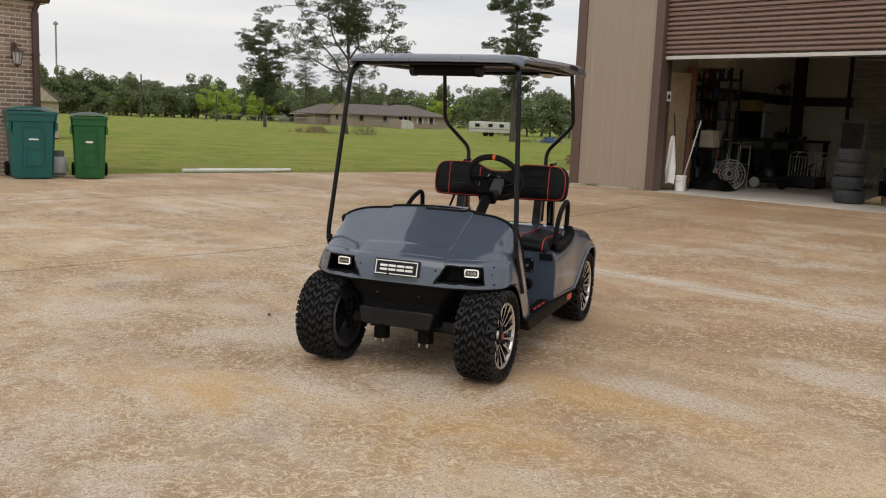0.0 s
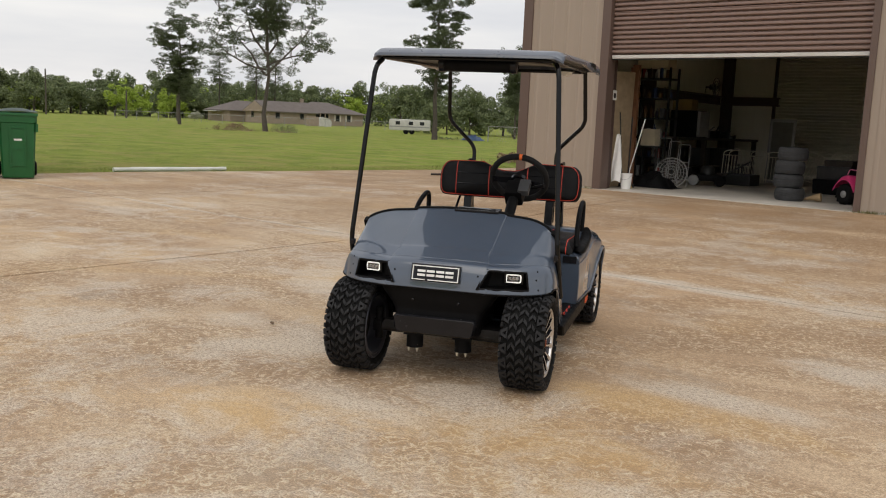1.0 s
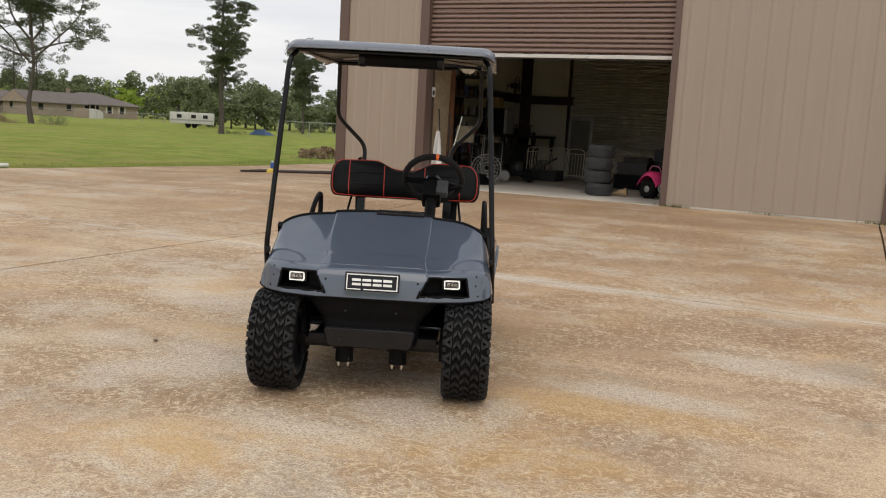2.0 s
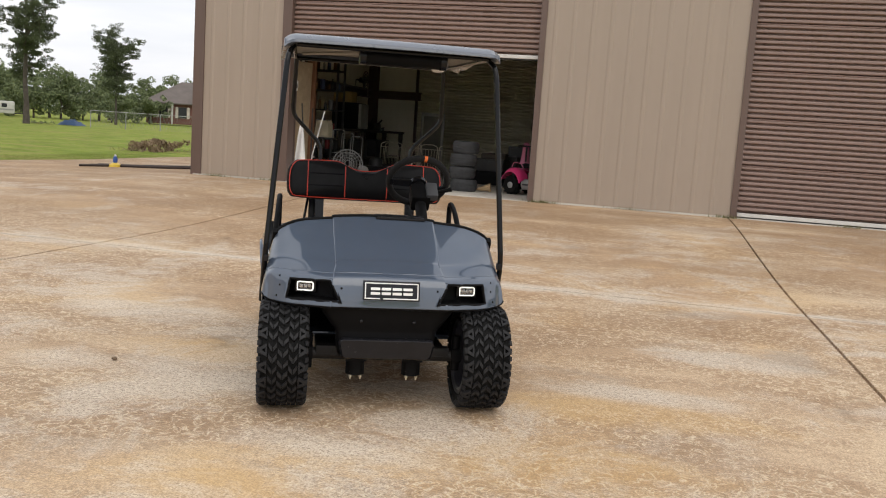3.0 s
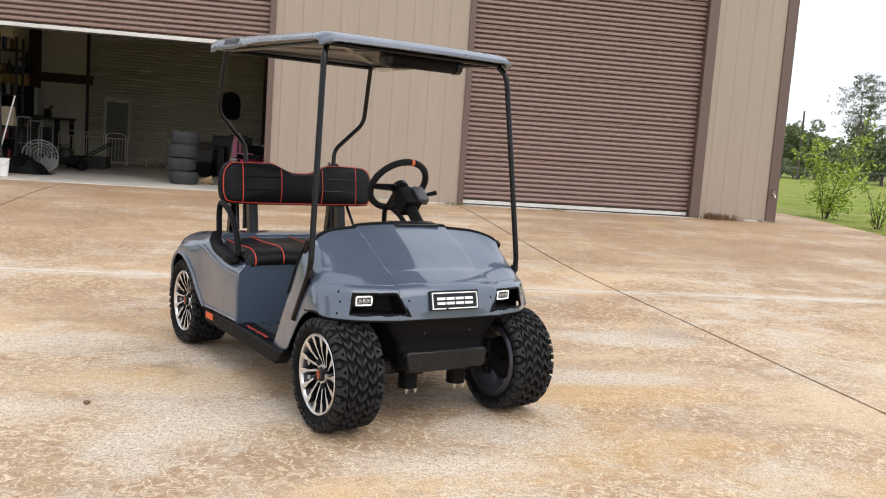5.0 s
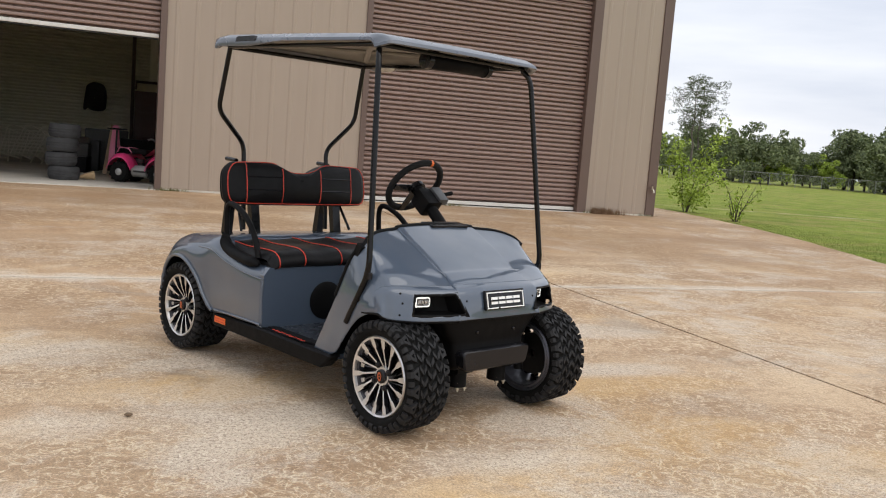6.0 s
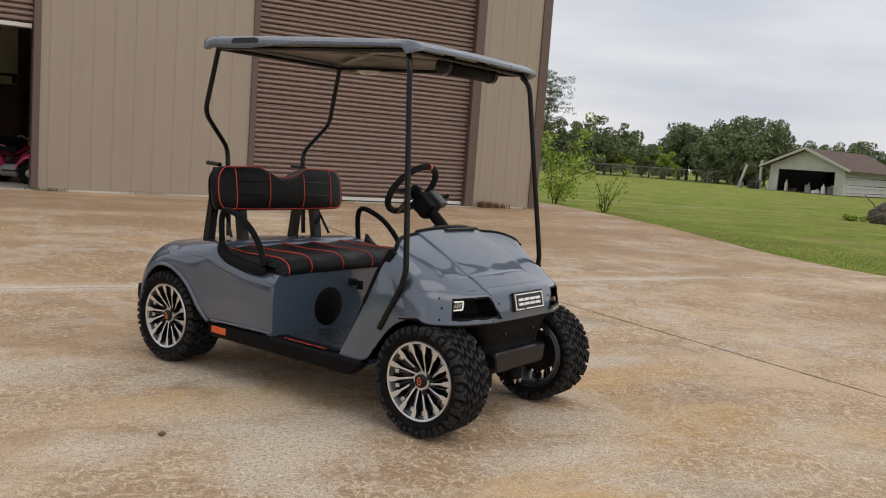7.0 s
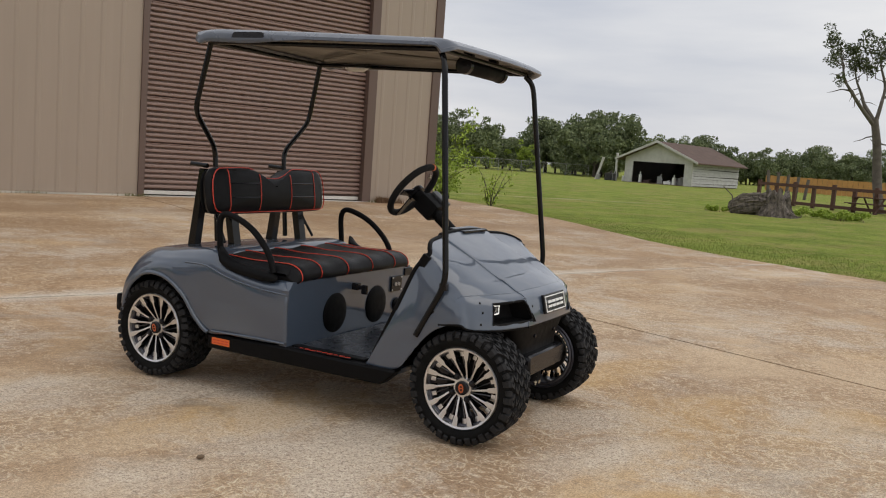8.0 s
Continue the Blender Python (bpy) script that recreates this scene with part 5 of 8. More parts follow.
col = part("steering_column", Build().tube([hub_at - axis * 0.03, hub_at - axis * 0.08, hub_at - axis * 0.10, end], [0.030, 0.036, 0.030, 0.028], 14), PLASTIC, cart, "black steering column", smooth=50)
part("column_cover", Build().obox(Matrix.Translation(hub_at - axis * 0.125) @ turn, 0.10, 0.095, 0.115, 0.02), PLASTIC, col, "moulded column cover", smooth=40)
part("phone_holder", Build().obox(Matrix.Translation(hub_at - axis * 0.12 + Vector((0.03, 0.055, 0.03))) @ turn, 0.06, 0.04, 0.10, 0.01), plain("grey_column_switch_box", (0.06, 0.062, 0.066), 0.4), col, "grey switch housing", smooth=40)
part("stalk", Build().tube([hub_at - axis * 0.10 + Vector((0, 0.04, 0)), hub_at - axis * 0.10 + Vector((0.035, 0.16, 0.035))], [0.006, 0.012], 8), PLASTIC, col, "indicator stalk", smooth=60)
part("dash_tray", Build().obox(pose(-0.315, 0.08, 0.828, 0, 6, 0), 0.085, 0.235, 0.012, 0.004), GLOSS_BLACK, cart, "flat black holder on the dashboard")


# ---- inside the workshop ----
WOOD = plain("weathered_plywood", (0.36, 0.27, 0.17), 0.75, vary=0.25, scale=5, grain=60)
DARK_TIMBER = plain("dark_timber_and_shed_shade", (0.045, 0.034, 0.025), 0.7, vary=0.3, scale=6)
RED_WOOD = plain("reddish_stud_timber", (0.20, 0.085, 0.04), 0.7, vary=0.25, scale=7)
CARD = plain("brown_cardboard", (0.38, 0.27, 0.15), 0.85, vary=0.12)
CREAM = plain("cream_board", (0.62, 0.54, 0.38), 0.7, vary=0.1)
CLOTH = plain("white_cotton", (0.80, 0.79, 0.77), 0.9, vary=0.06, scale=14, bump=0.3)
PAIL = plain("white_plastic_pail", (0.80, 0.79, 0.76), 0.4, vary=0.05)
PATIO = plain("pale_painted_iron", (0.72, 0.68, 0.56), 0.5, vary=0.2, scale=12)
CHROME = plain("dull_chrome_wire", (0.36, 0.36, 0.36), 0.4, 0.7)
PINK = plain("hot_pink_plastic", (0.70, 0.045, 0.19), 0.35, vary=0.08, Coat_Weight=0.3)
PALE_PINK = plain("pale_pink_plastic", (0.80, 0.25, 0.40), 0.4, vary=0.08)
JACKET = plain("black_work_jacket", (0.014, 0.014, 0.015), 0.9, vary=0.3, bump=0.3)
DARK_RED = plain("dark_red_tool_chest", (0.06, 0.008, 0.007), 0.4, vary=0.15)
YELLOW = plain("yellow_plastic", (0.34, 0.24, 0.08), 0.5)
STRAW = plain("straw_broom_head", (0.48, 0.34, 0.14), 0.9)
GREY_METAL = plain("grey_painted_metal", (0.30, 0.30, 0.29), 0.5, 0.2)
OLD_TYRE = plain("dusty_old_rubber", (0.040, 0.041, 0.043), 0.85, vary=0.35, scale=7)
MESH_DARK = plain("dark_screen_cloth", (0.13, 0.13, 0.11), 0.9)
FL = BASE + 0.006

# frame steel: corner columns and girts
for k, (x, y) in enumerate(((-10.83, 23.80), (-10.83, 18.9), (-4.10, 23.80))):
    tagged(part("steel_column", Build().box(x - 0.12, x + 0.12, y - 0.13, y - 0.11, FL, 5.5).box(x - 0.12, x + 0.12, y + 0.11, y + 0.13, FL, 5.5).box(x - 0.012, x + 0.012, y - 0.109, y + 0.109, FL, 5.5), RED_STEEL), "dark primed steel frame column", "column", "frame columns", kind="structure")
for x0, x1, y0, y1 in ((-10.975, -10.80, 14.3, 18.75), (-10.975, -10.80, 19.05, 23.65), (-10.69, -9.42, 23.83, 23.99), (-4.95, -4.24, 23.83, 23.99)):
    tagged(part("steel_girt", Build().box(x0, x1, y0, y1, 2.12, 2.15).box(x0, x1, y0, y1, 2.32, 2.35).box(x0, x0 + 0.02, y0, y1, 2.151, 2.319) if y1 - y0 > 1 else Build().box(x0, x1, y0, y1, 2.12, 2.15).box(x0, x1, y0, y1, 2.32, 2.35).box(x0, x1, y0, y0 + 0.02, 2.151, 2.319), RED_STEEL), "dark primed steel wall girt", "girt", "wall girts", kind="structure")
tagged(part("door_frame_rear", Build().box(-9.60, -9.53, BACK - 0.10, BACK + 0.0, BASE + 0.004, 4.3).box(-5.05, -4.96, BACK - 0.10, BACK + 0.0, BASE + 0.004, 4.3), RED_STEEL), "dark steel frame of the rear door", "door frame", kind="structure")


def tyre_lying(m, label):
    t = thing("loose_tyre", label, "tyre", m, "stacked tyres")
    r, w = 0.245, 0.222
    part("carcass", Build().lathe([(0.155, 0.02), (0.175, 0.004), (0.222, 0.0), (r - 0.01, 0.02), (r, 0.045), (r + 0.003, w / 2), (r, w - 0.045), (r - 0.01, w - 0.02), (0.222, w), (0.175, w - 0.004), (0.155, w - 0.02), (0.165, w / 2)], seg=44, closed=True), OLD_TYRE, t, smooth=50)
    grooves = Build()
    for h in (0.06, 0.10, 0.14):
        grooves.lathe([(r + 0.0035, h - 0.005), (r + 0.007, h - 0.002), (r + 0.007, h + 0.013), (r + 0.0035, h + 0.016)], seg=44, closed=True)
    part("tread_rib", grooves, OLD_TYRE, t, smooth=40)
    return t


for k, (dx, dy, a) in enumerate(((0.03, 0.0, 0), (-0.015, 0.02, 25), (0.0, -0.01, 70), (0.03, 0.01, 130))):
    tyre_lying(pose(-6.28 + dx, 15.25 + dy, FL + 0.232 * k, 0, 1.2 * (-1) ** k, a), "worn black car tyre in a stack of four" if k else "worn black car tyre at the foot of the stack")

# beside the left jamb
part_board = thing("plywood_board", "grey-brown plywood sheet leaning inside the doorway", "board", pose(-9.42, 14.55, FL, 0, 0, -8))
part("sheet", Build().obox(pose(-0.02, 0.32, 1.10, 2, -1.5, 90), 0.62, 0.018, 2.18), WOOD, part_board)
stud = thing("timber_stud", "reddish brown timber post in the doorway", "post", pose(-9.36, 15.30, FL))
part("post", Build().box(-0.06, 0.06, -0.05, 0.05, 0, 2.35, 0.004).box(-0.10, -0.062, -0.05, 0.05, 0, 2.3, 0.004), RED_WOOD, stud)
dark_post = thing("steel_jamb_post", "dark red steel door post", "post", pose(-9.34, 14.28, FL))
part("post", Build().box(-0.08, 0.06, -0.07, 0.07, 0, 4.0, 0.003), RED_STEEL, dark_post)
sticker = thing("wall_card", "small white card with a dark round mark", "card", pose(-9.276, 14.30, 1.93))
part("card", Build().box(0, 0.004, -0.075, 0.075, -0.09, 0.09), PAIL, sticker)
part("mark", Build().lathe([(0.001, 0), (0.048, 0), (0.048, 0.003), (0.001, 0.003)], pose(0.004, 0, -0.01, 0, 90, 0), 16), DARK_STEEL, sticker)

bucket = thing("pail", "white plastic pail on the garage floor", "bucket", pose(-9.03, 14.52, FL))
part("body", Build().lathe([(0.001, 0.0), (0.088, 0.0), (0.108, 0.27), (0.114, 0.272), (0.114, 0.29), (0.104, 0.29), (0.084, 0.012), (0.001, 0.012)], seg=28), PAIL, bucket, smooth=40)
part("handle", Build().tube([(0.112 * math.cos(a), -0.01 - 0.10 * abs(math.sin(a)), 0.265 - 0.09 * math.sin(a)) for a in [math.pi * k / 12 for k in range(13)]], 0.003, 6), CHROME, bucket)

mop = thing("towel_on_pole", "white towel hung over a dark pole against the jamb", "towel", pose(-9.17, 14.40, FL))
part("pole", Build().tube([(0.05, 0.15, 0.0), (-0.03, 0.02, 1.42)], 0.013, 8), DARK_STEEL, mop, smooth=60)
tw = []
for i in range(15):
    z = 1.00 - i * 0.062
    half = 0.045 + 0.085 * min(1, i / 9)
    tw.append([(-0.01 + half * math.cos(a) * 0.75, -0.01 + (0.018 + 0.02 * (i > 1)) * math.sin(a) + 0.018 * math.sin(3 * a + i * 0.25), z - 0.02 * math.cos(2 * a)) for a in [2 * math.pi * k / 20 for k in range(20)]])
part("cloth", Build().grid(tw, wrap=True).add(tw[0], [tuple(range(20))]), CLOTH, mop, "creased white towel", smooth=60)

for name, label, a, b, mat, head in (("push_broom", "broom with a pale pole leaning on the shelves", (-8.99, 15.05, 1.52), (-9.20, 15.0, 0.60), PAIL, False),
                                     ("straw_broom", "straw broom with a dark pole", (-9.16, 14.85, 1.55), (-9.10, 14.72, 0.30), DARK_STEEL, True)):
    t = thing(name, label, "broom", pose(0, 0, 0))
    lo = Vector(b)
    way = (Vector(a) - lo).normalized()
    foot = lo - way * ((lo.z - FL - (0.24 if head else 0.06)) / way.z)
    part("pole", Build().tube([foot, a], 0.014, 8), mat, t, smooth=60)
    part("head", Build().tube([foot + Vector((0, 0, 0.04)), foot - Vector((0, 0, 0.10)), foot - Vector((0, 0, 0.235))], [0.02, 0.06, 0.10], 10, flat=0.4) if head else Build().box(foot.x - 0.17, foot.x + 0.17, foot.y - 0.03, foot.y + 0.03, FL, FL + 0.075, 0.008), STRAW if head else DARK_STEEL, t)

# black sheet heap with a wire fan cover, and a stack of wire frames
heap = thing("tarp_heap", "crumpled black plastic heap on the floor", "tarp", pose(-9.0, 15.65, FL))
b = Build()
rows_ = []
for i in range(13):
    v = i / 12
    rows_.append([(-0.45 + 0.95 * u / 16, -0.28 + 0.56 * v, max(0.005, (0.36 * math.sin(math.pi * min(1, u / 16 * 1.15)) ** 0.6 * math.sin(math.pi * v) ** 0.5) * (0.8 + 0.5 * noise.noise((u * 0.45, v * 4, 3.3))))) for u in range(17)])
part("sheet", b.grid(rows_), PLASTIC, heap, smooth=30)
fan = thing("fan_guard", "round chrome wire fan guard leaning on the heap", "fan guard", pose(-8.80, 15.98, FL + 0.30, 72, 0, 25))
for r in (0.06, 0.12, 0.18, 0.24, 0.30):
    part("ring", Build().tube([(r * math.cos(a), r * math.sin(a), 0.06 * (1 - (r / 0.3) ** 2)) for a in [2 * math.pi * k / 36 for k in range(36)]], 0.006 if r < 0.29 else 0.011, 6, closed=True), GREY_METAL, fan, smooth=60)
for k in range(18):
    a = k * math.pi / 9
    part("spoke", Build().tube([(0.05 * math.cos(a), 0.05 * math.sin(a), 0.06), (0.2 * math.cos(a), 0.2 * math.sin(a), 0.035), (0.3 * math.cos(a), 0.3 * math.sin(a), 0.0)], 0.004, 5), GREY_METAL, fan)
for k in range(3):
    f = thing("wire_frame", "pale bent wire frame leaning behind the heap", "wire frame", pose(-9.22 + k * 0.17, 16.45 + 0.1 * k, FL, -8, 0, 8))
    part("loop", Build().tube(bent([(-0.12, 0, 0), (-0.12, 0, 0.98 - k * 0.06), (0.12, 0, 0.98 - k * 0.06), (0.12, 0, 0)], 0.05), 0.008, 8).tube([(-0.12, 0, 0.5), (0.12, 0, 0.5)], 0.006, 6), GREY_METAL, f, smooth=60)

# shelving with bottles and tins
rack = thing("storage_rack", "dark storage rack crowded with bottles and tins", "shelf", pose(-9.98, 17.45, FL))
for x in (-0.43, 0.43):
    for y in (-0.22, 0.22):
        part("upright", Build().box(x - 0.02, x + 0.02, y - 0.02, y + 0.02, 0, 2.45), DARK_STEEL, rack)
for k in range(6):
    part("shelf", Build().box(-0.45, 0.45, -0.24, 0.24, 0.10 + 0.42 * k, 0.125 + 0.42 * k), DARK_STEEL, rack)
rng = random.Random(5)
TIN_COLOURS = [plain("tin_" + n, c, 0.4, vary=0.1) for n, c in (("white", (0.34, 0.34, 0.32)), ("red", (0.26, 0.025, 0.025)), ("blue", (0.03, 0.05, 0.13)), ("amber", (0.14, 0.07, 0.02)), ("black", (0.015, 0.015, 0.015)), ("brown", (0.07, 0.04, 0.025)), ("grey", (0.13, 0.13, 0.13)))]
for k in range(6):
    x = -0.40
    while x < 0.38:
        w = rng.uniform(0.035, 0.06)
        h = rng.uniform(0.12, 0.30)
        t = thing("bottle" if rng.random() < 0.6 else "tin", "small bottle or tin on the dark rack", "bottle", pose(-9.98 + x + w, 17.45 - 0.14 + rng.uniform(-0.04, 0.06), FL + 0.125 + 0.42 * k), "shelf bottles")
        if t.name.startswith("bottle"):
            part("body", Build().lathe([(0.001, 0), (w * 0.8, 0), (w * 0.8, h * 0.66), (w * 0.3, h * 0.8), (w * 0.3, h), (0.001, h)], seg=12), rng.choice(TIN_COLOURS), t, smooth=40)
        else:
            part("body", Build().lathe([(0.001, 0), (w, 0), (w, h * 0.8), (w * 0.95, h * 0.82), (0.001, h * 0.82)], seg=14), rng.choice(TIN_COLOURS), t, smooth=40)
        x += 2 * w + rng.uniform(0.01, 0.05)
box = thing("carton", "pale cardboard carton on top of the rack", "box", pose(-9.98, 17.45, FL + 2.45))
part("body", Build().box(-0.36, 0.36, -0.2, 0.2, 0, 0.32, 0.005), CREAM, box)
part("print", Build().box(-0.20, 0.06, -0.204, -0.2005, 0.18, 0.24), DARK_STEEL, box, "dark unreadable print")
cream = thing("cream_box", "cream lamp-shade box at the foot of the rack", "box", pose(-9.52, 16.45, FL + 0.80))
part("body", Build().prism([(-0.16, 0), (0.16, 0), (0.13, 0.34), (-0.13, 0.34)], lambda u, v, w: (u, w, v), -0.13, 0.13), CREAM, cream)
stand = thing("side_table", "dark low table under the cream box", "table", pose(-9.52, 16.45, FL))
part("top", Build().box(-0.26, 0.26, -0.2, 0.2, 0.76, 0.80, 0.004), DARK_STEEL, stand)
for x in (-0.23, 0.23):
    for y in (-0.17, 0.17):
        part("leg", Build().box(x - 0.02, x + 0.02, y - 0.02, y + 0.02, 0, 0.76), DARK_STEEL, stand)

# work bench along the west wall with a cabinet and tools
bench = thing("work_bench", "long dark work bench against the side wall", "bench", pose(-10.25, 20.9, FL))
part("top", Build().box(-0.52, 0.5, -2.6, 2.6, 0.94, 1.0, 0.006), DARK_TIMBER, bench)
for y in (-2.5, -0.9, 0.9, 2.5):
    for x in (-0.45, 0.42):
        part("leg", Build().box(x - 0.05, x + 0.05, y - 0.05, y + 0.05, 0, 0.94), DARK_TIMBER, bench)
part("shelf", Build().box(-0.5, 0.45, -2.5, 2.5, 0.30, 0.33), DARK_TIMBER, bench)
cab = thing("black_cabinet", "black appliance cabinet standing on the bench", "cabinet", pose(-10.05, 19.5, FL + 1.0))
part("body", Build().box(-0.33, 0.33, -0.28, 0.28, 0, 0.62, 0.01), PLASTIC, cab)
part("edge", Build().box(0.331, 0.40, -0.27, 0.27, 0.02, 0.60, 0.006), GREY_METAL, cab, "grey side plate")
yel = thing("yellow_case", "yellow plastic case on the black cabinet", "case", pose(-10.12, 19.5, FL + 1.62))
part("body", Build().box(-0.28, 0.20, -0.18, 0.18, 0, 0.26, 0.03), YELLOW, yel, smooth=40)
for k in range(12):
    x, y = -10.35 + rng.uniform(-0.2, 0.3), 20.2 + k * 0.26
    t = thing("bench_tool", "dark tool or part lying on the bench", "tool", pose(x, y, FL + 1.0, 0, 0, rng.uniform(0, 90)), "bench clutter")
    w, d, h = rng.uniform(0.06, 0.17), rng.uniform(0.05, 0.12), rng.uniform(0.08, 0.30)
    part("body", Build().box(-w, w, -d, d, 0, h * 0.6, 0.012).tube([(0, 0, h * 0.55), (w * 0.7, 0, h * 0.7), (w * 1.3, 0, h)], 0.02, 8), rng.choice((DARK_STEEL, GREY_METAL, PLASTIC, DULL_METAL)), t, smooth=40)
for k in range(9):
    y = 18.7 + k * 0.52
    t = thing("storage_box", "dark box under the work bench", "box", pose(-10.15 + rng.uniform(-0.1, 0.15), y, FL + (0.33 if k % 2 else 0.0), 0, 0, rng.uniform(-8, 8)), "boxes under the bench")
    part("body", Build().box(-0.2, 0.2, -0.2, 0.2, 0, 0.27 if k % 2 == 0 else 0.42, 0.01), rng.choice((DARK_STEEL, DARK_TIMBER, PLASTIC, DARK_STEEL)), t)
fanw = thing("wall_fan", "round dark wall fan on the girt", "fan", pose(-10.74, 22.6, 2.55, 90, 0, 90))
for r in (0.08, 0.16, 0.24):
    part("ring", Build().tube([(r * math.cos(a), r * math.sin(a), 0.05) for a in [2 * math.pi * k / 28 for k in range(28)]], 0.010, 6, closed=True), DARK_STEEL, fanw, smooth=60)
for k in range(4):
    a = k * math.pi / 2
    part("blade", Build().obox(pose(0, 0, 0, 0, 0, math.degrees(a)) @ pose(0.12, 0, 0.02, 25, 0, 0), 0.2, 0.09, 0.006), GREY_METAL, fanw)
part("motor", Build().lathe([(0.001, -0.12), (0.07, -0.12), (0.07, 0.03), (0.001, 0.04)], seg=16).tube([(0, 0, -0.1), (0, 0.0, -0.24), (0, -0.18, -0.26)], 0.025, 8), DARK_STEEL, fanw)

# folded patio rail panels along the floor
def rail_panel(m, w=0.44, h=0.74, bars=6):
    t = thing("rail_panel", "pale painted iron rail panel with thin upright bars", "rail panel", m, "rail panels")
    part("frame", Build().tube(bent([(-w / 2, 0, 0), (-w / 2, 0, h - 0.05), (-w / 4, 0, h), (w / 4, 0, h), (w / 2, 0, h - 0.05), (w / 2, 0, 0)], 0.05), 0.012, 8).tube([(-w / 2, 0, 0.08), (w / 2, 0, 0.08)], 0.010, 6).tube([(-w / 2, 0, h - 0.12), (w / 2, 0, h - 0.12)], 0.010, 6), PATIO, t, smooth=60)
    for k in range(1, bars):
        x = -w / 2 + w * k / bars
        part("bar", Build().tube([(x, 0, 0.08), (x, 0, h - 0.12)], 0.006, 6), PATIO, t)
    return t


first = rail_panel(pose(-9.25, 20.35, FL, -6, 0, 4))
for k, (x, y, rx, ry, rz, z) in enumerate(((-8.76, 20.45, -6, 0, -3, 0), (-8.28, 20.5, -8, 0, 2, 0), (-7.80, 20.5, -6, 0, -4, 0), (-9.22, 20.60, -9, 0, 3, 0), (-8.74, 20.7, -8, 0, -3, 0), (-7.55, 20.4, -10, 14, 0, 0.055), (-7.33, 20.35, -10, 24, 0, 0.09), (-7.10, 20.3, -10, 34, 0, 0.125), (-6.85, 20.25, -10, 44, 0, 0.155))):
    copy_thing(first, pose(x, y, FL + z, rx, ry, rz))
cage = thing("screen_frame", "grey framed screen door standing on edge", "screen", pose(-8.33, 20.95, FL, -4, 0, 3))
part("frame", Build().box(-0.30, -0.24, -0.03, 0.03, 0, 1.52, 0.004).box(0.24, 0.30, -0.03, 0.03, 0, 1.52, 0.004).box(-0.239, 0.239, -0.03, 0.03, 1.45, 1.52, 0.004).box(-0.239, 0.239, -0.03, 0.03, 0.0, 0.07, 0.004), GREY_METAL, cage)
part("screen", Build().box(-0.24, 0.24, -0.004, 0.004, 0.07, 1.45), MESH_DARK, cage)
crate = thing("crate", "low dark crate on the garage floor", "crate", pose(-8.9, 18.9, FL))
part("body", Build().box(-0.02, 0.75, -0.3, 0.3, 0, 0.24, 0.01), DARK_STEEL, crate)
moto = thing("push_mower", "dark mower with small wheels on the floor", "mower", pose(-8.75, 17.7, FL, 0, 0, 20))
part("deck", Build().box(-0.3, 0.3, -0.24, 0.24, 0.10, 0.24, 0.05), PLASTIC, moto, smooth=40)
part("engine", Build().lathe([(0.001, 0.24), (0.15, 0.24), (0.15, 0.36), (0.10, 0.42), (0.001, 0.42)], seg=18), DARK_STEEL, moto, smooth=40)
for x in (-0.27, 0.27):
    for y in (-0.28, 0.28):
        part("wheel", Build().lathe([(0.001, -0.025), (0.10, -0.025), (0.115, -0.01), (0.115, 0.01), (0.10, 0.025), (0.001, 0.025)], pose(x, y, 0.115, 90, 0, 0), 18), GREY_METAL if x < 0 else RUBBER, moto, smooth=40)
part("push_bar", Build().tube(bent([(0.28, -0.2, 0.2), (0.85, -0.2, 0.55), (0.85, 0.2, 0.55), (0.28, 0.2, 0.2)], 0.06), 0.012, 8), DARK_STEEL, moto, smooth=60)

# right-hand clutter: boxes, plank, jacket, chest, pink quad
for k, (x, y, z, w, h, mat) in enumerate(((-6.25, 18.1, 0, 0.34, 0.30, PLASTIC), (-6.22, 18.1, 0.301, 0.32, 0.26, DARK_STEEL), (-6.12, 18.7, 0, 0.40, 0.62, DARK_STEEL), (-5.6, 19.2, 0, 0.42, 0.85, DARK_STEEL), (-6.18, 18.1, 0.563, 0.26, 0.12, DARK_TIMBER), (-5.0, 18.2, 0, 0.36, 0.70, PLASTIC), (-4.9, 20.2, 0, 0.3, 0.5, DARK_STEEL))):
    t = thing("stacked_box", "dark storage box in the dim back of the bay", "box", pose(x, y, FL + z, 0, 0, 3 * k - 9), "stored boxes")
    part("body", Build().box(-w, w, -0.28, 0.28, 0, h, 0.02), mat, t, smooth=40)
    part("lid_rim", Build().box(-w - 0.008, w + 0.008, -0.288, 0.288, h - 0.05, h - 0.025, 0.004), mat, t)
plank = thing("plank", "pale plank leaning among the boxes", "plank", pose(-5.62, 17.75, FL, -14, 8, 0))
part("board", Build().box(-0.04, 0.04, -0.012, 0.012, 0, 1.0), WOOD, plank)
jacket = thing("work_jacket", "black jacket hanging on the rear wall", "jacket", pose(-5.90, 23.86, 1.86))
sil = [(0.0, 0.42), (0.10, 0.40), (0.26, 0.33), (0.35, 0.10), (0.34, -0.30), (0.27, -0.42), (0.10, -0.46), (-0.12, -0.44), (-0.24, -0.38), (-0.30, -0.44), (-0.38, -0.40), (-0.34, 0.0), (-0.28, 0.30), (-0.12, 0.40)]
part("cloth", Build().grid([[(u, w, v) for u, v, w in r] for r in pillow([tuple(p) for p in smooth_line(sil + [sil[0]], 40)][:-1], 0.14, 6)], wrap=True), JACKET, jacket, smooth=60)
part("hook", Build().tube([(0, 0.02, 0.42), (0, 0.09, 0.46)], 0.008, 6), DARK_STEEL, jacket)
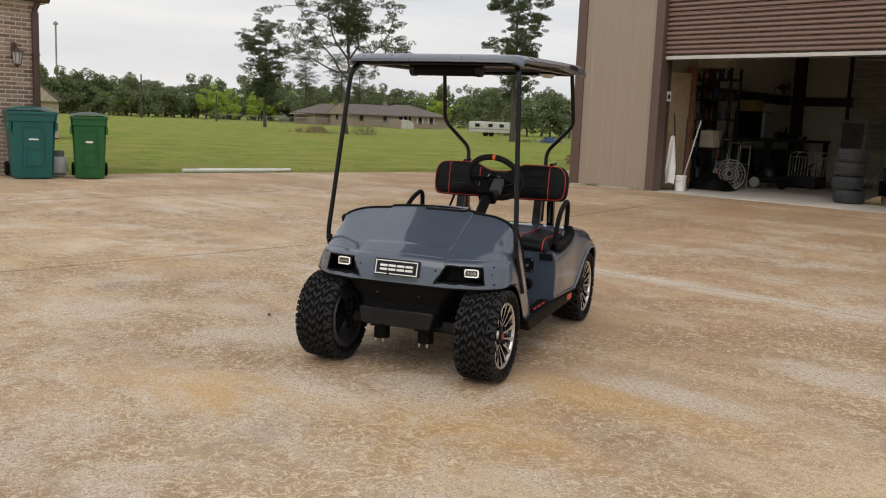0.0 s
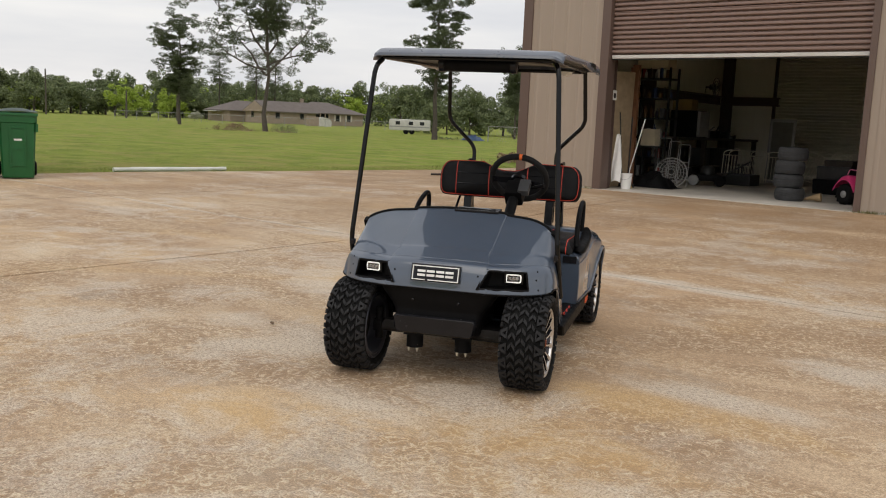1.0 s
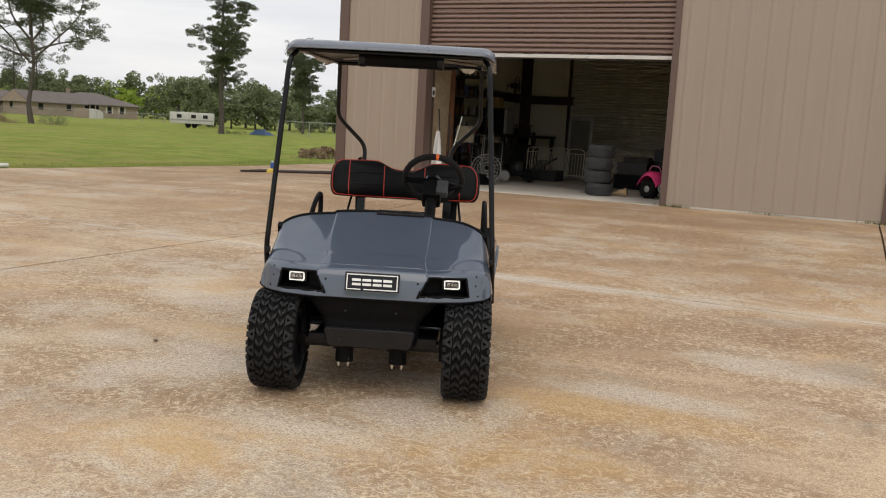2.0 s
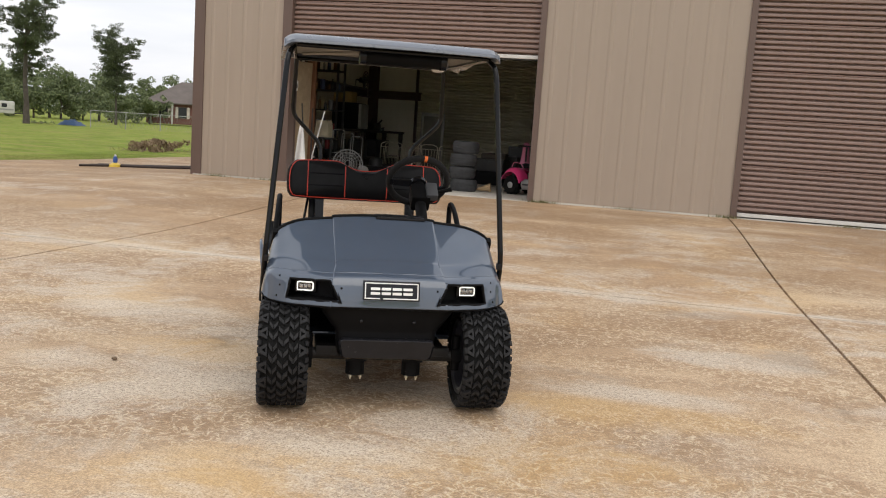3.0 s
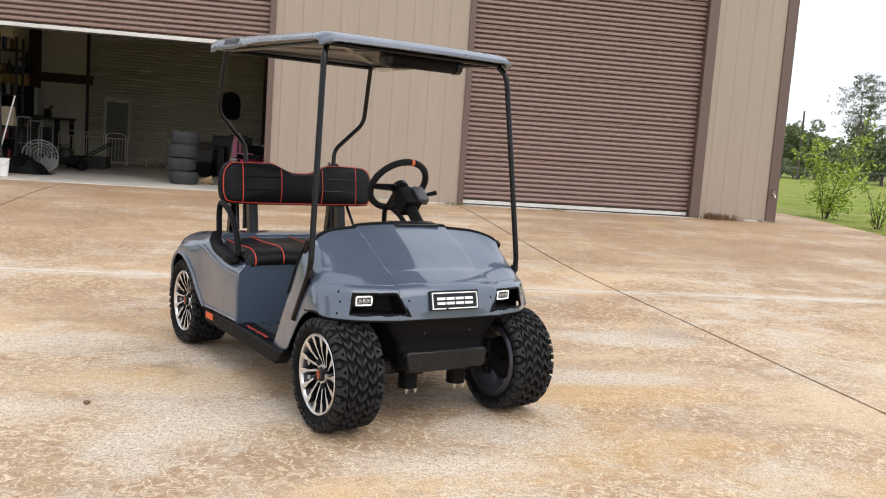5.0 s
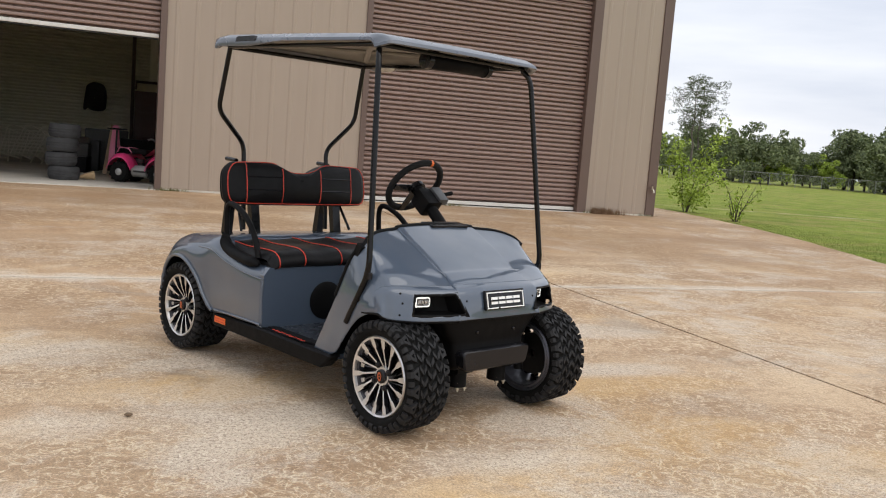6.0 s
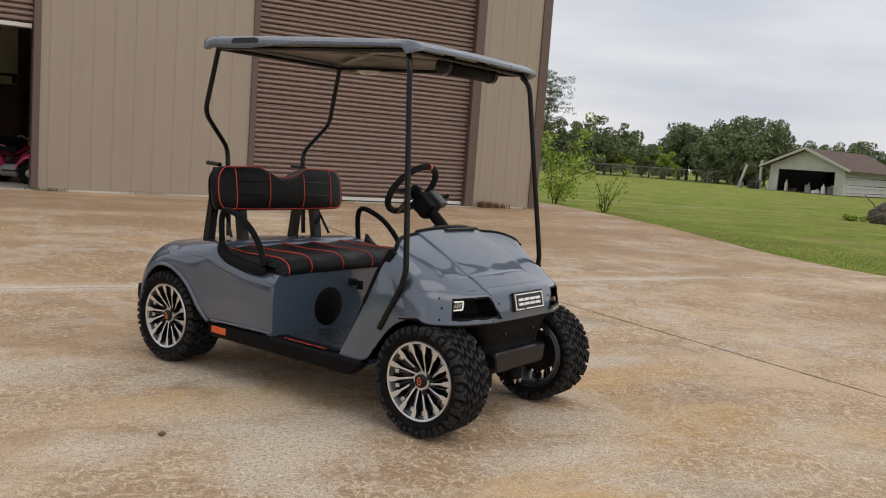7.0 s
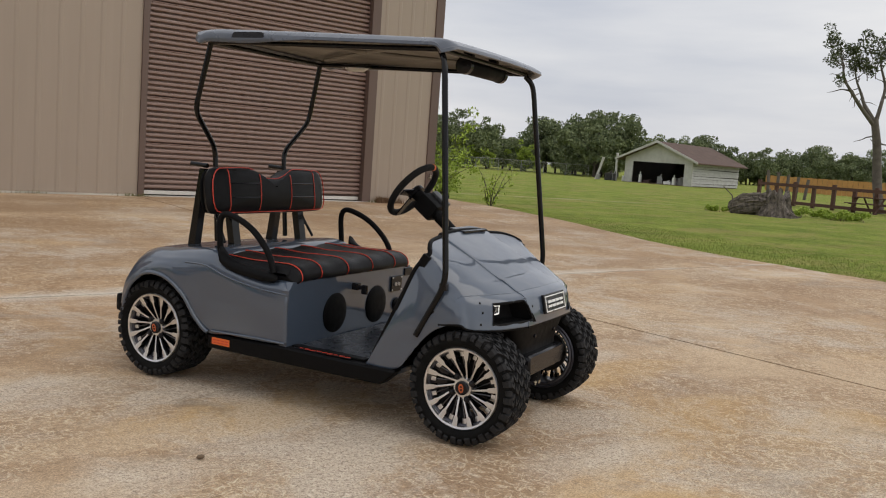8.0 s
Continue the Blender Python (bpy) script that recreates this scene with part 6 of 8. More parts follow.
jacket.matrix_basis = jacket.matrix_basis @ Matrix.Diagonal((0.76, 1, 0.84, 1))
chest = thing("tool_chest", "dark red tool chest against the rear wall", "tool chest", pose(-4.55, 23.3, FL))
part("body", Build().box(-0.42, 0.34, -0.25, 0.25, 0.08, 1.85, 0.012), DARK_RED, chest)
for k in range(8):
    part("drawer", Build().box(-0.40, 0.32, -0.262, -0.251, 0.14 + 0.2 * k, 0.32 + 0.2 * k, 0.004), DARK_RED, chest)
for x in (-0.36, 0.28):
    part("foot", Build().box(x - 0.04, x + 0.04, -0.2, 0.2, 0, 0.08), DARK_STEEL, chest)
crt = thing("white_carton", "white carton on the tool chest", "box", pose(-4.62, 23.3, FL + 1.85))
part("body", Build().box(-0.30, 0.22, -0.15, 0.15, 0, 0.2, 0.01), CREAM, crt)


def pink_quad(m):
    q = thing("toy_quad", "hot pink child's ride-on quad bike on knobbly black wheels", "toy quad", m)
    part("chassis", Build().box(-0.42, 0.42, -0.10, 0.10, 0.16, 0.26, 0.02), DARK_STEEL, q)
    part("motor", Build().tube([(-0.15, -0.22, 0.20), (-0.13, -0.22, 0.20), (0.12, -0.22, 0.20), (0.14, -0.22, 0.20)], [0.075, 0.10, 0.10, 0.075], 16), GREY_METAL, q, "grey motor drum", smooth=40)
    body = [[(-0.40, s * 0.10, 0.44), (-0.26, s * 0.15, 0.47), (-0.05, s * 0.11, 0.45), (0.10, s * 0.15, 0.52), (0.24, s * 0.17, 0.62), (0.38, s * 0.13, 0.60), (0.48, s * 0.08, 0.46)] for s in (-1, -0.5, 0, 0.5, 1)]
    sh = smooth_sheet(body, 15, 31)
    part("body_shell", Build().grid(sh).grid([[(x, y * 1.04, z - 0.10) for x, y, z in r] for r in sh]), PINK, q, smooth=50)
    # arched fender over each wheel
    for x in (-0.33, 0.35):
        for s in (-1, 1):
            arch = []
            for k in range(11):
                a = math.radians(18 + 144 * k / 10)
                lift = 0.06 * math.sin(a) ** 2
                arch.append([(x + (0.235 + e) * math.cos(a), s * w_, 0.19 + lift + (0.235 + e) * math.sin(a) - 0.05 * (w_ > 0.36)) for w_, e in ((0.10, 0.0), (0.22, 0.012), (0.33, 0.008), (0.40, -0.004), (0.40, -0.016), (0.33, -0.006), (0.10, -0.014))])
            part("fender", Build().grid(arch), PINK, q, "hot pink arched fender", smooth=50)
    part("seat", Build().box(-0.36, 0.04, -0.11, 0.11, 0.49, 0.57, 0.035), PLASTIC, q, "black seat", smooth=40)
    part("nose", Build().grid(smooth_sheet([[(0.16, s * 0.05, 0.72), (0.26, s * 0.11, 0.74), (0.36, s * 0.13, 0.66), (0.44, s * 0.12, 0.52)] for s in (-1, 0, 1)], 9, 13)).grid(smooth_sheet([[(0.18, s * 0.05, 0.66), (0.26, s * 0.11, 0.66), (0.34, s * 0.13, 0.58), (0.42, s * 0.12, 0.48)] for s in (-1, 0, 1)], 9, 13)), PALE_PINK, q, "paler pink nose cowl", smooth=50)
    part("handlebar", Build().tube(bent([(0.06, -0.33, 0.72), (0.15, -0.16, 0.77), (0.21, -0.06, 0.70), (0.21, 0.06, 0.70), (0.15, 0.16, 0.77), (0.06, 0.33, 0.72)], 0.04), 0.014, 8).tube([(0.30, 0, 0.42), (0.21, 0, 0.70)], 0.02, 8), CHROME, q, smooth=60)
    for s in (-1, 1):
        part("grip", Build().tube([(0.05, s * 0.345, 0.716), (0.10, s * 0.25, 0.742)], 0.02, 8), PLASTIC, q)
        part("rack_rail", Build().tube(bent([(-0.20, s * 0.17, 0.50), (-0.26, s * 0.17, 0.58), (-0.42, s * 0.17, 0.59), (-0.46, s * 0.17, 0.50)], 0.03), 0.009, 6), PALE_PINK, q, smooth=60)
        part("step", Build().tube(bent([(-0.12, s * 0.10, 0.22), (-0.10, s * 0.32, 0.20), (0.12, s * 0.32, 0.20), (0.14, s * 0.10, 0.22)], 0.04), 0.016, 8), DARK_STEEL, q, smooth=60)
    part("motor_fins", Build().tube([(-0.12, 0, 0.24), (-0.12, 0, 0.40)], 0.075, 12).tube([(0.02, -0.02, 0.24), (0.06, -0.02, 0.42)], 0.05, 12), DARK_STEEL, q, smooth=40)
    for x in (-0.33, 0.35):
        for s in (-1, 1):
            w = part("wheel", Build().lathe([(0.06, -0.08), (0.14, -0.085), (0.165, -0.06), (0.17, 0), (0.165, 0.06), (0.14, 0.085), (0.06, 0.08)], pose(x, s * 0.30, 0.172, 90, 0, 0), 24, closed=True), RUBBER, q, smooth=40)
            lugs = Build()
            for k in range(14):
                a = k * 2 * math.pi / 14
                for t in (-1, 1):
                    lugs.obox(Matrix.Translation((x, s * 0.30, 0.172)) @ pose(0, 0, 0, 0, math.degrees(a + 0.12 * t), 0) @ pose(0, t * 0.045, 0.168), 0.03, 0.06, 0.02)
            part("lug", lugs, RUBBER, w)
            part("hubcap", Build().lathe([(0.001, -0.06), (0.055, -0.06), (0.058, -0.083), (0.03, -0.09), (0.001, -0.09)], pose(x, s * 0.30, 0.172, 90 * s, 0, 0) @ pose(0, 0, 0), 18), CHROME, w, smooth=40)
    return q


pink_quad(pose(-4.93, 15.56, FL, 0, 0, -26))
scoot = thing("toy_scooter", "pale pink toy scooter behind the quad", "toy scooter", pose(-5.36, 17.35, FL, 0, 0, 110))
part("shield", Build().grid([[(0.21 + 0.05 * math.sin(2.6 * v) + 0.05 * math.cos(a) * (1.1 - 0.7 * v), (0.15 - 0.09 * v + 0.05 * max(0.0, v - 0.8)) * math.sin(a), 0.22 + 0.62 * v + 0.05 * v * math.cos(a)) for a in [k * math.pi / 8 for k in range(17)]] for v in [k / 12 for k in range(13)]]), PALE_PINK, scoot, "pale pink tapered leg shield", smooth=50)
part("stem", Build().tube([(0.22, 0, 0.1), (0.18, 0, 0.80)], 0.02, 8).tube([(0.16, -0.2, 0.82), (0.16, 0.2, 0.82)], 0.014, 8), DARK_STEEL, scoot)
part("deck", Build().box(-0.35, 0.2, -0.1, 0.1, 0.10, 0.16, 0.02), PALE_PINK, scoot)
part("seat_box", Build().box(-0.36, -0.10, -0.1, 0.1, 0.16, 0.5, 0.03), PLASTIC, scoot)
for x in (-0.3, 0.26):
    part("wheel", Build().lathe([(0.03, -0.03), (0.08, -0.035), (0.10, -0.02), (0.10, 0.02), (0.08, 0.035), (0.03, 0.03)], pose(x, 0, 0.10, 90, 0, 0), 18, closed=True), RUBBER, scoot, smooth=40)
scoot.matrix_basis = scoot.matrix_basis @ Matrix.Diagonal((0.95, 0.95, 1.08, 1))
cone = thing("paper_cone", "crushed tan cone of packing paper on the floor", "litter", pose(-5.92, 15.42, FL))
part("cone", Build().tube([(-0.14, 0.0, 0.03), (0.0, 0.02, 0.06), (0.15, 0.03, 0.085)], [0.012, 0.045, 0.08], 10), CARD, cone)


# ---- plants ----
def leaf_material(name, dark, light, dry=None):
    s = Shade(name, 0.7, Specular_IOR_Level=0.25)
    col = s.mix(s.island(), dark, light)
    col = s.mix(s.ramp(s.noise(0.35, 3), (0.35, 0.0), (0.7, 0.45)), col, dry or light)
    s.color(col)
    return s.mat


PINE_LEAF = leaf_material("pine_needles", (0.040, 0.054, 0.028), (0.115, 0.138, 0.066), (0.09, 0.108, 0.054))
FRESH_LEAF = leaf_material("fresh_spring_leaves", (0.20, 0.29, 0.035), (0.42, 0.52, 0.10), (0.30, 0.40, 0.06))
# lightened and greyed, so the haze of distance is in the leaf colour
WOODS_LEAF = leaf_material("distant_hazed_leaves", (0.080, 0.110, 0.055), (0.225, 0.262, 0.125), (0.18, 0.21, 0.10))
DEAD_LEAF = leaf_material("dry_twigs", (0.13, 0.085, 0.05), (0.29, 0.205, 0.13))
BARK = plain("grey_bark", (0.078, 0.064, 0.052), 0.9, vary=0.35, scale=5, grain=30, bump=0.6)
TWIG = plain("dry_brown_twig", (0.24, 0.17, 0.115), 0.9, vary=0.3, scale=5)
DEAD_BARK = plain("dead_grey_bark", (0.115, 0.098, 0.083), 0.9, vary=0.3, scale=5, grain=30, bump=0.6)


def leaf_cloud(centres, radii, count, size, rs, flat=0.6, thin=0.55):
    """Many small leaf blades scattered through blobs; returns a Build."""
    c = np.array(centres)
    r = np.array(radii)
    pick = rs.choice(len(c), size=count, p=r ** 2 / (r ** 2).sum())
    d = rs.normal(size=(count, 3))
    d /= np.linalg.norm(d, axis=1)[:, None]
    k = rs.uniform(0.35, 1.0, count) ** 0.5
    p = c[pick] + d * (k * r[pick])[:, None] * np.array((1, 1, flat))
    a = rs.normal(size=(count, 3))
    a /= np.linalg.norm(a, axis=1)[:, None]
    t = np.cross(a, rs.normal(size=(count, 3)))
    t /= np.linalg.norm(t, axis=1)[:, None]
    s = size * rs.uniform(0.6, 1.3, count)[:, None]
    quad = np.stack([p - a * s, p - t * s * thin, p + a * s, p + t * s * thin], axis=1).reshape(-1, 3)
    b = Build()
    b.v = [tuple(q) for q in quad]
    b.f = [(4 * i, 4 * i + 1, 4 * i + 2, 4 * i + 3) for i in range(count)]
    return b


def limb(b, start, way, length, r, rs, droop=0.0, bends=5, wander=0.25):
    pts, p, d = [Vector(start)], Vector(start), Vector(way).normalized()
    for k in range(bends):
        d = (d + Vector(rs.normal(size=3)) * wander * 0.5 + Vector((0, 0, -droop))).normalized()
        p = p + d * length / bends
        pts.append(p.copy())
    b.tube(pts, [r * (1 - 0.82 * k / bends) for k in range(bends + 1)], 6, caps=False)
    return pts


def pine(name, label, seed, at, height, spread, first, leaves, lean=0.0, tilt=(0, 0), big=(), mat=None, category="tree", tuft=0.75, bark=None, n_limbs=16):
    """A tall pine: bare lower trunk, angular limbs, foliage in flat tufts at the limb ends."""
    rs = np.random.RandomState(seed)
    t = thing(name, label, category, pose(at[0], at[1], -0.08))
    trunk, wood = Build(), Build()
    top = Vector((tilt[0], tilt[1], height))
    axis_ = [top * k / 8 + Vector((rs.normal() * lean, rs.normal() * lean, 0)) * (k > 0) for k in range(9)]
    r0, tuft = height * 0.016, tuft * 0.98
    trunk.tube(axis_, [r0 * (1.25 if k == 0 else 1) * (1 - 0.86 * k / 8) for k in range(9)], 10)
    centres, radii = [], []
    for k in range(n_limbs):
        f = first + (1 - first) * (k + rs.uniform(0, 0.8)) / n_limbs
        f = min(f, 0.985)
        i = min(7, int(f * 8))
        p = axis_[i].lerp(axis_[i + 1], f * 8 - i)
        a = k * 2.4 + rs.uniform(-0.5, 0.5)
        long_ = spread * (0.35 + 0.65 * math.sin(math.pi * min(0.93, 0.22 + 0.78 * (1 - f) ** 0.8 + 0.12))) * rs.uniform(0.6, 1.1)
        pts = limb(wood, p, (math.cos(a), math.sin(a), rs.uniform(0.1, 0.75)), long_, r0 * 0.33 * (1.15 - f), rs, 0.0, 5, 0.5)
        for q in pts[2:]:
            for _ in range(3):
                centres.append(np.array(q) + rs.normal(size=3) * tuft * 0.50)
                radii.append(tuft * rs.uniform(0.35, 0.80))
        for j in (1, 2, 3, 4):
            if rs.uniform() < 0.85:
                sub = limb(wood, pts[j], Vector(rs.normal(size=3)) + Vector((0, 0, 0.5)), long_ * 0.35, r0 * 0.12, rs, 0, 3, 0.4)
                centres.append(np.array(sub[-1]))
                radii.append(tuft * rs.uniform(0.5, 0.95))
    for (f, a, z, long_) in big:
        p = top * f
        pts = limb(wood, p, (math.cos(a), math.sin(a), z), long_, r0 * 0.5, rs, 0.0, 7, 0.35)
        for q in pts[4:]:
            for _ in range(3):
                centres.append(np.array(q) + rs.normal(size=3) * tuft * 0.55)
                radii.append(tuft * rs.uniform(0.4, 0.85))
        for j in (3, 4, 5, 6, 7):
            for _ in range(2):
                sub = limb(wood, pts[j], Vector(rs.normal(size=3)) + Vector((0, 0, 0.6)), long_ * rs.uniform(0.22, 0.42), r0 * 0.15, rs, 0, 3, 0.4)
                centres += [np.array(sub[-1]), np.array(sub[-2]), np.array(sub[-1]) + rs.normal(size=3) * tuft * 0.5]
                radii += [tuft * 0.9, tuft * 0.6, tuft * 0.7]
    part("trunk", trunk, bark or BARK, t, smooth=60)
    part("branching", wood, bark or BARK, t, smooth=60)
    if leaves:
        part("crown", leaf_cloud(centres, radii, int(leaves * 6.0), 0.115, rs, 0.42, 0.22), mat or PINE_LEAF, t, tidy=False)
    return t


def broadleaf(name, label, seed, m, height, spread, leaves, size, mat, base=0.18, group=""):
    """A round, uneven broadleaf: short trunk, forked limbs, crown of leafy clumps with gaps."""
    rs = np.random.RandomState(seed)
    t = thing(name, label, "tree", m, group)
    wood = Build()
    wood.tube([(0, 0, -0.1), (rs.normal() * 0.1, rs.normal() * 0.1, height * 0.2), (rs.normal() * 0.2, rs.normal() * 0.2, height * 0.45)], [height * 0.026, height * 0.02, height * 0.012], 8)
    centres, radii = [], []
    for k in range(11):
        a = k * 2.4 + rs.uniform(-0.4, 0.4)
        pts = limb(wood, (0, 0, height * rs.uniform(0.16, 0.42)), (math.cos(a), math.sin(a), rs.uniform(0.4, 1.7)), height * rs.uniform(0.3, 0.55), height * 0.010, rs, 0, 5, 0.35)
        for q in pts[2:]:
            centres.append(np.array(q) * np.array((spread / (height * 0.45), spread / (height * 0.45), 1)) + rs.normal(size=3) * height * 0.05)
            radii.append(height * rs.uniform(0.07, 0.15))
    for k in range(14):
        a, e = rs.uniform(0, 2 * math.pi), rs.uniform(0.0, 1.0)
        rr = spread * math.sqrt(1 - max(0.0, 2 * e - 1) ** 2 * 0.85) * rs.uniform(0.55, 0.95)
        centres.append(np.array((rr * math.cos(a), rr * math.sin(a), height * (base + 0.06 + (0.86 - base) * e))))
        radii.append(height * rs.uniform(0.07, 0.13))
    part("trunk", wood, BARK, t, smooth=60)
    part("crown", leaf_cloud(centres, radii, leaves, size, rs, 0.8), mat, t, tidy=False)
    return t


# the three field pines and those beyond
pine("pine_tree", "tall straight pine with layered dark tufts", 3, (-85.3, 57.7), 10.6, 3.0, 0.26, 6500, 0.05, tuft=0.66, n_limbs=34)
pine("pine_tree", "tall forked pine with wide angular limbs and open crown", 8, (-60.5, 49.0), 12.4, 3.2, 0.72, 5200, 0.08,
     big=((0.38, 0.89, 1.0, 7.4), (0.38, 4.03, 1.1, 7.6), (0.44, 0.75, 0.35, 5.6), (0.42, 4.2, 0.25, 6.0), (0.50, 0.2, 1.3, 5.6), (0.52, 3.6, 1.5, 5.8), (0.58, 2.5, 1.2, 4.4), (0.55, 5.5, 1.0, 4.4)), tuft=0.62, n_limbs=8)
pine("pine_tree", "tall pine with drooping lower limbs beside the fence", 14, (-47.0, 55.2), 12.6, 3.3, 0.40, 6000, 0.06, big=((0.40, -0.9, 0.15, 4.4), (0.33, 2.2, -0.05, 4.0)), tuft=0.60, n_limbs=20)
pine("pine_tree", "slender pine behind the fence", 21, (-54.0, 77.0), 7.7, 2.5, 0.40, 3400, 0.05, tuft=0.62, n_limbs=18)
pine("pine_tree", "slender pine behind the ranch house", 23, (-140, 118), 14.0, 3.4, 0.4, 2800, 0.05, tuft=0.9, n_limbs=14)
pine("pine_tree", "slender pine behind the ranch house", 25, (-158, 128), 15.5, 3.8, 0.42, 2800, 0.05, tuft=0.95, n_limbs=14)
pine("pine_tree", "slender pine behind the ranch house", 27, (-150, 112), 13.0, 3.4, 0.42, 2600, 0.05, tuft=0.95, n_limbs=14)
pine("pine_tree", "pine rising behind the red brick house", 29, (-78.0, 112.0), 12.5, 3.4, 0.35, 3200, 0.05, tuft=0.85, n_limbs=15)

pine("wood_tree", "thin half-bare tree rising from the eastern woods", 63, (54.0, 80.5), 10.2, 3.4, 0.5, 900, 0.10, tuft=0.7, n_limbs=16, bark=DEAD_BARK)
pine("wood_tree", "thin half-bare tree rising from the eastern woods", 64, (60.5, 88.0), 11.0, 3.0, 0.45, 1100, 0.10, tuft=0.7, n_limbs=14, bark=DEAD_BARK)

# half-dead tree by the plank fence
def half_dead_tree():
    """A stout leaning trunk that forks into three bare limbs, with thin leafy tops."""
    rs = np.random.RandomState(33)
    t = thing("half_dead_tree", "half-dead tree with bare grey limbs and thin leafy tops", "tree", pose(35.3, 18.7, -0.08, 0, 0, -39.6))
    wood = Build()
    trunk = [(0.05, 0, 0.0), (-0.20, 0.1, 1.6), (-0.40, 0.05, 3.06), (-0.63, 0, 4.06), (-0.70, 0, 4.40)]
    part("trunk", Build().tube([tuple(p) for p in smooth_line(trunk, 14)], [0.23 - 0.006 * k for k in range(14)], 12), DEAD_BARK, t, smooth=60)
    limbs_ = ([(-0.66, 0, 4.05), (-1.48, -0.2, 4.84), (-2.11, -0.4, 5.52), (-2.52, -0.5, 6.05), (-2.69, -0.5, 6.78), (-2.80, -0.4, 7.4)],
              [(-0.72, 0, 4.30), (-1.11, 0.3, 5.03), (-1.24, 0.4, 5.47), (-1.54, 0.5, 6.20), (-1.66, 0.5, 6.9)],
              [(-0.62, 0, 4.30), (-0.42, 0.1, 5.16), (-0.25, 0.3, 5.94), (-0.51, 0.4, 6.9), (-0.5, 0.5, 7.6)])
    centres, radii = [], []
    for k, line in enumerate(limbs_):
        fine = [tuple(p) for p in smooth_line(line, 14)]
        wood.tube(fine, [0.105 * (1 - 0.062 * i) for i in range(14)], 8, caps=False)
        for i in range(4, 14):
            for _ in range(2 if i > 8 else 1):
                sub_ = limb(wood, fine[i], Vector(rs.normal(size=3)) + Vector((-0.2, 0, 0.5 if i > 8 else 0.0)), rs.uniform(0.35, 0.9), 0.026, rs, 0, 4, 0.6)
                if i > 9:
                    centres += [np.array(sub_[-1]), np.array(sub_[-2])]
                    radii += [rs.uniform(0.16, 0.34), rs.uniform(0.12, 0.26)]
    for base, way, long_ in (((-2.17, -0.4, 5.55), (-1, 0, 0.05), 1.0), ((-0.5, 0, 3.6), (-1, 0.2, 0.05), 1.1), ((-0.45, 0, 3.3), (1, 0, 0.3), 1.2), ((-0.3, 0.2, 5.4), (1, 0, 0.1), 1.0), ((-0.45, 0.05, 3.2), (-0.8, -0.5, 0.1), 0.9)):
        limb(wood, base, way, long_, 0.045, rs, 0, 5, 0.5)
    for x, z in ((-3.25, 8.2), (-2.8, 8.1), (-2.25, 7.9), (-1.75, 8.25), (-1.2, 7.8), (-0.75, 7.4), (-1.6, 7.2), (-2.3, 7.4), (-0.95, 6.9), (-0.6, 8.1), (-1.35, 6.8), (-2.7, 7.4), (-0.2, 7.8), (0.2, 7.2)):
        twig = limb(wood, (x * 0.93, 0, z - 0.7), (x * 0.1, rs.normal() * 0.3, 1), 0.8, 0.022, rs, 0, 4, 0.4)
        for q in twig[1:]:
            centres.append(np.array(q) + rs.normal(size=3) * 0.12)
            radii.append(rs.uniform(0.16, 0.34))
    part("branching", wood, DEAD_BARK, t, smooth=60)
    part("crown", leaf_cloud(centres, radii, 5200, 0.062, rs, 0.8, 0.45), DARK_LEAF, t, tidy=False)


DARK_LEAF = leaf_material("thin_dark_leaves", (0.045, 0.058, 0.030), (0.12, 0.14, 0.065), (0.09, 0.10, 0.05))
half_dead_tree()

# woods round the field: a few trees, repeated
WOODS = [broadleaf("wood_tree", "dense dark green tree at the edge of the field", 40 + k, pose(-170 - 12 * k, 84 + 6 * k, -0.1), h * 0.88, sp, 6000, 0.21, WOODS_LEAF, base=0.02, group="woods round the field") for k, (h, sp) in enumerate(((9.0, 4.6), (10.5, 5.2), (8.0, 5.0), (11.5, 4.8)))]
FRESH = broadleaf("wood_tree", "bright yellow-green spring tree before the woods", 51, pose(-158, 96.0, -0.1), 7.4, 4.2, 5000, 0.20, FRESH_LEAF, base=0.02, group="woods round the field")
rw = random.Random(11)


def belt(az0, az1, dist, n, size=(0.8, 1.2), fresh=0.06):
    """Trees along an arc round the yard, in degrees from east."""
    for k in range(n):
        a = math.radians(az0 + (az1 - az0) * (k + rw.uniform(-0.35, 0.35)) / n)
        d = dist * rw.uniform(0.95, 1.14)
        src = FRESH if rw.random() < fresh else rw.choice(WOODS)
        s = rw.uniform(*size)
        ob = copy_thing(src, pose(0, 0, 0))
        ob.matrix_basis = pose(-3 + d * math.cos(a), d * math.sin(a), -0.1, 0, 0, rw.uniform(0, 360)) @ Matrix.Diagonal((s, s, s * rw.uniform(0.85, 1.1), 1))


belt(166, 142, 205, 46, (0.85, 1.15), 0.10)
belt(146, 128, 215, 28, (0.95, 1.3), 0.15)
belt(129.5, 121, 112, 12, (0.55, 0.72), 0.05)
belt(121, 112, 150, 13, (0.7, 0.95), 0.05)
belt(66, 53.4, 128, 19, (0.72, 1.0), 0.10)
belt(53.0, 49.8, 112, 6, (0.86, 1.06), 0.0)
belt(49.6, 45.6, 120, 7, (0.55, 0.70), 0.25)
belt(45.4, 39.0, 114, 11, (0.78, 0.98), 0.0)
belt(43.0, 40.0, 110, 3, (0.98, 1.12), 0.0)
belt(39.4, 35.5, 140, 8, (0.72, 0.86), 0.1)
belt(36, 15, 165, 44, (0.78, 1.0), 0.03)
belt(15, -20, 190, 18, (0.8, 1.1), 0.05)
belt(200, 166, 210, 20, (0.85, 1.15), 0.05)

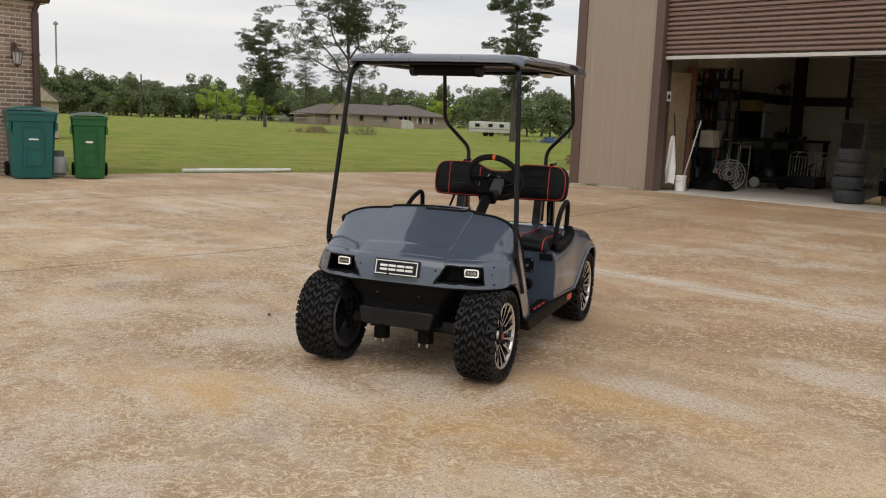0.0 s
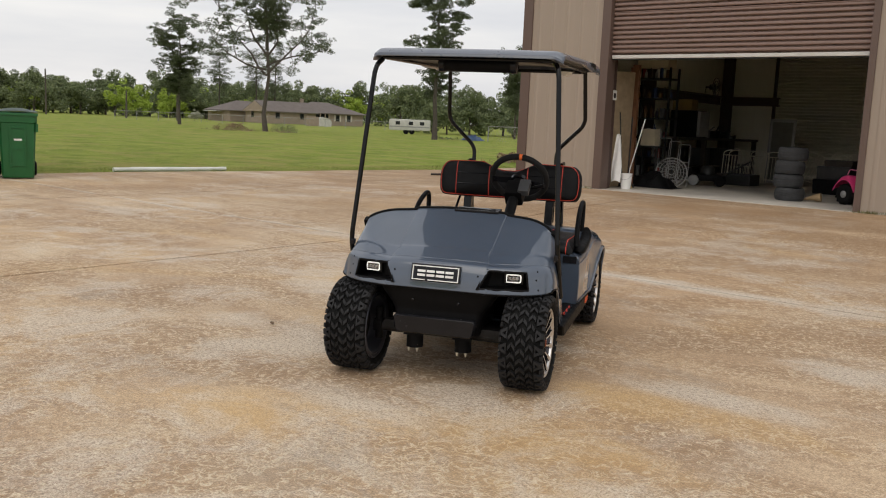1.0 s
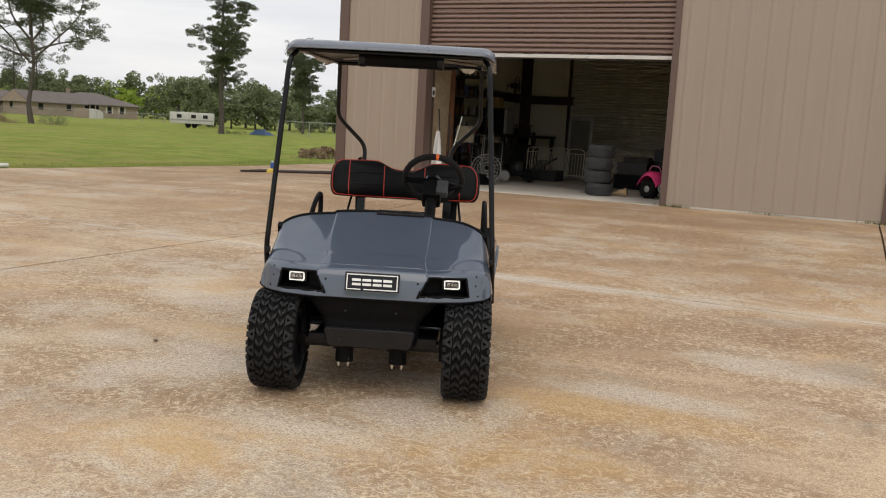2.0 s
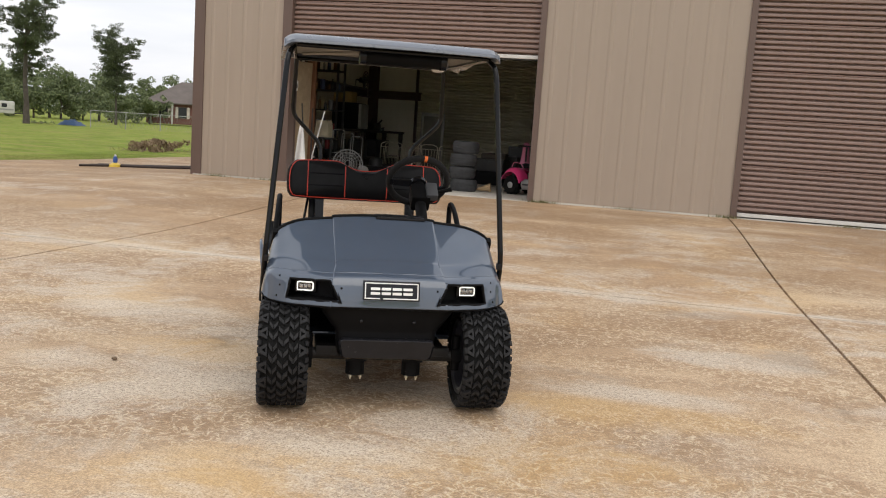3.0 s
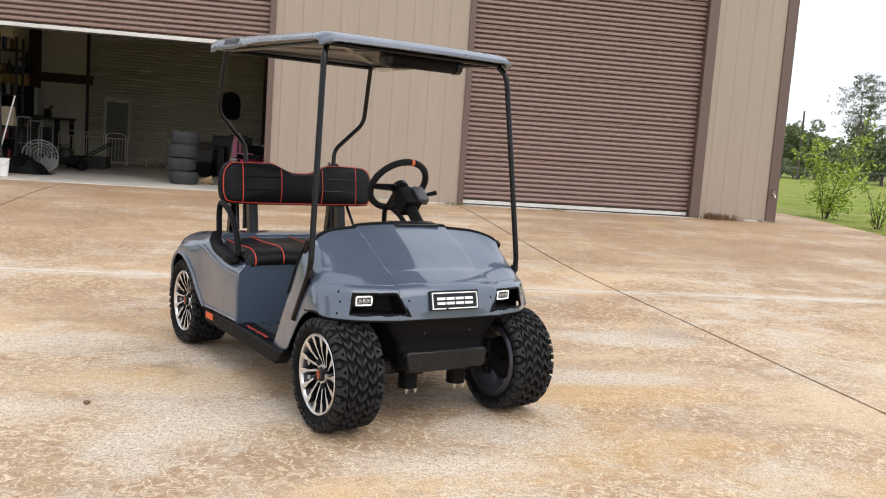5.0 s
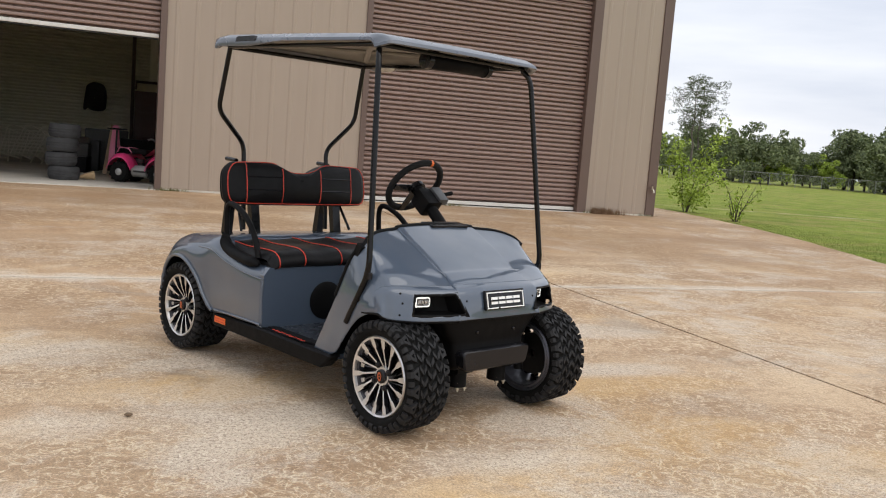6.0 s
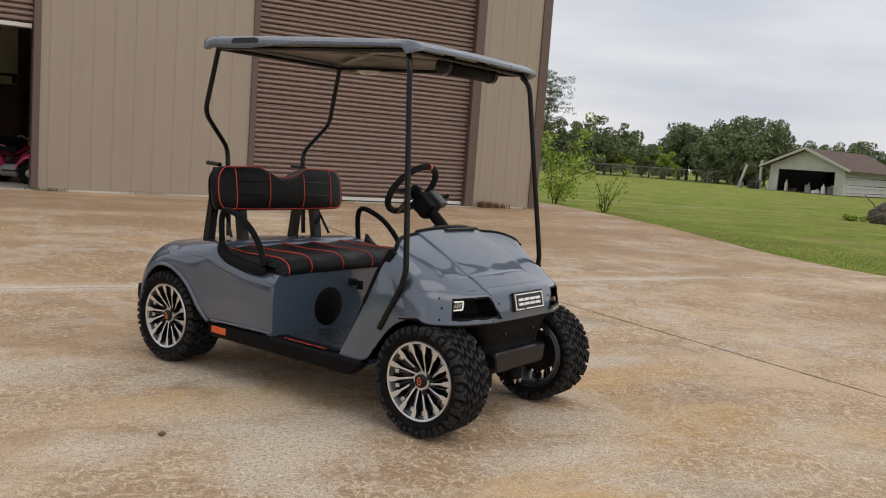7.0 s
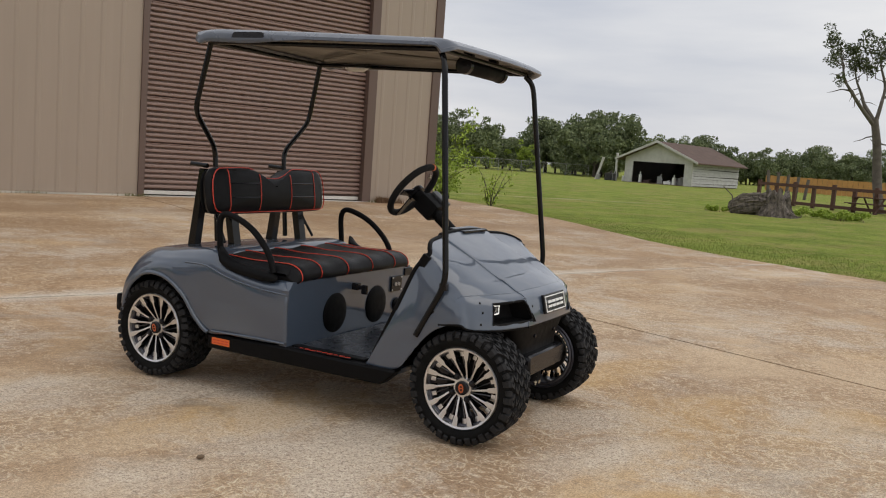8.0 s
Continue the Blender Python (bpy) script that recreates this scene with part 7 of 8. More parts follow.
def undergrowth(label, az0, az1, dist, h, seed, n):
    """Low bushes that close the foot of the woods."""
    rs = np.random.RandomState(seed)
    t = thing("undergrowth", label, "bushes", kind="stuff")
    cs = []
    for k in range(int(abs(az1 - az0) * dist * 0.0175 / 2.2)):
        a = math.radians(az0 + (az1 - az0) * rs.uniform())
        d = dist * rs.uniform(0.96, 1.05)
        cs.append((-3 + d * math.cos(a), d * math.sin(a), h * rs.uniform(0.15, 0.6)))
    part("bushes", leaf_cloud(cs, [h * 0.62] * len(cs), n, 0.42, rs, 0.85), WOODS_LEAF, t, tidy=False)


undergrowth("dark bushes below the far woods", 168, 130, 222, 4.2, 81, 7000)
undergrowth("dark bushes below the eastern woods", 66, 12, 168, 3.2, 82, 7000)

# saplings on the lawn east of the workshop
def sapling(seed, at, height, spread, leaves):
    rs = np.random.RandomState(seed)
    t = thing("sapling", "young tree with sparse bright green leaves on the lawn", "sapling", pose(at[0], at[1], -0.06), "saplings")
    centres, radii = [], []
    for k in range(7):
        a, wood = k * 2.1, Build()
        pts = limb(wood, (0.05 * math.cos(a), 0.05 * math.sin(a), 0), (0.25 * math.cos(a), 0.25 * math.sin(a), 1), height * rs.uniform(0.6, 1.0), 0.016, rs, 0, 6, 0.28)
        for q in pts[1:]:
            centres.append(np.array(q) + rs.normal(size=3) * 0.08)
            radii.append(spread * rs.uniform(0.2, 0.45))
            s2 = limb(wood, q, Vector(rs.normal(size=3)) + Vector((0, 0, 0.4)), spread * 0.7, 0.006, rs, 0, 3, 0.3)
            centres.append(np.array(s2[-1]))
            radii.append(spread * rs.uniform(0.15, 0.35))
        part("stem", wood, BARK, t, smooth=60)
    part("leaves", leaf_cloud(centres, radii, leaves, 0.045, rs, 0.9), FRESH_LEAF, t, tidy=False)


sapling(61, (9.75, 20.1), 2.45, 0.66, 2500)
sapling(62, (9.10, 17.15), 1.20, 0.22, 240)


def brush(name, label, seed, at, rx, ry, h, n, mat, twig):
    """A heap of dry twigs and leaves."""
    rs = np.random.RandomState(seed)
    t = thing(name, label, "brush pile", pose(at[0], at[1], -0.05))
    b = Build()
    for k in range(twig):
        p = np.array((rs.uniform(-rx, rx), rs.uniform(-ry, ry), 0))
        e = max(0.1, 1 - (p[0] / rx) ** 2 - (p[1] / ry) ** 2)
        limb(b, p, (rs.normal(), rs.normal(), rs.uniform(0.3, 1.6)), h * 1.2 * e ** 0.5, 0.013, rs, 0, 3, 0.5)
    tagged(part("twigs", b, TWIG, t), kind="stuff")
    cs = [(rs.uniform(-rx, rx) * 0.85, rs.uniform(-ry, ry) * 0.85, h * rs.uniform(0.1, 0.7)) for _ in range(22)]
    part("dry_leaves", leaf_cloud(cs, [h * 0.42] * len(cs), n, 0.05, rs, 0.6), mat, t, tidy=False)


brush("brush_heap", "low heap of dry brown brush on the lawn", 71, (-19.9, 27.2), 0.8, 1.6, 0.48, 1500, DEAD_LEAF, 90)
brush("brush_heap", "pile of cut branches at the foot of the pine", 72, (-61.5, 46.6), 2.6, 2.0, 0.75, 1200, DEAD_LEAF, 120)
brush("brush_heap", "leafy cut branches beside the pine", 73, (-58.0, 48.9), 0.9, 0.9, 0.9, 700, WOODS_LEAF, 50)
brush("weed_clump", "green weeds round the old stump", 74, (20.72, 17.32), 1.1, 0.9, 0.22, 1600, FRESH_LEAF, 20)
brush("weed_clump", "green weeds beside the old stump", 75, (23.29, 14.98), 1.1, 1.3, 0.42, 2400, FRESH_LEAF, 20)

# ---- brick house corner with lantern, bins and gas bottle ----
def brick_material():
    s = Shade("mixed_brown_brick", 0.85)
    col = s.ramp(s.random(), (0.0, (0.075, 0.042, 0.030)), (0.25, (0.25, 0.150, 0.100)), (0.5, (0.42, 0.30, 0.22)), (0.75, (0.11, 0.062, 0.045)), (1.0, (0.46, 0.35, 0.27)))
    col = s.mix(0.35, col, s.ramp(s.noise(24, 5, 0.7), (0.3, (0.17, 0.11, 0.08)), (0.7, (0.52, 0.42, 0.33))))
    s.color(col)
    return s.bump(s.noise(60, 4), 0.5, 0.004).mat


BRICK = brick_material()
MORTAR = plain("pale_mortar", (0.66, 0.61, 0.54), 0.95, vary=0.12, scale=9, bump=0.4)
HX, HY = -17.55, 6.26
house = tagged(part("brick_wall", Build().box(HX - 7.0, HX - 0.012, -9.0, HY - 0.012, -0.05, 3.12), MORTAR), "corner of a brown brick house with pale joints", "house wall", kind="structure")
brick_mesh = Build().box(-0.10, 0.008, -0.094, 0.094, -0.0275, 0.0275, 0.004).mesh("brick")
brick_mesh.materials.append(BRICK)
half_mesh = Build().box(-0.05, 0.008, -0.043, 0.043, -0.0275, 0.0275, 0.004).mesh("brick")
half_mesh.materials.append(BRICK)
for row in range(41):
    z = 0.02 + 0.0755 * row
    y = HY - 0.10 - (0.10 if row % 2 else 0)
    if row % 2:
        piece("brick", half_mesh, house, pose(HX - 0.012, HY - 0.047, z))
    for k in range(6):
        piece("brick", brick_mesh, house, pose(HX - 0.012, y - 0.205 * k - (0.0 if row % 2 == 0 else -0.003), z))
for row in range(41):
    z = 0.02 + 0.0755 * row
    piece("brick", brick_mesh, house, pose(HX - 0.115 - (0.0 if row % 2 else 0.06), HY - 0.012, z, 0, 0, 90))
BROWN = plain("dark_brown_painted_metal", (0.085, 0.052, 0.040), 0.45, vary=0.15)
spout = thing("downspout", "dark brown metal downspout on the house corner", "downspout", pose(HX + 0.055, HY - 0.09, 0.0))
part("pipe", Build().box(-0.04, 0.04, -0.055, 0.055, 0.05, 2.95, 0.012), BROWN, spout, smooth=40)
part("elbow", Build().tube(bent([(0, 0, 2.9), (0, 0.0, 3.02), (0.06, 0.04, 3.13)], 0.05), 0.05, 8), BROWN, spout, smooth=60)
for z in (0.9, 2.2):
    part("strap", Build().box(-0.044, 0.044, -0.065, 0.065, z, z + 0.03), BROWN, spout)
part("gutter", Build().tube([(HX + 0.16, HY + 0.12, 3.20), (HX + 0.16, -8.5, 3.20)], 0.07, 10), BROWN, house, "dark brown gutter", smooth=60)
part("house_roof", Build().prism([(HX + 0.14, 3.27), (HX + 0.14, 3.31), (HX - 3.6, 5.0), (HX - 7.4, 3.26), (HX - 7.4, 3.22)], lambda u, v, w: (u, w, v), -9.3, HY + 0.12), plain("brown_shingle", (0.16, 0.12, 0.10), 0.9), house, "brown shingled roof")
part("soffit", Build().box(HX - 7.2, HX + 0.10, -9.2, HY + 0.10, 3.125, 3.265), WHITE, house, "pale soffit")
lantern = thing("wall_lantern", "dark metal wall lantern with glass panes", "lantern", pose(HX + 0.012, 5.80, 2.12))
part("backplate", Build().box(0.0, 0.025, -0.05, 0.05, 0.0, 0.28, 0.008), BROWN, lantern)
part("arm", Build().tube(bent([(0.02, 0, 0.16), (0.10, 0, 0.24), (0.17, 0, 0.20), (0.17, 0, 0.14)], 0.05), 0.012, 8), BROWN, lantern, smooth=60)
part("cap", Build().lathe([(0.001, 0.20), (0.02, 0.18), (0.055, 0.15), (0.115, 0.12), (0.115, 0.105), (0.001, 0.105)], pose(0.17, 0, 0), 8), BROWN, lantern)
part("glass", Build().lathe([(0.092, 0.105), (0.060, -0.10)], pose(0.17, 0, 0), 8), plain("seeded_lamp_glass", (0.42, 0.42, 0.44), 0.2), lantern)
for k in range(8):
    a = k * math.pi / 4 + math.pi / 8 * 0
    part("glazing_bar", Build().tube([(0.17 + 0.095 * math.cos(a), 0.095 * math.sin(a), 0.105), (0.17 + 0.062 * math.cos(a), 0.062 * math.sin(a), -0.10)], 0.006, 5), BROWN, lantern)
part("base", Build().lathe([(0.066, -0.095), (0.07, -0.11), (0.03, -0.13), (0.012, -0.16), (0.001, -0.165)], pose(0.17, 0, 0), 8), BROWN, lantern)


def wheelie_bin(m, label, c, w, d, h, lid_c):
    t = thing("wheelie_bin", label, "wheelie bin", m, "wheelie bins")
    body = plain("bin_plastic_" + ("teal" if c[2] > 0.1 else "green"), c, 0.45, vary=0.12, scale=4)
    rows = []
    for f, k in ((0.0, 0.80), (0.03, 0.83), (0.45, 0.90), (0.78, 0.955), (0.79, 1.0), (0.88, 1.02), (0.90, 1.02)):
        rr = [(k * w / 2 * sx, k * d / 2 * sy) for sx, sy in ((-1, -0.88), (-0.88, -1), (0.88, -1), (1, -0.88), (1, 0.88), (0.88, 1), (-0.88, 1), (-1, 0.88))]
        rows.append([(x, y, f * h) for x, y in rr])
    part("body", Build().grid(rows, wrap=True).add(rows[0], [tuple(range(8))]), body, t, smooth=35)
    part("front_panel", Build().prism([(-0.16 * w, 0.17 * h), (0.16 * w, 0.17 * h), (0.18 * w, 0.70 * h), (-0.18 * w, 0.70 * h)], lambda u, v, q: (u, -d / 2 * (0.83 + 0.155 * v / h / 0.78) - q, v), -0.02, 0.012), body, t)
    for u0, u1, v0, v1 in ((-0.21, -0.17, 0.15, 0.73), (0.17, 0.21, 0.15, 0.73), (-0.169, 0.169, 0.705, 0.73)):
        part("panel_rib", Build().prism([(u0 * w, v0 * h), (u1 * w, v0 * h), (u1 * w, v1 * h), (u0 * w, v1 * h)], lambda u, v, q: (u, -d / 2 * (0.83 + 0.155 * v / h / 0.78) - q, v), -0.02, 0.026), body, t)
    for s in (-1, 1):
        part("side_grip", Build().prism([(-0.5 * d, 0.66 * h), (0.2 * d, 0.66 * h), (0.3 * d, 0.78 * h), (-0.52 * d, 0.78 * h)], lambda u, v, q: (s * (w / 2 * 0.93 + q), u, v), 0.0, 0.035), body, t)
    part("panel_bar", Build().box(-0.16 * w, 0.16 * w, -d / 2 * 0.93 - 0.022, -d / 2 * 0.93 + 0.01, 0.405 * h, 0.415 * h), body, t)
    part("rim", Build().box(-w * 0.53, w * 0.53, -d * 0.54, d * 0.54, 0.885 * h, 0.925 * h, 0.015), body, t, smooth=40)
    lid = [[(-w * 0.52 + w * 1.04 * i / 8, -d * 0.53 + d * 1.06 * j / 8, h * (0.93 + 0.065 * math.sin(math.pi * (0.12 + 0.76 * i / 8)) * math.sin(math.pi * (0.1 + 0.8 * j / 8)))) for i in range(9)] for j in range(9)]
    part("lid", Build().grid(lid).add([lid[0][0], lid[0][8], lid[8][8], lid[8][0]], [(0, 1, 2, 3)]), plain("bin_lid_" + ("teal" if c[2] > 0.1 else "green"), lid_c, 0.5, vary=0.1), t, "domed lid", smooth=50)
    part("handle_bar", Build().tube([(-w * 0.42, d * 0.56, 0.92 * h), (w * 0.42, d * 0.56, 0.92 * h)], 0.018, 8), body, t)
    for s in (-1, 1):
        part("wheel", Build().lathe([(0.001, -0.03), (0.10, -0.03), (0.125, -0.015), (0.125, 0.015), (0.10, 0.03), (0.001, 0.03)], pose(s * w * 0.47, d * 0.43, 0.125, 0, 90, 0), 20), RUBBER, t, smooth=40)
    part("print", Build().box(-0.10 * w, 0.10 * w, -d / 2 * 0.93 - 0.016, -d / 2 * 0.93 - 0.012, 0.53 * h, 0.56 * h), PAIL, t, "pale unreadable print")
    return t


BIN_Z = 0.052
wheelie_bin(pose(-16.92, 5.82, BIN_Z, 0, 0, 76), "tall teal plastic wheelie bin beside the brick wall", (0.008, 0.115, 0.105), 0.76, 0.82, 1.24, (0.010, 0.10, 0.095))
wheelie_bin(pose(-16.62, 6.74, BIN_Z, 0, 0, 66), "green plastic wheelie bin with a dark lid", (0.010, 0.110, 0.030), 0.60, 0.72, 1.18, (0.030, 0.055, 0.040))
tank = thing("gas_bottle", "small dull white propane bottle between the bins", "gas bottle", pose(-17.12, 6.39, BIN_Z))
part("body", Build().lathe([(0.001, 0.02), (0.10, 0.02), (0.145, 0.06), (0.15, 0.12), (0.15, 0.26), (0.12, 0.33), (0.05, 0.36), (0.001, 0.36)], seg=24), plain("chipped_white_paint", (0.88, 0.87, 0.83), 0.5, vary=0.2, scale=10), tank, smooth=40)
part("collar", Build().lathe([(0.095, 0.345), (0.095, 0.45), (0.088, 0.45), (0.088, 0.345)], seg=18, closed=True), GREY_METAL, tank, smooth=40)
part("foot_ring", Build().lathe([(0.10, 0.0), (0.11, 0.0), (0.11, 0.05), (0.10, 0.05)], seg=20, closed=True), GREY_METAL, tank)
part("valve", Build().lathe([(0.001, 0.36), (0.025, 0.36), (0.025, 0.42), (0.04, 0.425), (0.04, 0.44), (0.001, 0.44)], seg=10), BRASS, tank)

# pale plastic pipes lying on the grass
PVC = plain("weathered_white_pipe", (0.68, 0.68, 0.64), 0.45, vary=0.12, scale=3)
for k, (a, b_) in enumerate((((-18.42, 9.62, 0.0), (-18.12, 11.85, 0.0)), ((-18.62, 10.15, 0.0), (-18.20, 12.35, 0.0)))):
    p = thing("plastic_pipe", "long weathered white plastic pipe lying on the grass", "pipe", pose(0, 0, 0.012 if k == 0 else 0.010), "pipes on the grass")
    part("pipe", Build().tube([a, b_], 0.046 - 0.006 * k, 12), PVC, p, smooth=60)
    part("socket", Build().tube([Vector(b_) - (Vector(b_) - Vector(a)).normalized() * 0.18, b_], 0.054 - 0.006 * k, 12), PVC, p, smooth=60)

# hoses and a sprinkler on the drive
HOSE = plain("dark_brown_hose", (0.035, 0.022, 0.016), 0.7)
for k in range(3):
    h = thing("hose", "dark garden hose lying slack on the concrete", "hose", group="hoses")
    rs = np.random.RandomState(90 + k)
    pts = [(-14.5 + i * 0.36, 15.40 + 0.28 * k + 0.10 * math.sin(i * 0.9 + k) + 0.06 * i, slab_height(-14.5 + i * 0.36, 15.5) + 0.025) for i in range(8)]
    part("hose", Build().tube([tuple(q) for q in smooth_line(pts, 50)], 0.024, 8), HOSE, h, smooth=60)
spk = thing("toy_sprinkler", "small yellow and blue lawn sprinkler on the drive", "sprinkler", pose(-13.80, 15.62, slab_height(-13.8, 15.6)))
part("base", Build().lathe([(0.001, 0), (0.13, 0), (0.12, 0.05), (0.06, 0.09), (0.001, 0.09)], seg=16), plain("bright_yellow_plastic", (0.66, 0.46, 0.05), 0.45), spk, smooth=40)
part("head", Build().lathe([(0.04, 0.09), (0.05, 0.17), (0.03, 0.22), (0.001, 0.23)], seg=12), plain("blue_plastic", (0.04, 0.10, 0.35), 0.4), spk, smooth=40)
part("cap", Build().ball((0, 0, 0.24), 0.025, 8, 6), PAIL, spk)


# ---- buildings far off ----
FAR_BRICK = plain("far_tan_brick", (0.30, 0.235, 0.185), 0.9, vary=0.15, scale=1.2, grain=14)
RED_BRICK = plain("far_red_brick", (0.17, 0.075, 0.06), 0.9, vary=0.2, scale=1.2, grain=14)
SHINGLE = plain("grey_brown_shingle", (0.14, 0.118, 0.105), 0.9, vary=0.15, scale=1.0, grain=10)
SHUTTER = plain("pale_curtain", (0.60, 0.55, 0.48), 0.8)
DARK_GLASS_AND_SHADE = plain("dark_window_glass_and_porch_shade", (0.015, 0.017, 0.02), 0.12, bump=0.0)
BLUE_TARP = plain("blue_tarpaulin", (0.02, 0.16, 0.50), 0.5, vary=0.15, scale=2)
WHITE_BOARD = plain("flaking_white_boards", (0.50, 0.49, 0.46), 0.8, vary=0.15, scale=2)
OLD_BOARD = plain("weathered_grey_white_boards", (0.46, 0.46, 0.45), 0.85, vary=0.2, scale=3)


def gabled(parent, x0, x1, y0, y1, h, ridge, wall, roof, hip=True, over=0.5):
    """Walls and a roof whose ridge runs along x; hipped or gabled at its ends."""
    part("wall", Build().box(x0, x1, y0, y1, 0, h), wall, parent)
    ym, e = (y0 + y1) / 2, (y1 - y0) / 2 if hip else 0
    a, b_, c, d = x0 - over, x1 + over, y0 - over, y1 + over
    low, r0, r1 = h + 0.01, a + (e if hip else 0), b_ - (e if hip else 0)
    vs = [(a, c, low), (b_, c, low), (b_, d, low), (a, d, low), (r0, ym, ridge), (r1, ym, ridge)]
    vs += [(x, y, z - 0.14) for x, y, z in vs[:4]]
    part("roof", Build().add(vs, [(0, 1, 5, 4), (2, 3, 4, 5), (1, 2, 5), (3, 0, 4), (0, 6, 7, 1), (1, 7, 8, 2), (2, 8, 9, 3), (3, 9, 6, 0), (6, 9, 8, 7)]), roof, parent, "grey-brown shingle roof")
    if not hip:
        for x, t in ((a - 0.06, 0.05), (b_ + 0.01, 0.05)):
            part("gable", Build().prism([(c + 0.12, h - 0.12), (d - 0.12, h - 0.12), (ym, ridge - 0.06)], lambda u, v, w: (w, u, v), x, x + t), wall, parent)


def far_window(parent, x, y, z, w, h, curtain_=False):
    """A framed window set in a wall that faces -y."""
    win = part("window", Build().box(x - w / 2, x + w / 2, y - 0.03, y + 0.01, z, z + h), DARK_GLASS_AND_SHADE, parent, "dark window")
    part("frame", Build().box(x - w / 2 - 0.08, x - w / 2, y - 0.06, y + 0.005, z - 0.06, z + h + 0.06).box(x + w / 2, x + w / 2 + 0.08, y - 0.06, y + 0.005, z - 0.06, z + h + 0.06).box(x - w / 2, x + w / 2, y - 0.06, y + 0.005, z + h, z + h + 0.06).box(x - w / 2, x + w / 2, y - 0.06, y + 0.005, z - 0.06, z), SHINGLE, win)
    if curtain_:
        for q in (-1, 1):
            part("shutter", Build().box(x + q * (w / 2 + 0.25) - 0.15, x + q * (w / 2 + 0.25) + 0.15, y - 0.05, y + 0.005, z - 0.05, z + h + 0.05), SHUTTER, win)


# ranch house: a gabled wing that shows its end and long side, a hipped main part and a low rear wing
ranch = thing("ranch_house", "long single-storey tan brick house with a grey-brown shingle roof", "house", pose(-123.8, 102.7, 0.0, 0, 0, 81.5))
gabled(ranch, 0.0, 9.9, 0.0, 7.8, 2.15, 4.0, FAR_BRICK, SHINGLE, hip=False, over=0.45)
gabled(ranch, 8.6, 21.6, 0.9, 11.5, 2.25, 4.3, FAR_BRICK, SHINGLE, over=0.6)
gabled(ranch, -2.2, 7.6, 9.5, 17.8, 2.05, 3.9, FAR_BRICK, SHINGLE, over=0.6)
for x in (1.9, 7.0):
    far_window(ranch, x, 0.0, 0.95, 0.75, 0.95)
for x in (15.6, 18.2):
    far_window(ranch, x, 0.9, 0.85, 0.75, 1.1, True)
part("gable_window", Build().box(-0.04, 0.01, 4.9, 5.7, 0.95, 1.95), DARK_GLASS_AND_SHADE, ranch, "dark window")
part("fascia", Build().box(-0.45, 10.3, -0.49, -0.455, 1.98, 2.16), SHINGLE, ranch, "dark eave board")
# flat dark panel on the wall, painting the shade of a recessed porch
part("porch_shade", Build().box(10.0, 13.4, 0.84, 0.898, 0.0, 2.1), DARK_GLASS_AND_SHADE, ranch, "flat dark panel that stands for the porch's shade")
for x in (10.2, 11.3, 12.4, 13.4):
    part("porch_post", Build().box(x - 0.07, x + 0.07, 0.30, 0.44, 0.0, 2.2), FAR_BRICK, ranch)
part("porch_rail", Build().box(9.9, 13.4, 0.34, 0.40, 0.75, 0.85), FAR_BRICK, ranch)
part("patio_cover", Build().box(-4.0, -1.6, 12.0, 16.5, 1.75, 1.85), WHITE_BOARD, ranch, "pale flat patio cover")
part("vent", Build().box(10.6, 11.1, 5.6, 6.2, 4.0, 4.75), FAR_BRICK, ranch)
garden_shed = thing("utility_shed", "small pale shed with a rounded top by the house", "shed", pose(-109.6, 100.9, -0.05, 0, 0, 60))
part("body", Build().box(-1.5, 0.2, -0.9, 0.9, 0, 1.5, 0.04), FAR_BRICK, garden_shed)
part("body", Build().prism([(0.22, 0.0), (2.3, 0.0), (2.3, 0.95), (1.7, 1.35), (0.9, 1.5), (0.22, 1.35)], lambda u, v, w: (u, w, v), -1.0, 1.0), WHITE_BOARD, garden_shed, "pale rounded cover")
bush = broadleaf("blossom_bush", "round pale blossoming bush beside the house", 58, pose(-128.0, 90.5, -0.1), 2.0, 1.3, 1600, 0.10, leaf_material("pale_blossom", (0.20, 0.24, 0.13), (0.48, 0.46, 0.38)), base=0.02)
red = thing("red_house", "dark red brick house with brown roof and a blue tarpaulin patch", "house", pose(-55.5, 103.0, 0.15, 0, 0, 28))
gabled(red, -9.5, 8.0, 0.0, 9.0, 2.6, 5.4, RED_BRICK, SHINGLE)
gabled(red, -1.5, 5.0, -3.0, 2.0, 2.6, 4.6, RED_BRICK, SHINGLE, hip=False)
part("tarp", Build().add([(-3.1, 2.6, 4.62), (-0.6, 2.6, 4.62), (-0.6, 4.35, 5.44), (-3.1, 4.35, 5.44), (-3.1, 2.6, 4.58), (-0.6, 2.6, 4.58), (-0.6, 4.35, 5.40), (-3.1, 4.35, 5.40)], [(0, 1, 2, 3), (7, 6, 5, 4), (0, 4, 5, 1), (1, 5, 6, 2), (2, 6, 7, 3), (3, 7, 4, 0)]), BLUE_TARP, red, "blue tarpaulin on the roof")
part("chimney", Build().box(-3.8, -3.0, -0.4, 0.3, 0, 4.9, 0.02), WHITE_BOARD, red, "white chimney")
for x in (-7.5, -5.2):
    far_window(red, x, 0.0, 0.8, 0.9, 1.3, True)
far_window(red, 0.2, -3.0, 0.8, 0.9, 1.3)
for x in (-8.9, -6.4):
    part("porch_post", Build().box(x - 0.1, x + 0.1, -1.3, -1.1, 0, 2.5), WHITE_BOARD, red)

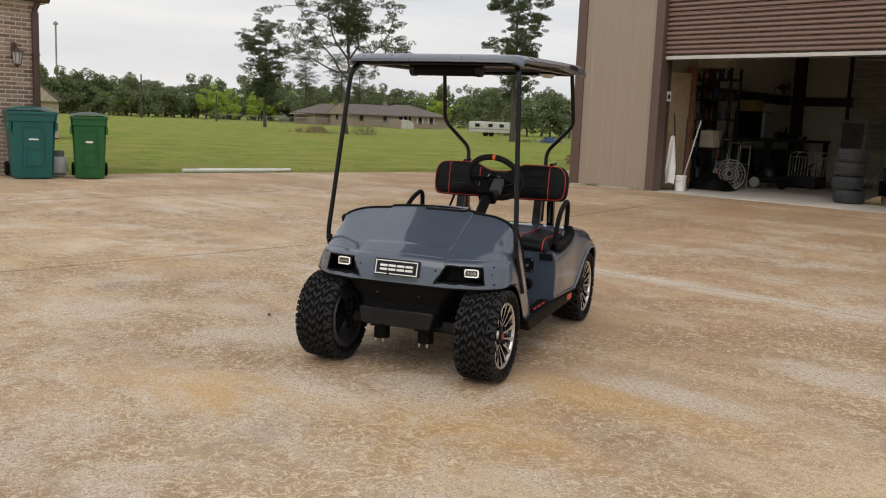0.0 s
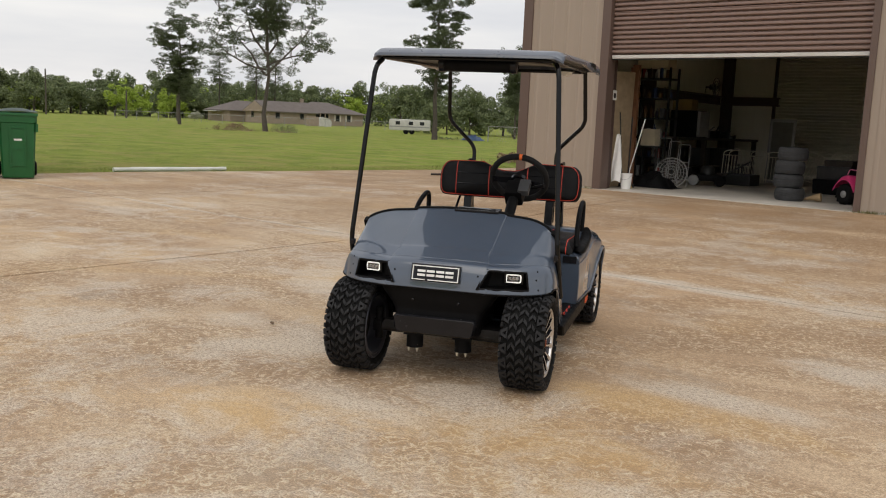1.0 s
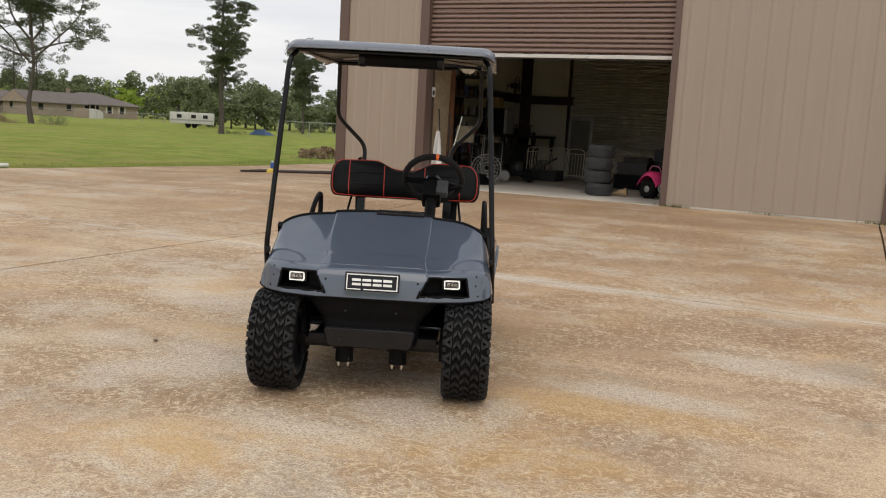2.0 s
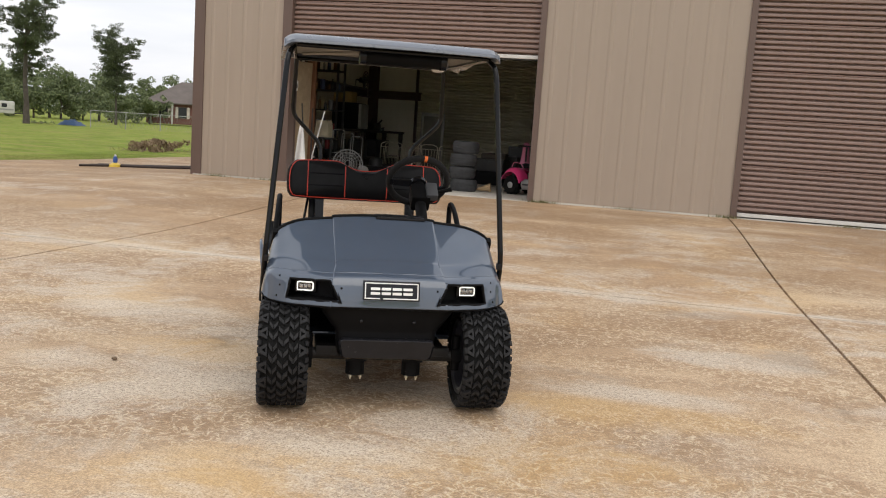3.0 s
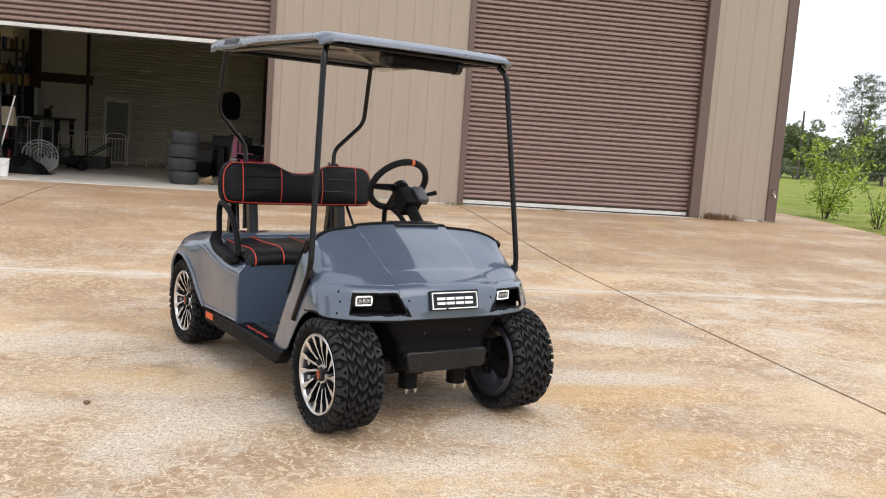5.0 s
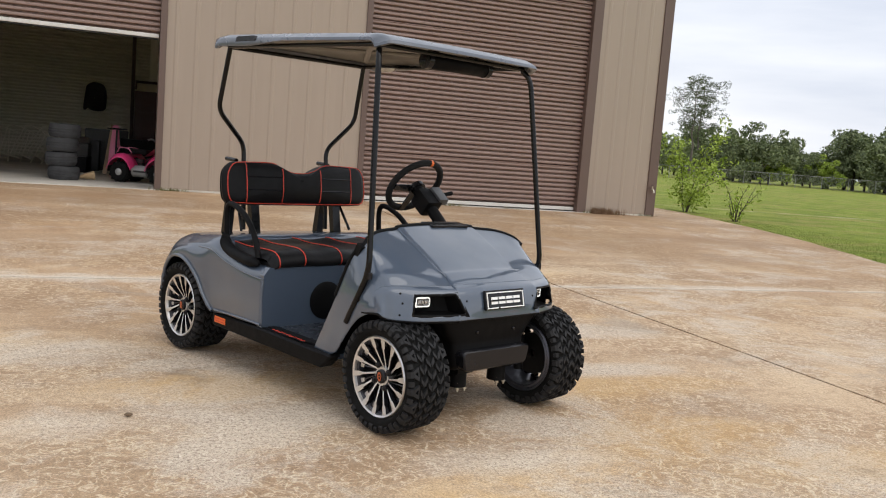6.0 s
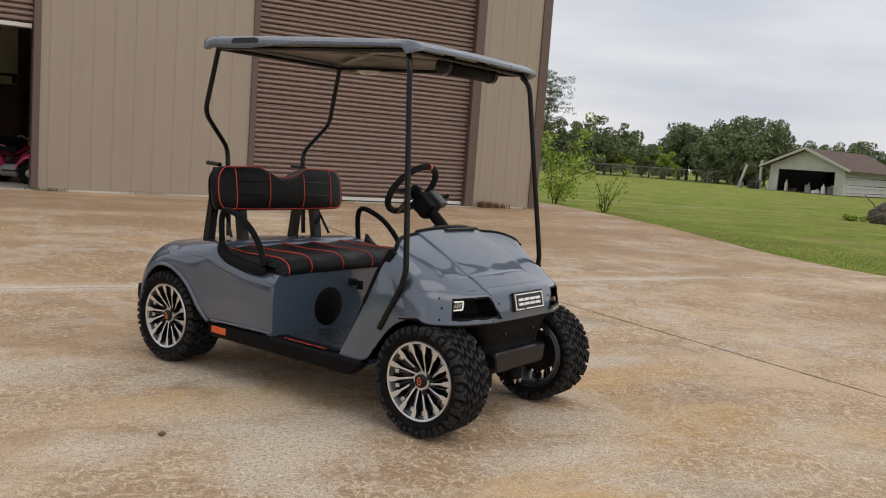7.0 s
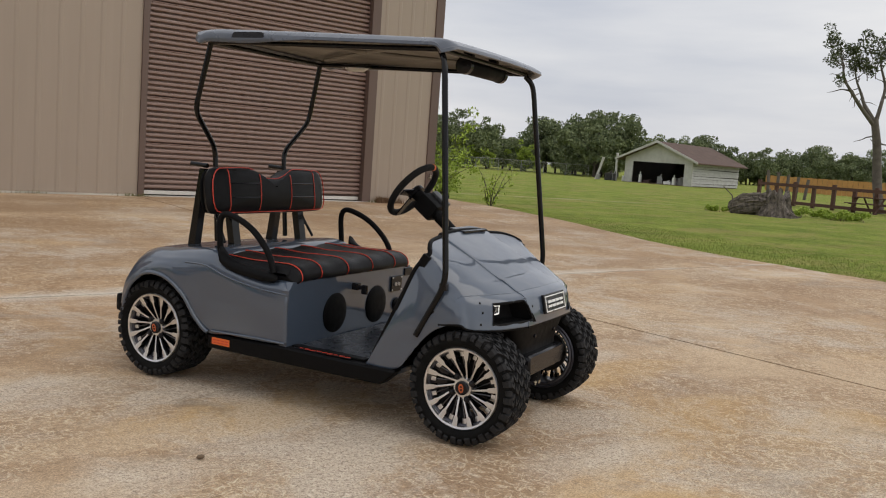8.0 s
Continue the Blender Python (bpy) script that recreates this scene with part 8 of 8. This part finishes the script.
shed = thing("old_shed", "dilapidated white board garage with an open front and sagging brown roof", "shed", pose(65.3, 53.8, -0.02, 0, 0, -80))
part("wall", Build().box(-3.4, -2.6, 0, 0.12, 0, 2.45).box(2.6, 3.4, 0, 0.12, 0, 2.45).box(-2.599, 2.599, 0, 0.12, 2.1, 2.45).prism([(-3.4, 2.45), (3.4, 2.45), (0.0, 4.05)], lambda u, v, w: (u, w, v), 0.0, 0.12), WHITE_BOARD, shed, "white boarded front")
part("wall", Build().box(-3.4, -3.28, 0.121, 8.5, 0, 2.45), WHITE_BOARD, shed)
part("wall", Build().box(-3.279, 3.279, 8.4, 8.5, 0, 2.45), OLD_BOARD, shed)
for k in range(10):
    sag = 0.06 * math.sin(k * 1.9)
    part("board", Build().add([(3.30 + 0.03 * (k % 2), 0.13, 0.05 + 0.24 * k), (3.30 + 0.03 * (k % 2), 8.5, 0.05 + 0.24 * k + sag), (3.36 + 0.03 * (k % 2), 8.5, 0.05 + 0.24 * k + sag), (3.36 + 0.03 * (k % 2), 0.13, 0.05 + 0.24 * k), (3.30, 0.13, 0.27 + 0.24 * k), (3.30, 8.5, 0.27 + 0.24 * k + sag), (3.33, 8.5, 0.27 + 0.24 * k + sag), (3.33, 0.13, 0.27 + 0.24 * k)], [(0, 1, 2, 3), (7, 6, 5, 4), (0, 4, 5, 1), (1, 5, 6, 2), (2, 6, 7, 3), (3, 7, 4, 0)]), OLD_BOARD, shed)
part("roof", Build().prism([(-4.1, 2.28), (0.0, 4.18), (4.1, 2.28), (4.1, 2.16), (0.0, 4.02), (-4.1, 2.16)], lambda u, v, w: (u, w, v), -0.5, 8.8), plain("brown_old_shingle", (0.115, 0.075, 0.06), 0.9, vary=0.2, scale=1.5), shed, "brown shingle roof")
for s in (-1, 1):
    part("barge_board", Build().prism([(s * 4.15, 2.14), (s * 4.15, 2.34), (0.0, 4.26), (0.0, 4.02)], lambda u, v, w: (u, w, v), -0.56, -0.505), WHITE_BOARD, shed, "white barge board")
# dark sheets and floor added to deepen the shade inside the shed
part("lining", Build().box(-3.275, -3.25, 0.13, 8.38, 0.02, 2.4).box(3.25, 3.275, 0.13, 8.38, 0.02, 2.4).box(-3.24, 3.24, 8.36, 8.39, 0.02, 2.4), DARK_TIMBER, shed, "added dark sheets that stand for the shade inside")
part("earth_floor", Build().box(-3.24, 3.24, 0.05, 8.35, -0.03, 0.03), DIRT, shed, "added dark earth-brown floor for the shade inside")
rs_ = random.Random(77)
for k in range(22):
    x, y = (rs_.uniform(-2.4, 2.4), rs_.uniform(0.25, 1.6)) if k < 14 else (rs_.uniform(-6.5, -3.9), rs_.uniform(-1.0, 2.0))
    m = shed.matrix_basis @ pose(x, y, 0.0, 0, 0, rs_.uniform(0, 90))
    j = thing("yard_junk", "rusty or pale junk stored at the old shed", "junk", m, "junk at the shed")
    w, h = rs_.uniform(0.12, 0.38), rs_.uniform(0.25, 0.85)
    part("body", Build().box(-w, w, -w * 0.7, w * 0.7, 0, h, 0.03).tube([(0, 0, h * 0.9), (w, 0.1, h * 1.3)], 0.05, 6), rs_.choice((DARK_STEEL, RED_STEEL, PAIL, GREY_METAL, PAIL, RED_STEEL)), j)
for x, hh, ln in ((-6.9, 2.4, 18), (-4.6, 2.8, 0)):
    q = thing("leaning_post", "pale post standing beside the old shed", "post", shed.matrix_basis @ pose(x, 0.0, 0.0, 0, ln, 0), "posts at the shed")
    part("post", Build().box(-0.10, 0.10, -0.08, 0.08, -0.05, hh), WHITE_BOARD, q)

shed.matrix_basis = shed.matrix_basis @ Matrix.Diagonal((1.07, 1.35, 1.0, 1))
small = thing("garden_shed", "small beige garden shed with a grey roof behind the house", "shed", pose(-38.55, 14.35, 0.0, 0, 0, 158))
gabled(small, 0.0, 3.0, -0.85, 0.85, 1.62, 2.3, plain("beige_shed_sheet", (0.42, 0.35, 0.27), 0.7), SHINGLE, hip=False, over=0.12)

rv = thing("travel_trailer", "white travel trailer parked across the field", "trailer", pose(-65.6, 73.6, -0.05, 0, 0, 38))
part("body", Build().box(-2.8, 2.8, -1.1, 1.1, 0.45, 1.75, 0.2), WHITE_BOARD, rv, smooth=40)
part("stripe", Build().box(-2.7, 2.7, -1.115, -1.102, 0.8, 0.95), GREY_METAL, rv)
for x in (-1.6, 0.2, 1.7):
    part("window", Build().box(x - 0.3, x + 0.3, -1.13, -1.102, 1.1, 1.5), DARK_GLASS_AND_SHADE, rv)
for x in (-0.5, 0.3):
    for s in (-1, 1):
        part("wheel", Build().lathe([(0.001, -0.1), (0.3, -0.1), (0.34, 0), (0.3, 0.1), (0.001, 0.1)], pose(x, s * 0.95, 0.34, 90, 0, 0), 16), RUBBER, rv)
part("hitch", Build().box(2.8, 3.8, -0.06, 0.06, 0.45, 0.55), DARK_STEEL, rv)
rv.matrix_basis = rv.matrix_basis @ Matrix.Diagonal((0.80, 0.9, 0.92, 1))
tarp = thing("tarp_heap", "heap covered by a blue tarpaulin on the field", "tarp", pose(-46.3, 59.4, -0.05))
part("sheet", Build().grid([[(-0.95 + 1.9 * u / 14, -0.6 + 1.2 * v / 8, max(0.02, 0.58 * (math.sin(math.pi * u / 14) * math.sin(math.pi * v / 8)) ** 0.6 * (0.75 + 0.5 * noise.noise((u * 0.6, v * 0.7, 8))))) for u in range(15)] for v in range(9)]), plain("faded_blue_tarpaulin", (0.03, 0.065, 0.14), 0.5, vary=0.3, scale=3), tarp, smooth=30)
brush("brush_heap", "dark leavings beside the tarpaulin heap", 76, (-48.4, 58.2), 1.3, 0.7, 0.35, 400, WOODS_LEAF, 30)


# ---- fences, poles, mast ----
def chain_fence(name, label, a, c, h=1.15, n=16, solid=True):
    """Posts, top rail and a fine wire net."""
    f = thing(name, label, "fence", pose(0, 0, -0.04))
    a, c = Vector((*a, 0)), Vector((*c, 0))
    for k in range(n + 1):
        p = a.lerp(c, k / n)
        part("post", Build().tube([p, p + Vector((0, 0, h))], 0.035, 6), GREY_METAL, f)
    part("top_rail", Build().tube([a + Vector((0, 0, h)), c + Vector((0, 0, h))], 0.028, 6), GREY_METAL, f)
    net = Build()
    m_, gap = int((c - a).length / 0.24), 0.006
    for k in range(m_):
        p, q = a.lerp(c, k / m_), a.lerp(c, min(1, (k + 2) / m_))
        net.tube([p + Vector((0, 0, 0.05)), q + Vector((0, 0, h))], gap, 3, caps=False)
        net.tube([p + Vector((0, 0, h)), q + Vector((0, 0, 0.05))], gap, 3, caps=False)
    tagged(part("wire_net", net, GREY_METAL, f, tidy=False), kind="stuff")


chain_fence("chain_link_fence", "grey chain-link fence before the red house", (-43.6, 57.9), (-24.0, 68.5), 1.25, 9)
chain_fence("chain_link_fence", "grey chain-link fence in front of the ranch house", (-112.0, 66.0), (-86.0, 96.0), 1.2, 14)
chain_fence("chain_link_fence", "grey chain-link fence along the eastern woods", (40.0, 98.0), (76.0, 72.0), 1.4, 16)

plankf = thing("plank_fence", "low dark brown post-and-rail fence across the lawn", "fence", pose(0, 0, -0.05))
FENCE_WOOD = plain("dark_red_brown_fence_wood", (0.095, 0.045, 0.032), 0.8, vary=0.2, scale=3)
fa, fb = Vector((34.95, 24.7, 0)), Vector((32.3, 13.5, 0))
for k in range(11):
    p = fa.lerp(fb, k / 10)
    part("post", Build().box(p.x - 0.08, p.x + 0.08, p.y - 0.08, p.y + 0.08, 0, 1.08 if k % 2 else 1.20, 0.01), FENCE_WOOD, plankf)
for z in (0.95, 0.10):
    part("rail", Build().add([fa + Vector((-0.10, 0, z)), fb + Vector((-0.10, 0, z)), fb + Vector((-0.10, 0, z + 0.15)), fa + Vector((-0.10, 0, z + 0.15)), fa + Vector((-0.15, 0, z)), fb + Vector((-0.15, 0, z)), fb + Vector((-0.15, 0, z + 0.15)), fa + Vector((-0.15, 0, z + 0.15))], [(0, 1, 2, 3), (7, 6, 5, 4), (0, 4, 5, 1), (1, 5, 6, 2), (2, 6, 7, 3), (3, 7, 4, 0)]), FENCE_WOOD, plankf)
priv = thing("board_fence", "orange-brown board fence beyond the paddock", "fence", pose(0, 0, -0.05))
NEW_WOOD = plain("fresh_orange_fence_boards", (0.50, 0.26, 0.085), 0.8, vary=0.15, scale=2)
pa, pb = Vector((86.85, 54.71, 0)), Vector((87.39, 21.07, 0))
for k in range(60):
    p, q = pa.lerp(pb, k / 60), pa.lerp(pb, (k + 0.94) / 60)
    part("board", Build().box(p.x - 0.02, p.x + 0.02, q.y, p.y, 0.05, 1.72 + 0.02 * math.sin(k * 2.3)), NEW_WOOD, priv)
for k in range(5):
    p = Vector((49.5 + 0.3 * k, 32.6 - 0.5 * k, 0))
    t = thing("old_post", "weathered fence post standing alone", "post", pose(p.x, p.y, -0.05, 3 * (k - 2), 2, 0), "old posts")
    part("post", Build().tube([(0, 0, 0), (0, 0, 1.9 - 0.12 * k)], 0.11, 8), DEAD_BARK, t)
table = thing("picnic_table", "dark weathered picnic table by the tree", "table", pose(33.6, 18.2, -0.05, 0, 0, 75))
part("top", Build().box(-0.9, 0.9, -0.38, 0.38, 0.70, 0.75, 0.005), FENCE_WOOD, table)
for s in (-1, 1):
    part("bench_board", Build().box(-0.9, 0.9, s * 0.7 - 0.14, s * 0.7 + 0.14, 0.42, 0.46, 0.005), FENCE_WOOD, table)
    part("leg_frame", Build().tube([(s * 0.7, -0.75, 0.0), (s * 0.7, -0.2, 0.70)], 0.04, 6).tube([(s * 0.7, 0.75, 0.0), (s * 0.7, 0.2, 0.70)], 0.04, 6).tube([(s * 0.7, -0.75, 0.42), (s * 0.7, 0.75, 0.42)], 0.035, 6), FENCE_WOOD, table)

# the great stump
stump = thing("tree_stump", "huge weathered grey stump with a fallen log on the lawn", "stump", pose(20.56, 15.9, -0.05))
STUMP = plain("cracked_grey_deadwood", (0.125, 0.105, 0.088), 0.95, vary=0.85, scale=9, grain=26, bump=1.0)
def gnarl(a, h, seed):
    """How far old bark stands out at an angle and height."""
    return 0.34 * noise.noise((1.8 * math.cos(a), 1.8 * math.sin(a), h * 1.4 + seed)) + 0.30 * abs(noise.noise((6 * math.cos(a), 6 * math.sin(a), h * 1.5 + seed))) + 0.14 * noise.noise((15 * math.cos(a), 15 * math.sin(a), h * 5 + seed))


rows_ = []
for i in range(15):
    f = i / 14
    ring_ = []
    for k in range(72):
        a = 2 * math.pi * k / 72
        r = (0.52 - 0.12 * f + 0.20 * (1 - f) ** 3) * (1 + gnarl(a, f, 0.0))
        ring_.append((r * math.cos(a) + 0.1, r * math.sin(a) - 0.45, 0.62 * f + (0.34 * noise.noise((2.5 * math.cos(a), 2.5 * math.sin(a), 5)) * f ** 3)))
    rows_.append(ring_)
part("stump", Build().grid(rows_, wrap=True).add(rows_[-1], [tuple(range(72))]), STUMP, stump, smooth=20)
log = [(-0.4, 1.25, 0.12), (-0.25, 0.75, 0.26), (-0.05, 0.15, 0.34), (0.1, -0.25, 0.36)]
lb = []
for i, p in enumerate(smooth_line(log, 16)):
    lb.append([(p[0] + 0.36 * (1 + gnarl(a, i * 0.12, 4.0)) * math.cos(a), p[1] + 0.07 * math.sin(a * 3), max(0.0, p[2] + 0.30 * (1 + gnarl(a, i * 0.12, 4.0)) * math.sin(a))) for a in [2 * math.pi * k / 56 for k in range(56)]])
part("fallen_log", Build().grid(lb, wrap=True).add(lb[0], [tuple(range(56))]).add(lb[-1], [tuple(range(56))]), STUMP, stump, smooth=20)
for k in range(9):
    a = k * 0.7
    limb_ = Build()
    limb(limb_, (0.1 + 0.3 * math.cos(a), -0.45 + 0.3 * math.sin(a), 0.1), (math.cos(a), math.sin(a), 0.25), 0.8, 0.07, np.random.RandomState(300 + k), 0.12, 5, 0.5)
    part("root", limb_, STUMP, stump, smooth=40)
stump.matrix_basis = stump.matrix_basis @ Matrix.Diagonal((0.80, 0.80, 1.18, 1))
stick = thing("leaning_stick", "bare stick leaning out of the weeds", "stick", pose(22.28, 18.14, -0.05))
part("stick", Build().tube([(0, 0, 0), (0.04, 0.16, 0.55), (-0.13, 0.45, 0.86)], [0.030, 0.022, 0.016], 6), DEAD_BARK, stick)

for x, y, h, r in ((-143.2, 72.5, 7.4, 0.16), (-128.6, 78.0, 4.4, 0.16), (-118.0, 80.0, 5.6, 0.14), (55.0, 92.0, 8.0, 0.15)):
    p = thing("utility_pole", "bare wooden utility pole at the field's edge", "pole", pose(x, y, -0.1), "poles")
    part("shaft", Build().tube([(0, 0, 0), (0, 0, h)], [r, r * 0.7], 8), BARK, p)
mast = thing("radio_mast", "thin grey radio mast far beyond the woods", "mast", pose(-278.1, 114.0, 0))
part("shaft", Build().tube([(0, 0, 0), (0, 0, 27)], 0.28, 6), GREY_METAL, mast)
part("aerial", Build().box(-0.7, 0.7, -0.5, 0.5, 26.0, 26.6).box(-0.5, 0.5, -0.4, 0.4, 12.5, 13.2), GREY_METAL, mast)

# garden tap on the workshop's corner trim
tap = thing("garden_tap", "small brass garden tap on the corner trim", "tap", pose(EAST - 0.10, FRONT - 0.034, BASE + 0.52))
part("spout", Build().tube(bent([(0, 0.0, 0), (0, -0.09, 0.0), (0, -0.12, -0.06)], 0.03), 0.016, 8).tube([(0, -0.06, 0.0), (0, -0.06, 0.07)], 0.010, 8), BRASS, tap, smooth=60)
part("tap_wheel", Build().lathe([(0.001, 0.07), (0.034, 0.07), (0.034, 0.082), (0.001, 0.084)], pose(0, -0.06, 0), 10), RED_STEEL, tap, "dark tap wheel")

# ---- loose bits on the slab, weeds at its edge ----
pebble = thing("pebble", "small dark stone on the concrete", "stone", pose(-5.474, 2.925, slab_height(-5.474, 2.925)))
part("stone", Build().ball((0, 0, 0.010), 0.013, 8, 6, 1.3, 0.8, 0.6), DIRT, pebble, smooth=60)


def grass_blades(name, label, seed, n, spots, h, mat=None):
    """Upright blades; spots: a function of the generator giving x, y and lift."""
    rs = np.random.RandomState(seed)
    b = Build()
    for k in range(n):
        x, y, z = spots(rs)
        a, l = rs.uniform(0, 2 * math.pi), h * rs.uniform(0.5, 1.4)
        w, lean = 0.006, rs.uniform(0.1, 0.7) * l
        dx, dy = math.cos(a), math.sin(a)
        b.v += [(x - dy * w, y + dx * w, z), (x + dy * w, y - dx * w, z), (x + dx * lean, y + dy * lean, z + l)]
        b.f.append((3 * k, 3 * k + 1, 3 * k + 2))
    return tagged(part(name, b, mat or BLADE, tidy=False), label, "grass", kind="stuff")


BLADE = leaf_material("grass_blades", (0.13, 0.18, 0.03), (0.31, 0.35, 0.09), (0.27, 0.27, 0.085))


def east_spot(rs):
    y = rs.uniform(1.5, 17.5)
    return east_edge(y) + 0.02 + 3.2 * rs.uniform(0, 1) ** 2.2, y, -0.05


def west_spot(rs):
    y = rs.uniform(6.0, 24.0)
    return west_edge(y) - 0.02 - 2.4 * rs.uniform(0, 1) ** 2.0, y, -0.05


grass_blades("grass_edge", "longer grass along the slab's eastern edge", 1, 26000, east_spot, 0.028)
grass_blades("grass_edge", "longer grass along the slab's western edge", 2, 16000, west_spot, 0.040)


def wall_spot(rs):
    c = rs.choice((-10.6, -9.6, -4.6, -3.2, -1.6, 0.2, 1.4, 3.15, 3.4, 4.3), p=(0.1, 0.06, 0.14, 0.06, 0.14, 0.08, 0.04, 0.16, 0.16, 0.06))
    x = c + rs.normal() * 0.13
    return x, FRONT - 0.05 - abs(rs.normal()) * 0.03, 0.19


def corner_spot(rs):
    x = 3.05 + abs(rs.normal()) * 0.28
    return x, FRONT - 0.05 - abs(rs.normal()) * 0.07, 0.185


grass_blades("weeds", "brown dead weeds heaped at the door jamb", 4, 900, corner_spot, 0.11, leaf_material("dead_brown_weeds", (0.12, 0.07, 0.04), (0.27, 0.17, 0.10)))
grass_blades("weeds", "dry weeds along the foot of the workshop wall", 3, 900, wall_spot, 0.05, leaf_material("dry_weeds", (0.10, 0.085, 0.035), (0.20, 0.19, 0.075)))
